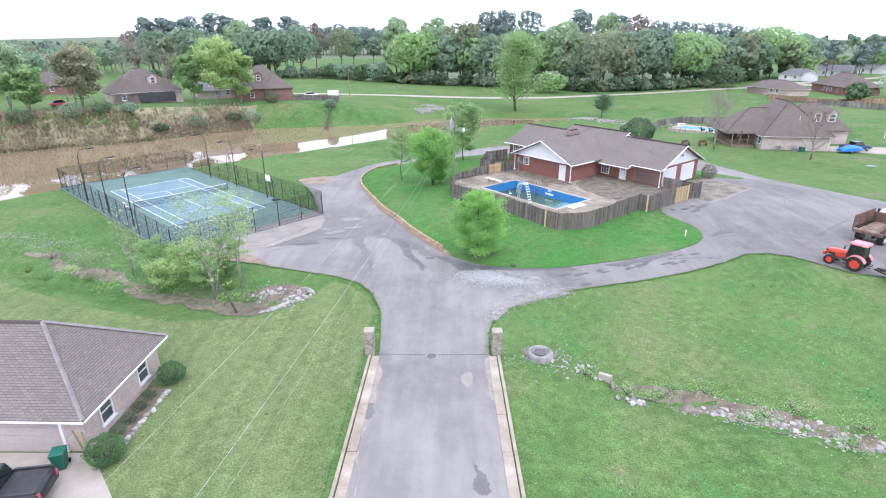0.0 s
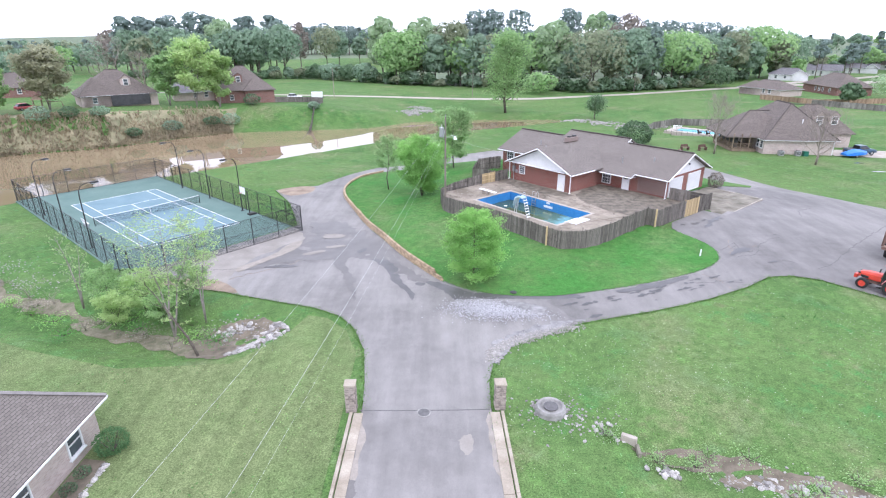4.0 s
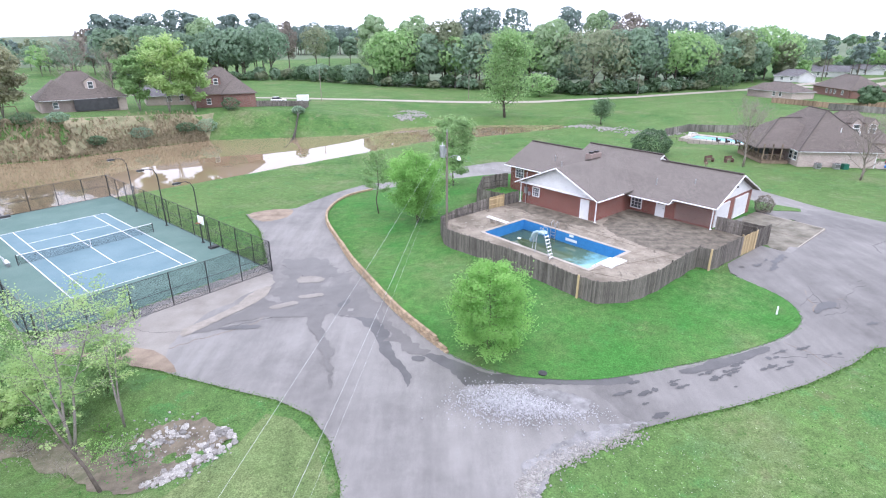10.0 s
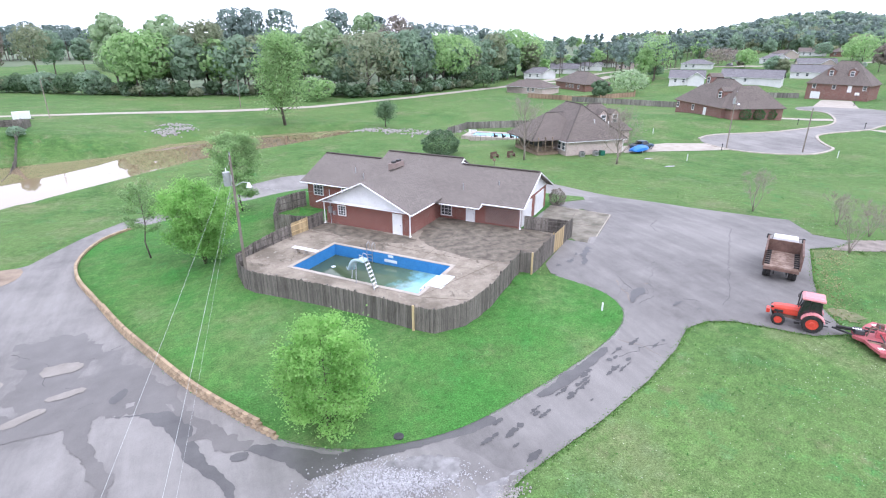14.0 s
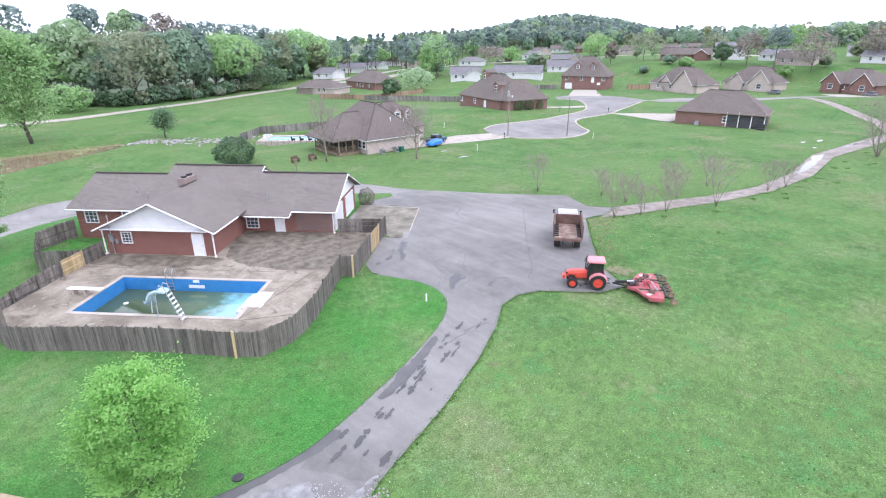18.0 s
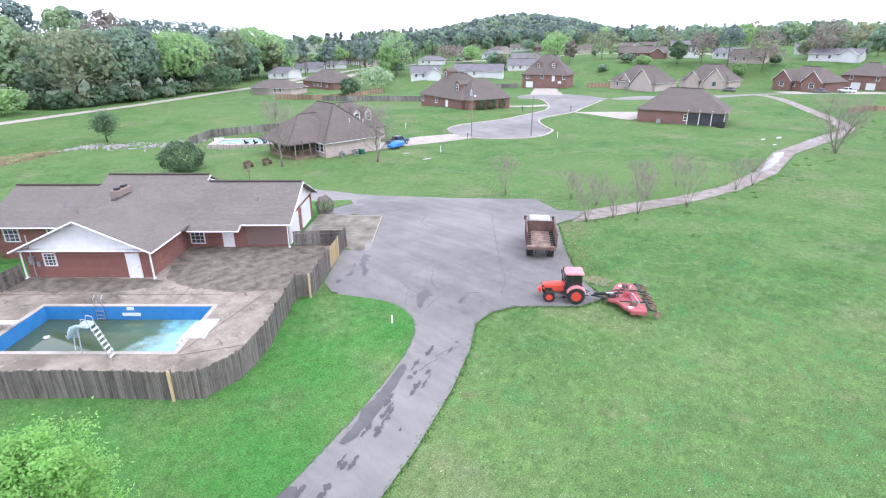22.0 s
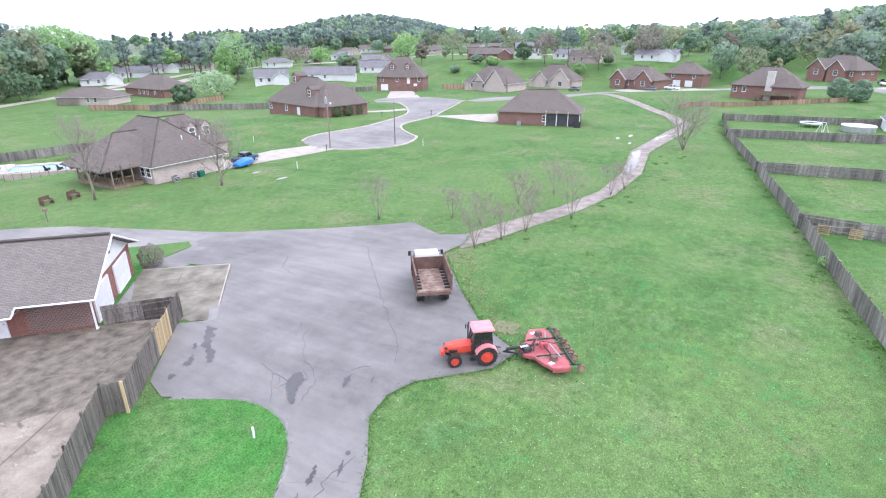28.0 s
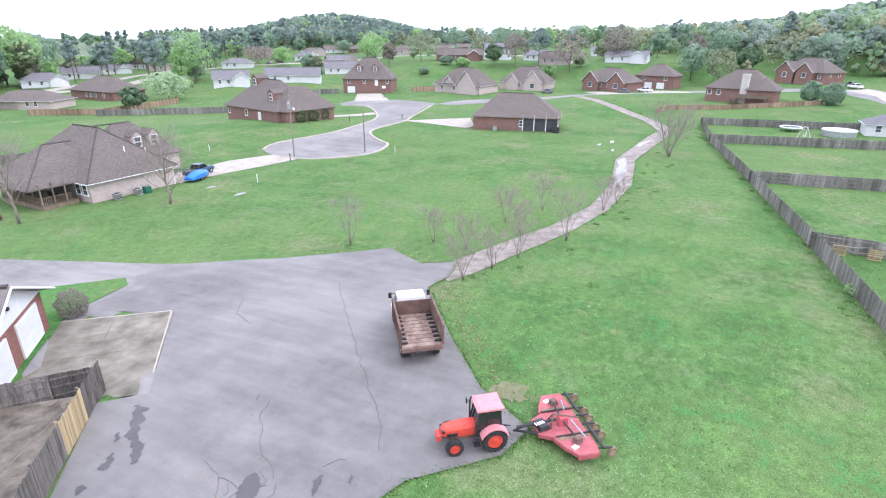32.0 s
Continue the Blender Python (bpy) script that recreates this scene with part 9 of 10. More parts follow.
def garden_pool():
    z = -0.35
    a = -43
    t = thing("garden_pool", (62.6, 136.6, z), a, "long light blue garden swimming pool with pale deck", "swimming pool", "", "structure")
    part("deck", Mesh().box(0, -3.2, -0.7, 15, 2.0, 1.7).box(0, 3.2, -0.7, 15, 2.0, 1.7).box(-6.6, 0, -0.7, 1.8, 4.4, 1.7).box(6.6, 0, -0.7, 1.8, 4.4, 1.7), PALE_CONCRETE, t)
    part("basin", Mesh().box(0, 0, -1.1, 11.6, 4.6, 0.2), POOL_BLUE, t)
    part("pool_water", Mesh().box(0, 0, -0.02, 11.4, 4.4, 0.1), CLEAR_POOL, t)
    part("diving_stand", Mesh().box(-6.6, 0, 0.55, 0.5, 0.5, 0.8).box(-5.9, 0, 0.95, 2.0, 0.45, 0.06), WHITE_PAINT, t)
    for k in range(4):
        x = 0.5 + 1.9 * k
        ch = thing("sun_lounger", tuple(pose(62.6, 136.6, z, 0, 0, a) @ Vector((x, -3.0, 0.15))), a + 80, "dark slatted sun lounger beside the garden pool", "lounger", "pool loungers")
        part("seat", Mesh().box(0, 0, 0.35, 1.2, 0.55, 0.06), BLACK_METAL, ch)
        part("backrest", Mesh().tube([(-0.6, 0, 0.36), (-1.0, 0, 0.9)], 0.22, 4), BLACK_METAL, ch)
        for sx in (-0.5, 0.5):
            part("leg", Mesh().box(sx, 0, 0.16, 0.05, 0.5, 0.32), BLACK_METAL, ch)


garden_pool()
board_fence("garden_fence", [(50, 139), (54.5, 146.5), (62.5, 152), (72, 145), (78, 136)], 1.8, "grey board fence behind the garden pool", 3.0, YARD_BOARDS, seed=8, board=0.3)
rail = thing("pool_railing", (0, 0, 0), 0, "thin black railing beside the garden pool", "railing")
for k in range(12):
    u = k / 11
    x, y = 51.5 + 9 * u, 136.5 - 11.0 * u
    part("post", Mesh().tube([(x, y, ground_z(x, y)), (x, y, ground_z(x, y) + 1.2)], 0.03, 5), BLACK_METAL, rail)
part("top_bar", Mesh().tube([(51.5, 136.5, ground_z(51.5, 136.5) + 1.2), (60.5, 125.5, ground_z(60.5, 125.5) + 1.2)], 0.025, 5), BLACK_METAL, rail)
for x, y in ((46.7, 109.2), (49.9, 108.7)):
    t = thing("garden_bench", (x, y, ground_z(x, y)), 20, "dark brown wooden garden seat on the lawn", "bench", "garden seats")
    part("seat", Mesh().box(0, 0, 0.45, 1.7, 0.5, 0.07), RUSTY, t)
    part("backrest", Mesh().box(0, 0.28, 0.85, 1.7, 0.06, 0.5), RUSTY, t)
    for s in (-0.8, 0.8):
        part("leg", Mesh().box(s, 0, 0.3, 0.1, 0.6, 0.6), RUSTY, t)
        part("armrest", Mesh().box(s, 0, 0.68, 0.1, 0.6, 0.06), RUSTY, t)
t = thing("bird_house", (42.3, 101.5, ground_z(42.3, 101.5)), 10, "small brown post box on a pole at the drive edge", "post box")
part("pole", Mesh().tube([(0, 0, 0), (0, 0, 1.4)], 0.06, 6), POLE_WOOD, t)
part("box", Mesh().box(0, 0, 1.5, 0.5, 0.3, 0.35, 0, 0.85), DECK_BOARDS, t)
bare_tree("bare_tree", 50.6, 105.4, 10.3, 3.6, 81, "tall leafless tree beside the deck", 22, 0.16, TWIGS, 0.2, 1.2)
bare_tree("bare_tree", 63.4, 95.9, 9.6, 3.8, 82, "tall leafless tree on the neighbour's lawn", 22, 0.16, TWIGS, 0.15, 1.3)
bare_tree("bare_tree", 116.4, 36.2, 10.0, 5.0, 83, "wide leafless multi-stemmed tree beside the path", 16, 0.13, TWIGS, 0.1, 1.2, stems=4)
shrub("evergreen_bush", 39.9, 118.0, 4.9, 3.5, 84, LEAF_DEEP, "large dense dark evergreen bush behind the club house", 4200, 0.2)
leafy_tree("lone_tree", 44.0, 164.0, 6.4, 2.8, 85, LEAF_DEEP, "small dark green tree at the pond's end", 3500, 0.2, 16, 0.2, 0.14)
leafy_tree("tall_tree", 19.5, 176.2, 24, 6.4, 86, LEAF_SPRING, "tall slender bright green tree beyond the pond", 14000, 0.33, 34, 0.12, 0.35, 0.9)
for i, (x, y, h, r, b) in enumerate(((57.4, 65.2, 5.4, 1.9, 1), (53.3, 51.8, 4.6, 1.8, 1), (56.7, 50.3, 4.2, 1.6, 0), (60.2, 48.8, 4.6, 1.8, 0), (67.0, 45.5, 5.8, 2.4, 1), (61.1, 57.8, 4.0, 1.6, 1), (60.3, 54.0, 3.9, 1.5, 0), (70.4, 52.9, 4.4, 1.8, 0), (67.3, 50.4, 4.2, 1.7, 1), (76.5, 50.0, 4.6, 2.0, 0), (79.6, 43.2, 4.6, 1.8, 1), (83.5, 42.0, 4.0, 1.5, 0))):
    bare_tree("crape_myrtle", x, y, h, r, 90 + i, "bare grey-brown multi-stemmed crape myrtle beside the path", 7, 0.038, TWIGS, 0.3, 1.5, stems=4, group="crape myrtles along the path")

# ---- roads, drives and the footpath on the east side ----
PATH_N = [(55.5, 55.6), (57, 54.1), (64.4, 51.0), (70.9, 48.0), (80.6, 45.0), (93.4, 43.7), (110.7, 44.7), (137, 40.6), (145.9, 38.6), (160.8, 42.8), (173.8, 51.0), (192, 62.8), (197, 67)]
PATH_S = [(x, y - 0.55) for x, y in [(199, 64.5), (191.8, 59.6), (174.5, 48.2), (161.0, 40.0), (150.0, 36.4), (136, 37.6), (111, 42.0), (94, 41.4), (80, 43.2), (70.4, 46.0), (62.4, 49.2), (55.4, 51.8), (52.5, 53.4)]]
FOOTPATH = mottled("muddy_asphalt_path", (0.135, 0.105, 0.083), (0.33, 0.285, 0.24), 0.9, 7, 0.6, 0.2, space=True)
sheet("footpath", PATH_N + PATH_S, 0.045, FOOTPATH, 2.0, "narrow muddy brown asphalt footpath across the lawn", "footpath")
def pool_of_water(name, pts, lift=0.07):
    sheet(name, ragged(pts, len(name) + int(pts[0][0]), 0.14, 5), lift, WET, 1.5, "shallow puddle reflecting the pale sky", "puddle")


WET = water_material("puddle_water", (0.13, 0.115, 0.10), 0.04, 0.02, 2.0)
pool_of_water("puddle_path", [(92, 43.2), (97, 42.3), (104, 42.6), (112, 43.0), (111, 43.8), (103, 43.9), (97, 43.4)])
pool_of_water("puddle_path_far", [(122, 42.2), (128, 40.6), (132, 39.6), (131, 40.5), (126, 42.0)])
for k, (x, y, s) in enumerate(((70.5, 91.0, 0.9), (72.0, 97.5, 0.7), (128, 47, 1.1), (124, 49, 0.8), (119, 46, 0.7))):
    pool_of_water("puddle_lawn", [(x - s * 1.5, y), (x, y - s * 0.45), (x + s * 1.4, y - s * 0.2), (x + s * 0.5, y + s * 0.4)], 0.02)
CUL = [(97.0, 108.3), (102.6, 109.0), (116.9, 104.6), (133.8, 105.2), (146, 110), (157, 118), (161, 123), (160.8, 130), (166, 134), (173.5, 131.5), (177.5, 122), (176.7, 112.1), (173, 104), (172, 98), (178, 92), (195.5, 70.5), (206, 58), (212, 48),
       (216.5, 30), (222, 8), (222, -8), (208, -14), (190, -17), (189, -21), (210, -19), (230, -13), (232, 8), (224, 32), (219, 50), (203, 73), (187, 97.8), (168, 104), (147.2, 100.5), (137.6, 98.4), (123.6, 99.3), (118.2, 97), (113.8, 92.5), (111.1, 89.4), (104.3, 88.9), (98.7, 92.7), (95.0, 98), (94.8, 104)]
sheet("street", smooth_line(CUL, 3, True), 0.05, ASPHALT, 4.0, "grey asphalt cul-de-sac street", "street")
strip_wall("kerb_street", smooth_line([(94.6, 104), (95.0, 98), (98.6, 92.5), (104.3, 88.6), (111.3, 89.1), (114.1, 92.2), (118.4, 96.8), (123.6, 99.0), (137.6, 98.1), (147.2, 100.2), (168, 103.7)], 4), 0.6, -0.1, 0.15, PALE_CONCRETE, None, "pale concrete street kerb", "structure", "kerb")
strip_wall("kerb_street_far", smooth_line([(97.0, 108.6), (102.6, 109.3), (116.9, 104.9), (133.8, 105.5), (146, 110.3), (157, 118.3), (160.8, 123.3), (160.5, 130)], 4), 0.6, -0.1, 0.15, PALE_CONCRETE, None, "pale concrete street kerb", "structure", "kerb")
sheet("driveway_pool_house", [(71.8, 103.3), (80.4, 102.3), (94.9, 98.6), (95.2, 104.8), (87.6, 108.6), (76, 109.5), (73, 107)], 0.06, PALE_CONCRETE, 3.0, "pale concrete driveway", "driveway")
sheet("driveway_corner_house", [(138.5, 99.2), (149.5, 84.8), (137.5, 79.5), (133.5, 79.8), (133.5, 82), (137.0, 92.6)], 0.06, PALE_CONCRETE, 3.0, "pale concrete driveway", "driveway")
sheet("driveway_dormer_house", [(129, 121.5), (136, 122), (150, 113.8), (147, 110.8), (136, 117.0), (128.5, 116.5)], 0.06, PALE_CONCRETE, 3.0, "pale concrete driveway", "driveway")
sheet("driveway_brick_house", [(176, 122), (196, 136), (193, 144), (171, 132.5)], 0.06, PALE_CONCRETE, 3.0, "pale concrete driveway", "driveway")
sheet("driveway_twin_gable", [(214, 48), (226, 60), (221, 66), (207, 56.5)], 0.06, PALE_CONCRETE, 3.0, "pale concrete driveway", "driveway")
sheet("driveway_east_house", [(216, 30), (238, 38), (235, 46), (213, 45)], 0.06, PALE_CONCRETE, 3.0, "pale concrete driveway", "driveway")
sheet("driveway_hill_house", [(195, -17), (212, -18.5), (228, -14), (232, -22), (212, -26), (197, -22)], 0.08, PALE_CONCRETE, 3.0, "pale concrete driveway", "driveway")
sheet("far_road", [(-120, 205), (-84, 201), (-36, 200.5), (16, 206), (36, 208), (74, 220.5), (118, 241), (170, 262), (260, 300), (260, 306), (168, 267), (116, 246), (72, 225), (35, 212.5), (15, 210.5), (-36, 204.5), (-84, 205), (-120, 209)], 0.06, PALE_CONCRETE, 5.0, "pale country road beyond the pond", "road")
utility_pole(95.4, 100.2, 11.0, "wooden utility pole with transformer at the cul-de-sac", True, True)
utility_pole(104.6, 90.6, 8.4, "plain dark utility pole at the cul-de-sac kerb")
utility_pole(-37.0, 196.0, 9.5, "far wooden utility pole beside the country road")
utility_pole(11.5, 216, 9.5, "far wooden utility pole beside the country road")
utility_pole(78, 232, 11.0, "far wooden utility pole beside the country road")
for x, y in ((92.6, 99.0), (139.8, 99.8), (128.8, 108.5)):
    t = thing("mailbox", (x, y, ground_z(x, y)), 40, "dark mailbox on a post at the kerb", "mailbox", "mailboxes")
    part("post", Mesh().box(0, 0, 0.55, 0.12, 0.12, 1.1), BLACK_METAL, t)
    part("box", Mesh().box(0, 0, 1.2, 0.55, 0.24, 0.28, 0, 0.9), BLACK_METAL, t)
for x, y in ((91.2, 116.2), (105.0, 84.3), (77.2, 93.4)):
    t = thing("marker_post", (x, y, ground_z(x, y)), 0, "slim white utility marker post in the grass", "marker post", "white marker posts")
    part("post", Mesh().tube([(0, 0, 0), (0, 0, 1.3)], 0.06, 6), WHITE_PAINT, t)
    part("cap", Mesh().tube([(0, 0, 1.3), (0, 0, 1.38)], [0.07, 0.04], 6), GREEN_BIN, t)

# ---- houses of the east side ----
STUCCO = mottled("pale_stucco", (0.44, 0.40, 0.37), (0.58, 0.54, 0.50), 0.7, 14, 0.85, 0.2)
W2 = lambda us, side="front", z=1.7: tuple(("window", side, u, z) for u in us)
house(126.6, 129.0, -106.6, 21, 13, 3.3, 5.8, BRICK_B, SHINGLE_B, "long red brick house with steep brown roof and dormer", W2((-9.5, -2)) + (("door", "front", 3.5, 0.1),), ((8.0, 1.5, 14, 9.5, 4.6, 1.0, True), (-5, 3.5, 12, 9, 5.6, 1.0, False)), dormers=((6.2, -4.7, 3.7, 0), (-4.5, -1.6, 6.2, 0)))
for x, y in ((121, 116.8), (124.5, 115.8), (128.5, 115.6)):
    shrub("foundation_shrub", x, y, 2.6, 1.4, int(x), LEAF_BOX, "dark green shrub against the brick house", 1100, 0.15)
t = house(140.0, 69.8, -80, 19, 12, 3.3, 4.3, BRICK_B, SHINGLE_B, "red brick house with brown hip roof and screened porch", W2((1.4,), z=1.6) + W2((0,), "left"), ((-4.0, 4.0, 11, 10, 4.2, 1.0, False),))
part("porch_screen", Mesh().box(5.4, -6.05, 1.65, 7.6, 0.08, 3.2).box(9.55, -2.5, 1.65, 0.08, 6.8, 3.2), SCREEN, t, "dark insect screens of the porch")
pp = Mesh()
for u in (1.7, 4.2, 6.8, 9.45):
    pp.box(u, -6.12, 1.65, 0.18, 0.14, 3.3)
part("porch_posts", pp, WHITE_PAINT, t)
part("porch_stairs", Mesh().box(9.0, -7.4, 0.2, 1.6, 0.5, 0.4).box(9.0, -6.9, 0.4, 1.6, 0.5, 0.8).box(9.0, -6.45, 0.6, 1.6, 0.5, 1.2), BLACK_METAL, t)
part("condenser", Mesh().box(-4.4, -6.8, 0.45, 0.9, 0.9, 0.9), GALV, t)
house(202.3, 143.6, -72.5, 18.0, 13, 5.5, 6.8, BRICK_B, SHINGLE_B, "two-storey red brick house with dormers and garage", W2((-6.8, -1.0, 7.6), z=4.2) + (("garage", "front", -6.0, 0.1), ("door", "front", 3.5, 2.7)), (), 1.0, ((-3.2, -4.4, 6.4, 0), (2.8, -4.4, 6.4, 0)))
house(212.5, 108.5, -104, 20, 13, 3.2, 5.4, BRICK_PALE, SHINGLE_B, "pale brick house with steep brown hip roof", W2((-6.5, -1.0)), ((5.2, -3.2, 10, 8, 4.6, 0.0, True), (-3.5, -2.0, 9, 5, 2.6, 0.0, True)))
house(231, 89.5, -96, 18, 12, 3.2, 5.0, BRICK_PALE, SHINGLE_B, "pale brick house with gabled front", W2((-6, -1.5)) + (("wing", "front", 0, 1.7),), ((4.6, -3.5, 9, 7, 4.0, 0.0, True), (-4.2, -2.6, 8, 5, 2.8, 0.0, True)))
house(235.2, 58.0, -113, 18.0, 12, 3.6, 4.3, BRICK_B, SHINGLE_B, "red brick house with two front gables", W2((-1.5, 1.8), z=2.0) + (("wing", "front", 0, 2.2), ("wing", "front", 1, 2.2)), ((-5.0, -3.4, 8, 6.4, 3.3, 0.0, True), (5.4, -3.4, 8, 6.4, 3.3, 0.0, True)))
house(253.0, 42.0, -104, 14.5, 11, 5.2, 3.8, BRICK_B, SHINGLE_B, "two-storey red brick house with garage below", W2((-4, 4), z=4.0) + (("garage", "front", -2.2, 0.1), ("garage", "front", 2.4, 0.1)))
t = house(198.3, 17.6, -108, 17.0, 12, 3.9, 4.6, BRICK_B, SHINGLE_B, "red brick house with raised wooden deck at the back", W2((-7.5, -5, 2.8), z=2.4), ((6.0, -3.2, 8, 7, 3.0, 1.0, True),))
part("chimney", Mesh().box(1.6, -6.5, 3.0, 1.9, 1.0, 9.0).box(1.6, -6.5, 7.55, 2.1, 1.2, 0.2), STUCCO, t, "pale stuccoed chimney breast")
part("deck_stair", Mesh().box(-1.2, -8.6, 0.3, 1.0, 1.2, 0.5).box(-0.6, -8.6, 0.8, 0.9, 1.2, 0.5), DECK_BOARDS, t)
part("deck", Mesh().box(4.0, -8.3, 1.5, 8.0, 3.2, 0.2).box(4.0, -9.85, 2.05, 8.0, 0.1, 0.9).box(0.1, -9.8, 0.7, 0.25, 0.25, 1.6).box(7.9, -9.8, 0.7, 0.25, 0.25, 1.6), DECK_BOARDS, t, "dark stained wooden deck")
house(256.0, -9.5, -137, 18, 11, 4.2, 4.4, BRICK_B, SHINGLE_B, "large red brick house on the hillside", W2((-8.5, 7.5), z=2.6) + (("wing", "front", 0, 2.9), ("wing", "front", 1, 2.9)) + W2((-2, 2.5), "right", 3.2), ((-4.5, -3.4, 8, 7, 3.2, 0.0, True), (3, -3.4, 8, 6.5, 3.0, 0.0, True)))
t = house(154, -5.5, -95, 8, 6, 2.5, 1.6, SIDING, SHINGLE_C, "small white house with grey roof behind the fences", W2((-2,), z=1.4) + (("door", "front", 1.5, 0.05),))
house(153, 222, -95, 22, 13, 3.2, 4.2, BRICK_B, SHINGLE_B, "red brick house with wide brown hip roof", W2((-2, 0.6, 3.0)) + W2((7.5,)), ((7, -2, 9, 8, 3.3, 1.0, False),))
house(125, 218, -70, 18, 11, 2.7, 2.6, BRICK_PALE, SHINGLE_B, "low pale brick house with brown roof", W2((2, 4.5)), ((-5, -2, 8, 7, 2.2, 1.0, False),))
rngh = random.Random(5)
FAR_HOUSES = ((166, 275, -33, 16, "SC"), (199, 299, -36, 15, "SC"), (228, 312, -38, 14, "SC"), (262, 338, -40, 14, "SB"), (256, 308, -42, 15, "PC"), (250, 249, -48, 15, "SC"), (186, 196, -47, 13, "SC"), (208, 183, -53, 22, "SC"),
              (307, 246, -55, 14, "SC"), (252, 188, -58, 15, "SC"), (279, 204, -58, 16, "PC"), (323, 285, -51, 14, "PB"), (339, 263, -55, 15, "PB"), (365, 263, -57, 15, "SB"), (372, 247, -60, 15, "BB"), (336, 194, -64, 13, "PB"),
              (353, 173, -68, 14, "SB"), (378, 170, -70, 14, "BB"), (276, 135, -69, 22, "BB"), (294, 121, -73, 13, "SC"), (297, 102, -77, 12, "SC"), (279, 88, -79, 14, "PB"), (286, 57, -85, 18, "SC"), (331, 74, -83, 11, "SC"), (385, 10, -94, 9, "SC"))
COATS = {"S": (SIDING, "white-sided"), "P": (BRICK_PALE, "pale brick"), "B": (BRICK_B, "red brick")}
for i, (x, y, rz, size, coat) in enumerate(FAR_HOUSES):
    wall, word = COATS[coat[0]]
    tall = i in (19, 24)
    wings = ((size * 0.28, -2.6, size * 0.38, 6.0, 2.0, 0.0, True),) if i % 2 == 0 and not tall else ()
    house(x, y, rz + rngh.uniform(-12, 12), size, rngh.uniform(8, 10), 5.2 if tall else 2.8, rngh.uniform(1.9, 2.7), wall, SHINGLE_C if coat[1] == "C" else SHINGLE_B, word + (" two-storey house with " if tall else " bungalow with ") + ("grey" if coat[1] == "C" else "brown") + " roof among trees",
          W2((-size * 0.32, -size * 0.08), z=1.5) + W2((0,), "left", 1.5) + (W2((-size * 0.3, 0.0, size * 0.3), z=4.0) if tall else ()), wings, rngh.choice((0.0, 0.0, 1.0)))
pickup(224.0, 45.5, 55, WHITE_CAR, "white pickup parked on a driveway")
car(219.0, 52.5, 55, GREY_CAR, "grey car parked on a driveway")
car(214.5, 78.5, 70, GREY_CAR, "dark car parked beside a house")
pickup(233.5, -18.5, 20, WHITE_CAR, "white pickup parked at the hillside house")
car(241.0, -19.0, 20, GREY_CAR, "grey car parked at the hillside house")
pickup(270, 190, 40, WHITE_CAR, "white pickup on the far street")
for k, (x, y) in enumerate(((258, 262), (276, 250), (292, 232), (246, 276), (210, 262), (330, 205))):
    car(x, y, 40 + 30 * k, (WHITE_CAR, GREY_CAR, BLUE_CAR)[k % 3], ("white", "grey", "dark blue")[k % 3] + " car parked on the far street")
hoop(184.5, 128.5, 120, ground_z(184.5, 128.5))
sheet("street_far", [(150, 252), (172, 246), (206, 262), (262, 258), (290, 224), (318, 168), (322, 100), (328, 100), (325, 170), (296, 228), (266, 264), (204, 268), (170, 252), (150, 258)], 0.06, PALE_CONCRETE, 5.0, "pale street between the far houses", "street")
board_fence("back_fence", [(118, 182), (136, 154), (150, 147), (166, 146)], 1.8, "grey board fence behind the dormer house", 3.0, YARD_BOARDS, seed=21, board=0.4, inside=1)
board_fence("back_fence", [(112, 201), (121, 183), (150, 186), (168, 206)], 1.7, "brown board fence round the low brick house", 3.0, BROWN_FENCE, seed=22, board=0.4)
board_fence("back_fence", [(206, 128), (212, 122), (216, 119)], 1.8, "brown board fence between the houses", 3.0, BROWN_FENCE, seed=23, board=0.4)
board_fence("back_fence", [(176, 176), (190, 158), (193, 152)], 1.8, "grey board fence beside the brick house", 3.0, YARD_BOARDS, seed=24, board=0.4)

# ---- fenced yards on the south-east ----
LONG_FENCE = [(30, 18.5), (44, 19.7), (56, 20.9), (75, 22.3), (102, 25.1), (134.5, 28.8), (159.8, 29.3)]
board_fence("yard_fence", LONG_FENCE, 1.75, "long weathered grey board fence beside the lawn", 2.44, YARD_BOARDS, seed=31, board=0.2, inside=-1, group="yard fences")
for k, line in enumerate(([(75.2, 22.6), (73.4, 12), (71.5, 0)], [(102, 25.3), (102.2, 12), (102.5, -6)], [(134.4, 29.0), (134.7, 10), (135, -14)], [(159.7, 29.5), (158.4, 10), (157, -14)])):
    board_fence("yard_fence", line, 1.7, "weathered grey board fence between two back yards", 2.44, YARD_BOARDS, seed=32 + k, board=0.2, inside=-1, group="yard fences")
board_fence("low_fence", [(172, 40), (178, 37.4), (181, 23.2), (187, 8), (192, -1.5)], 1.3, "low brown picket fence below the brick house", 3.0, BROWN_FENCE, seed=41, board=0.25, top_wobble=0.06)
for k, (x, y) in enumerate(((73.9, 20.4), (73.6, 17.6))):
    t = thing("pallet", (x - 0.35, y, ground_z(x, y)), 84, "pale wooden pallet leaning on the yard fence", "pallet", "pallets")
    for j in range(6):
        part("slat", Mesh().box(0, 0, 0.12 + 0.19 * j, 1.2, 0.02, 0.11), NEW_BOARDS, t)
    for s in (-0.5, 0, 0.5):
        part("bearer", Mesh().box(s, 0.06, 0.6, 0.05, 0.09, 1.15), NEW_BOARDS, t)
t = thing("fallen_branch", (73.2, 20.6, ground_z(73.2, 20.6)), 80, "pale fallen branch on the yard fence", "branch")
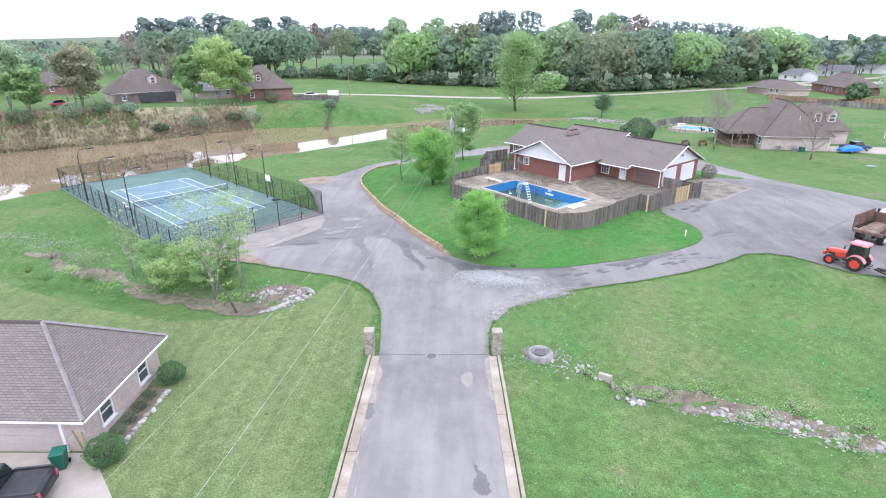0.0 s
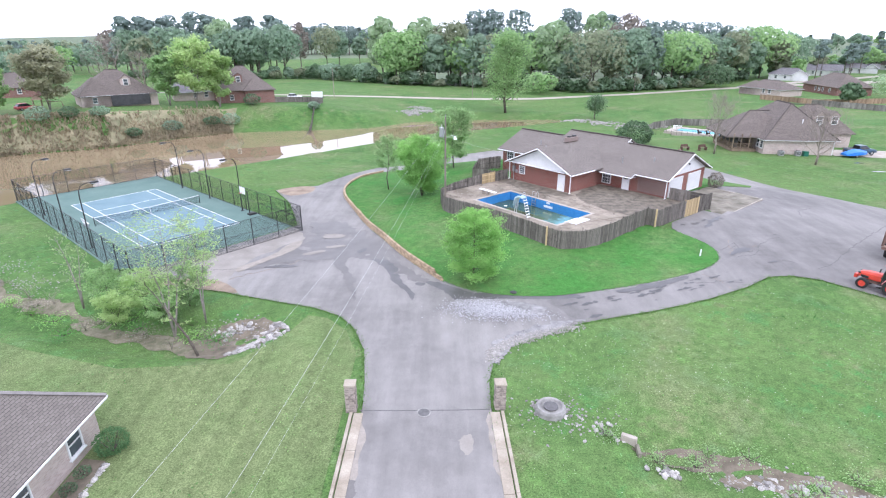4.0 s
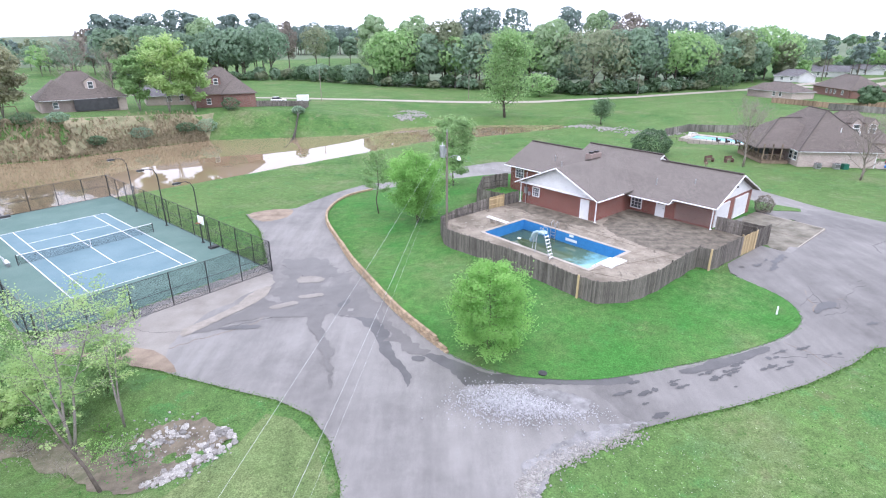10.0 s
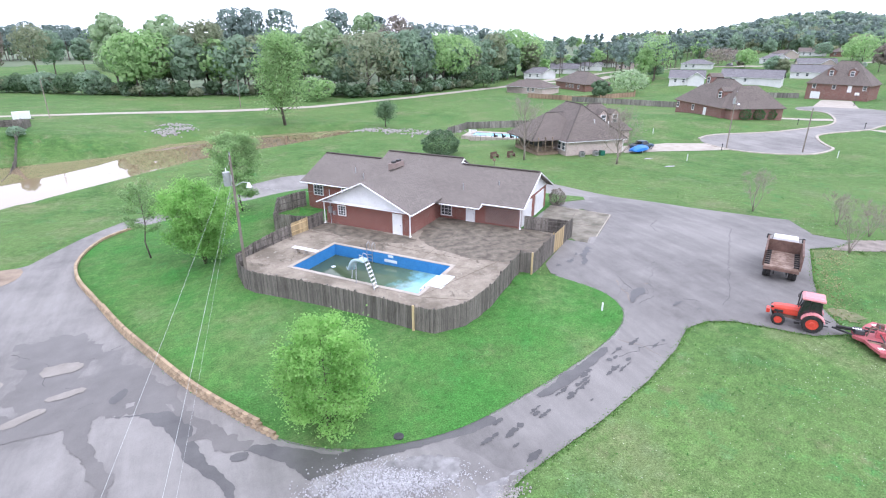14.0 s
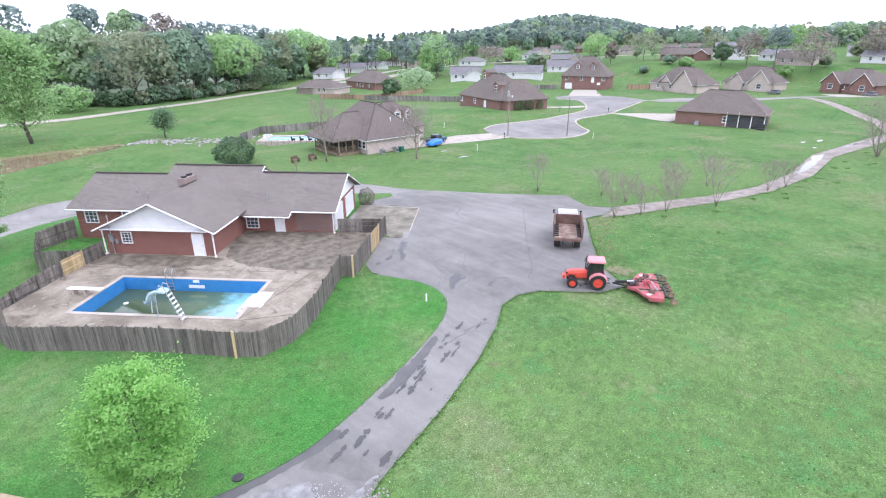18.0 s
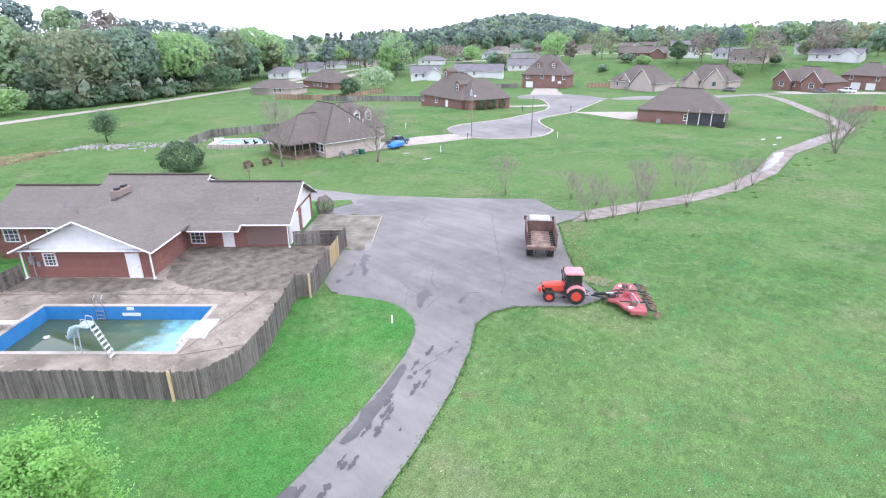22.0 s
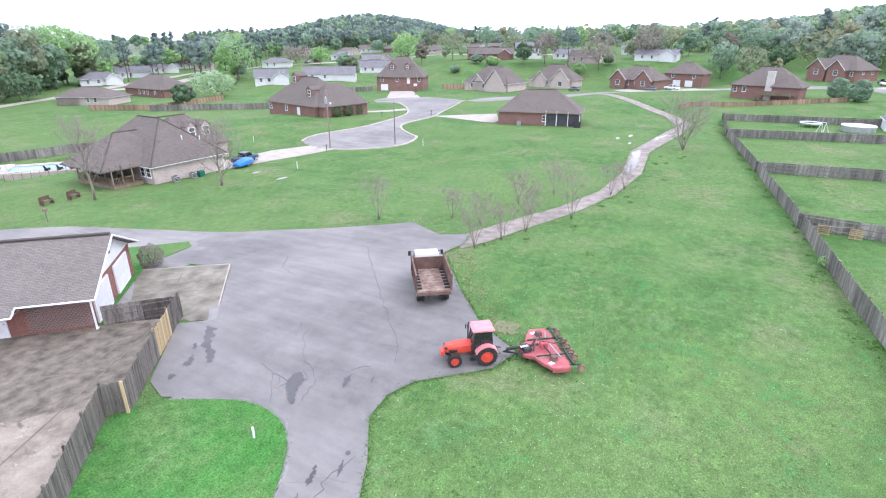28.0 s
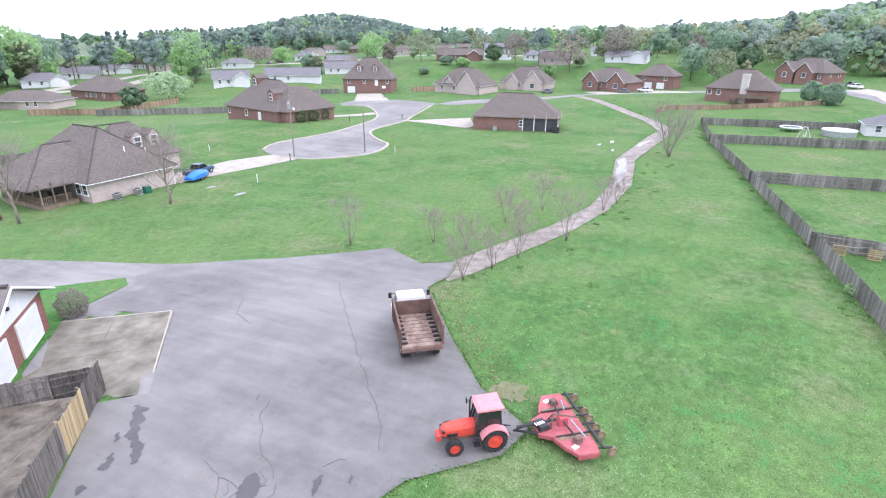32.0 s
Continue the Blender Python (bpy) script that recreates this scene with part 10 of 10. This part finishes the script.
part("limb", Mesh().tube([(1.5, 0, 0.7), (0, 0.1, 1.15), (-1.4, 0, 1.2), (-2.6, 0.1, 1.5)], [0.07, 0.06, 0.05, 0.02], 6), POLE_WOOD, t)
part("side_limb", Mesh().tube([(-0.2, 0.1, 1.15), (-1.2, 0.1, 0.7), (-2.2, 0.0, 0.75)], [0.05, 0.04, 0.02], 6), POLE_WOOD, t)
def trampoline(x, y, r):
    t = thing("trampoline", (x, y, ground_z(x, y)), 0, "round black trampoline with pale rim", "trampoline")
    part("mat", Mesh().tube([(0, 0, 0.85), (0, 0, 0.87)], r * 0.86, 28), BLACK_METAL, t)
    part("rim", Mesh().tube([(r * math.cos(k * 0.2244), r * math.sin(k * 0.2244), 0.88) for k in range(29)], 0.16, 6), POOL_STEP, t)
    for k in range(8):
        a = k * 0.785
        part("leg", Mesh().tube([(r * math.cos(a), r * math.sin(a), 0), (r * math.cos(a), r * math.sin(a), 0.85)], 0.04, 6), GALV, t)


trampoline(154.6, 11.6, 2.1)
GREY_COVER = mottled("grey_pool_cover", (0.36, 0.40, 0.41), (0.52, 0.56, 0.57), 0.6, 8, 0.4, 0.1)
t = thing("round_pool", (150.2, 3.6, ground_z(150.2, 3.6)), 0, "round grey-white above-ground swimming pool", "swimming pool")
part("wall", disc(Mesh(), 0, 0, 0, 3.1, 1.2, 36), GALV, t)
part("pool_water", disc(Mesh(), 0, 0, 1.15, 2.98, 0.06, 36), GREY_COVER, t)
part("rim", Mesh().tube([(3.1 * math.cos(k * 0.1745), 3.1 * math.sin(k * 0.1745), 1.22) for k in range(37)], 0.1, 5), WHITE_PAINT, t)
t = thing("climbing_frame", (145.6, 10.6, ground_z(145.6, 10.6)), 30, "small white climbing frame in the yard", "climbing frame")
for s in (-1, 1):
    part("leg", Mesh().tube([(s * 1.0, -0.7, 0), (s * 0.5, 0, 2.2), (s * 1.0, 0.7, 0)], 0.06, 6), WHITE_PAINT, t)
part("top_bar", Mesh().tube([(-0.6, 0, 2.2), (0.6, 0, 2.2)], 0.06, 6), WHITE_PAINT, t)
shrub("fence_weeds", 64, 21.2, 1.0, 0.9, 55, LEAF_SPRING, "green weeds against the yard fence", 500, 0.09)

# ---- houses on the pond's north bank ----
house(-58.5, 169.0, 28, 15.0, 13, 3.9, 5.8, BRICK_B, SHINGLE_B, "red brick house with steep brown roof above the pond", W2((4,), "right") + W2((-4,)), ((3.5, -4.5, 8, 6, 2.6, 1.0, False),), dormers=((-1.5, -4.6, 3.6, 0),))
t = house(-87.0, 154.0, 40, 17, 14, 3.2, 5.4, BRICK_PALE, SHINGLE_B, "brown-roofed brick house with back porch above the pond", W2((-6, 6)), ((-5, -2, 10, 8, 3.8, 1.0, True),), dormers=((2.0, -4.8, 3.6, 0),))
part("porch_screen", Mesh().box(2.0, -7.6, 1.5, 9, 0.08, 2.6), SCREEN, t)
house(-73.5, 170, 30, 11, 9, 2.8, 2.8, BRICK_PALE, SHINGLE_C, "small pale house between the trees", W2((0, 3)), (), 0.0)
house(-126, 170, 20, 14, 11, 3.0, 3.6, BRICK_B, SHINGLE_B, "red brick house half hidden by trees", W2((-3, 3)))
t = thing("play_set", (-91, 133.5, ground_z(-91, 133.5)), 30, "dark wooden swing set with roofed tower", "swing set")
for s in (-1, 1):
    for q in (-1, 1):
        part("post", Mesh().box(s * 0.8 - 2, q * 0.8, 1.5, 0.14, 0.14, 3.0), DECK_BOARDS, t)
part("tower_roof", Mesh().loft([[(-3.2, -1.2, 3.0), (-0.8, -1.2, 3.0), (-0.8, 1.2, 3.0), (-3.2, 1.2, 3.0)], [(-2.1, -0.1, 4.0), (-1.9, -0.1, 4.0), (-1.9, 0.1, 4.0), (-2.1, 0.1, 4.0)]]), DECK_BOARDS, t)
part("platform", Mesh().box(-2, 0, 1.4, 1.8, 1.8, 0.12), DECK_BOARDS, t)
part("swing_beam", Mesh().tube([(-1.2, 0, 2.4), (2.6, 0, 2.4)], 0.08, 6).tube([(2.6, 0, 2.4), (2.9, -1.2, 0)], 0.07, 6).tube([(2.6, 0, 2.4), (2.9, 1.2, 0)], 0.07, 6), DECK_BOARDS, t)
board_fence("bank_fence", [(-57.5, 138), (-52, 131), (-47.5, 125)], 1.3, "dark rail fence running down to the pond", 2.5, DECK_BOARDS, seed=51, board=0.5)
board_fence("bank_fence", [(-34.5, 139), (-35.5, 155), (-36.5, 174.5), (-48.7, 166)], 1.6, "dark board fence round the lawn above the pond", 2.6, OLD_BOARDS, seed=52, board=0.3)
car(-47.5, 184.5, 20, WHITE_CAR, "white car parked behind the bank house")
t = thing("white_trailer", (-41.5, 190, ground_z(-41.5, 190)), 10, "small white box trailer beside the road", "trailer")
part("box", Mesh().box(0, 0, 1.3, 3.6, 1.9, 1.7), WHITE_PAINT, t, bevel=0.05)
part("chassis", Mesh().box(0.2, 0, 0.4, 4.4, 0.8, 0.12), BLACK_METAL, t)
for s in (-1, 1):
    wheel(t, -0.3, s * 0.9, 0.32, 0.2)
car(-99, 137, 60, RED_PAINT, "red car beside the bank house")
for i, (x, y, h, r, mat, word) in enumerate(((-65, 152, 17, 7.4, LEAF_YELLOW, "broad light yellow-green"), (-72, 152, 13.3, 4.6, LEAF_SPRING, "slender bright green"), (-60, 155, 14, 4.8, LEAF_YELLOW, "slender yellow-green"), (-92, 135, 14, 7.2, LEAF_TAN, "broad olive-brown budding"), (-103, 126, 14.8, 6.4, LEAF_PALE, "tall leafy pale green"), (-97, 124, 10, 5.0, LEAF_SPRING, "bushy green"))):
    sprig_tree("bank_tree", x, y, h, r, 100 + i, mat, word + " spring tree on the pond bank", 12, 6, 4, 12, 0.34, 0.24, PALE_BARK, ((0.0, 0.05, 1.0), (0.22, 0.0, 0.92), (-0.22, 0.08, 0.94)), 0.11, 0.7, round_top, 0.2)
leafy_tree("bank_tree", -134, 168, 13.0, 5.5, 117, LEAF_WOOD, "leafy green tree behind the pond bank", 5000, 0.30, 24, 0.2, 0.22, 0.8)
leafy_tree("bank_tree", -150, 180, 14.5, 6.0, 118, LEAF_WOOD, "tall green tree behind the pond bank", 5000, 0.32, 24, 0.2, 0.25, 0.8)
bare_tree("bank_bare_tree", -79, 155, 16, 4.2, 106, "leafless grey tree beside the bank house", 20, 0.22)
bare_tree("bank_bare_tree", -96, 168, 17, 6, 107, "tall leafless tree behind the bank house", 20, 0.25)
for i, (x, y, h, r) in enumerate(((-96, 119, 2.6, 2.6), (-88, 125, 3.0, 2.4), (-83, 128, 2.2, 2.0), (-78, 131, 2.0, 2.0), (-73, 134, 1.8, 1.8), (-67, 141, 2.2, 2.4), (-60, 148, 2.0, 2.2), (-104, 117, 3.2, 3.0), (-110, 113, 3.0, 3.2), (-56, 150.5, 3.0, 2.4), (-52.5, 158.5, 3.0, 2.2), (-36, 160, 2.0, 1.6))):
    shrub("bank_bush", x, y, h, r, 110 + i, LEAF_WOOD if i % 2 else LEAF_DEEP, "wild bush on the pond bank", 900, 0.2)


def reeds():
    """Dry straw-coloured reeds on the steep far bank."""
    rng = np.random.default_rng(3)
    far = [(-140, 96), (-110, 108), (-98, 113), (-90, 120), (-76, 127), (-63, 141), (-55, 148)]
    n = 11000
    k = rng.integers(0, len(far) - 1, n)
    u = rng.uniform(0, 1, n)
    a, b = np.array(far)[k], np.array(far)[k + 1]
    p = a + (b - a) * u[:, None]
    d = (b - a) / np.linalg.norm(b - a, axis=1, keepdims=True)
    off = np.abs(rng.normal(0, 1, n)) * 3.4 - 0.2
    p = p + np.stack([-d[:, 1], d[:, 0]], 1) * off[:, None]
    z = land(p[:, 0], p[:, 1])
    h = rng.uniform(0.25, 0.85, n)
    ang = rng.uniform(0, 6.28, n)
    w = rng.uniform(0.07, 0.22, n)
    lx, ly = rng.normal(0, 0.25, n), rng.normal(0, 0.25, n)
    c, s = np.cos(ang) * w, np.sin(ang) * w
    v = np.stack([np.stack([p[:, 0] - c, p[:, 1] - s, z - 0.05], 1), np.stack([p[:, 0] + c, p[:, 1] + s, z - 0.05], 1), np.stack([p[:, 0] + c * 0.7 + lx, p[:, 1] + s * 0.7 + ly, z + h], 1), np.stack([p[:, 0] - c * 0.7 + lx, p[:, 1] - s * 0.7 + ly, z + h], 1)], 1).reshape(-1, 3)
    ob = leaf_object("reeds", v, np.arange(4 * n).reshape(-1, 4), REEDS, None)
    tagged(ob, "dry straw-coloured reeds on the steep pond bank", "reeds", "", "stuff")


reeds()
BANK_TOP = [(-56, 156), (-66, 150), (-79, 138), (-93, 130), (-103, 123), (-114, 117), (-142, 106)]
sheet("bank_slope", [(-142, 96.4), (-110, 108.4), (-98, 113.4), (-90, 120.4), (-76, 127.4), (-63, 141.4), (-55, 148.4)] + BANK_TOP, 0.04, DRY_BANK, 2.0, "dry tan grass and bare soil on the steep pond bank", "bank")
rock_bed("spillway_stones", [(38, 160, 2.0), (44, 158, 2.5), (50, 152, 2.5), (56, 150, 2.5), (-6, 176, 2.0), (-7, 182, 2.0), (-9, 172, 1.5)], 700, 0.6, 12, "pale stones along the pond's inlet", False)

# ---- trees among the far houses ----
rngt = random.Random(11)
for k, (x, y) in enumerate(((196.8, 0.7), (192.0, -3.5))):
    shrub("round_tree", x, y, 5.6, 2.6, 140 + k, LEAF_WOOD, "round clipped bright green tree beside the drive", 2600, 0.3, category="tree")
stand(((300, 130, 12, 6, "O"), (286, 62, 16, 7, "R"), (310, 60, 15, 7, "O"), (300, 200, 12, 6, "G"), (340, 220, 14, 6, "R"), (250, 205, 9, 4, "W"), (212, 240, 7, 4, "W"), (172, 214, 6, 3.5, "G"), (178, 212, 5, 3, "G"), (129, 181, 7, 3.2, "D"), (345, 135, 13, 6, "W"), (360, 110, 14, 6, "G"), (380, 145, 15, 6, "W"), (400, 185, 16, 7, "W"), (270, 30, 15, 6, "W"), (262, 20, 14, 6, "O")), 1000, 0.6, 0.1)
for k in range(110):
    x, y = rngt.uniform(250, 520), rngt.uniform(0, 320)
    if min(math.dist((x, y), p[:2]) for p in FAR_HOUSES) < 13 or min(math.dist((x + dx, y + dy), p[:2]) for p in FAR_HOUSES for dx, dy in ((14, 8), (26, 14))) < 10:
        continue
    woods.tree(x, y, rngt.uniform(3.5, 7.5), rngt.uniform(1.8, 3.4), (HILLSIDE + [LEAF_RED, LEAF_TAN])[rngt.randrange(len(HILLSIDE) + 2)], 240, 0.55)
# undergrowth at the wood's edge
for line, count in (([(150, 286), (118, 262), (98, 246), (76, 236), (56, 231), (48, 238), (36, 252), (10, 258), (-16, 259), (-30, 268), (-66, 294), (-90, 288), (-150, 282)], 130),):
    seg = [math.dist(p, q) for p, q in zip(line, line[1:])]
    for k in range(count):
        u = sum(seg) * (k + rngt.random()) / count
        i = 0
        while u > seg[i] and i < len(seg) - 1:
            u -= seg[i]
            i += 1
        f = min(1, u / seg[i])
        x, y = line[i][0] + (line[i + 1][0] - line[i][0]) * f + rngt.gauss(0, 1.6), line[i][1] + (line[i + 1][1] - line[i][1]) * f + rngt.gauss(0, 1.6)
        woods.tree(x, y, rngt.uniform(2.5, 6.5), rngt.uniform(2.6, 4.4), (LEAF_WOOD, LEAF_DEEP, LEAF_DEEP, LEAF_OLIVE)[k % 4], 520, 0.5, False, 0.0)
woods.finish()

# ---- rough edges: tufts along the paving, weeds and clumps in the lawns ----


def tufts(name, xy, size, mat, label):
    """Short leaning blades set on the ground."""
    rng = np.random.default_rng(len(xy))
    p = np.column_stack([xy, land(xy[:, 0], xy[:, 1]) + 0.04])
    for o, depth, reach in ((DITCH, 0.9, 2.2), (SWALE, 0.55, 1.5)):
        p[:, 2] -= depth * np.clip(-edge_distance(xy[:, 0], xy[:, 1], o) / reach, 0, 1)
    face = rng.normal(0, 0.7, p.shape) + np.array([0, 0, 0.6])
    v, f = blades(rng, p, face, size, 0.45)
    tagged(leaf_object(name, v, f, mat, None), label, "grass", "", "stuff")


def along(line, n, spread, seed):
    rng = np.random.default_rng(seed)
    a = np.array(line, float)
    seg = np.linalg.norm(np.diff(a, axis=0), axis=1)
    k = rng.choice(len(seg), n, p=seg / seg.sum())
    u = rng.uniform(0, 1, (n, 1))
    return a[k] * (1 - u) + a[k + 1] * u + rng.normal(0, spread, (n, 2))


def off_paving(xy, margin=0.05):
    keep = np.ones(len(xy), bool)
    for o in (ROAD + ROAD_WEST, PATIO_AREA, PAD_AREA, [court(-8.3, -3.6)[:2], court(31.8, -3.6)[:2], court(31.8, 15.4)[:2], court(-8.3, 15.4)[:2]], PATH_N + PATH_S, [(-42, 20), (-18, 20), (-18, 31), (-42, 31)]):
        keep &= edge_distance(xy[:, 0], xy[:, 1], list(o)) > margin
    return xy[keep & (edge_distance(xy[:, 0], xy[:, 1], POND) > 1)]


edges = np.concatenate([along(ROAD[3:24], 5000, 0.14, 1), along(ROAD_WEST, 3500, 0.14, 2), along(PATH_S[::-1], 2500, 0.25, 4), along(PATH_N, 2500, 0.25, 5)])
tufts("edge_grass", edges, 0.08, BLADE_MID, "uneven grass tufts along the paving edges")
loop = np.concatenate([along(LOOP_SOUTH, 2400, 0.09, 6), along(WALL_LINE, 1500, 0.1, 7)])
tufts("edge_grass", loop, 0.08, BLADE_DARK, "uneven grass tufts round the loop lawn")
rng = np.random.default_rng(8)
field = off_paving(np.column_stack([rng.uniform(-50, 100, 70000), rng.uniform(5, 80, 70000)]))
bare = np.sin(field[:, 0] * 0.31 + 1.7 * np.sin(field[:, 1] * 0.23)) + np.sin(field[:, 1] * 0.37 + 1.3 * np.sin(field[:, 0] * 0.19)) + rng.normal(0, 0.7, len(field))
tufts("lawn_weeds", field[bare > 1.55], 0.075, BLADE_DARK, "dark green weed clumps in the lawn")
tufts("lawn_tufts", field[bare < -0.9], 0.07, BLADE_LIGHT, "light grass tufts in the lawn")
inner = np.column_stack([rng.uniform(-16, 28, 26000), rng.uniform(44, 100, 26000)])
inner = inner[(edge_distance(inner[:, 0], inner[:, 1], LOOP_SOUTH + WALL_LINE[1:] + LOOP_NORTH) < -0.3) & (edge_distance(inner[:, 0], inner[:, 1], PATIO_AREA) > 0.2) & (edge_distance(inner[:, 0], inner[:, 1], PAD_AREA) > 0.2)]
tufts("loop_tufts", inner[::2], 0.07, BLADE_LIGHT, "light grass tufts in the loop lawn")
tufts("loop_weeds", inner[1::3], 0.08, BLADE_DARK, "dark green weeds in the loop lawn")
clumps = off_paving(np.concatenate([along(PATH_S[::-1], 55, 1.8, 9) - np.array([0, 2.2]), along(LONG_FENCE, 60, 0.5, 10) + np.array([0, 0.5])]))
weeds = np.repeat(clumps, 34, 0) + rng.normal(0, 0.28, (len(clumps) * 34, 2))
tufts("path_weeds", weeds, 0.12, BLADE_MID, "dark green weeds beside the path and fence")
dry = off_paving(along([(36, 42), (40, 45), (46, 49.5), (53, 53)], 900, 0.8, 11))
tufts("dry_tufts", dry, 0.09, BLADE_DRY, "dry grass where vehicles have stood")
heads = off_paving(np.column_stack([rng.uniform(0, 62, 26000), rng.uniform(8, 62, 26000)]), 0.2)
heads = heads[np.sin(heads[:, 0] * 0.27 + 1.1 * np.sin(heads[:, 1] * 0.31)) + np.sin(heads[:, 1] * 0.22) + rng.normal(0, 0.9, len(heads)) > 0.8]
tufts("clover_heads", np.concatenate([heads, inner[::22]]), 0.03, CLOVER, "small white clover heads scattered over the lawns")
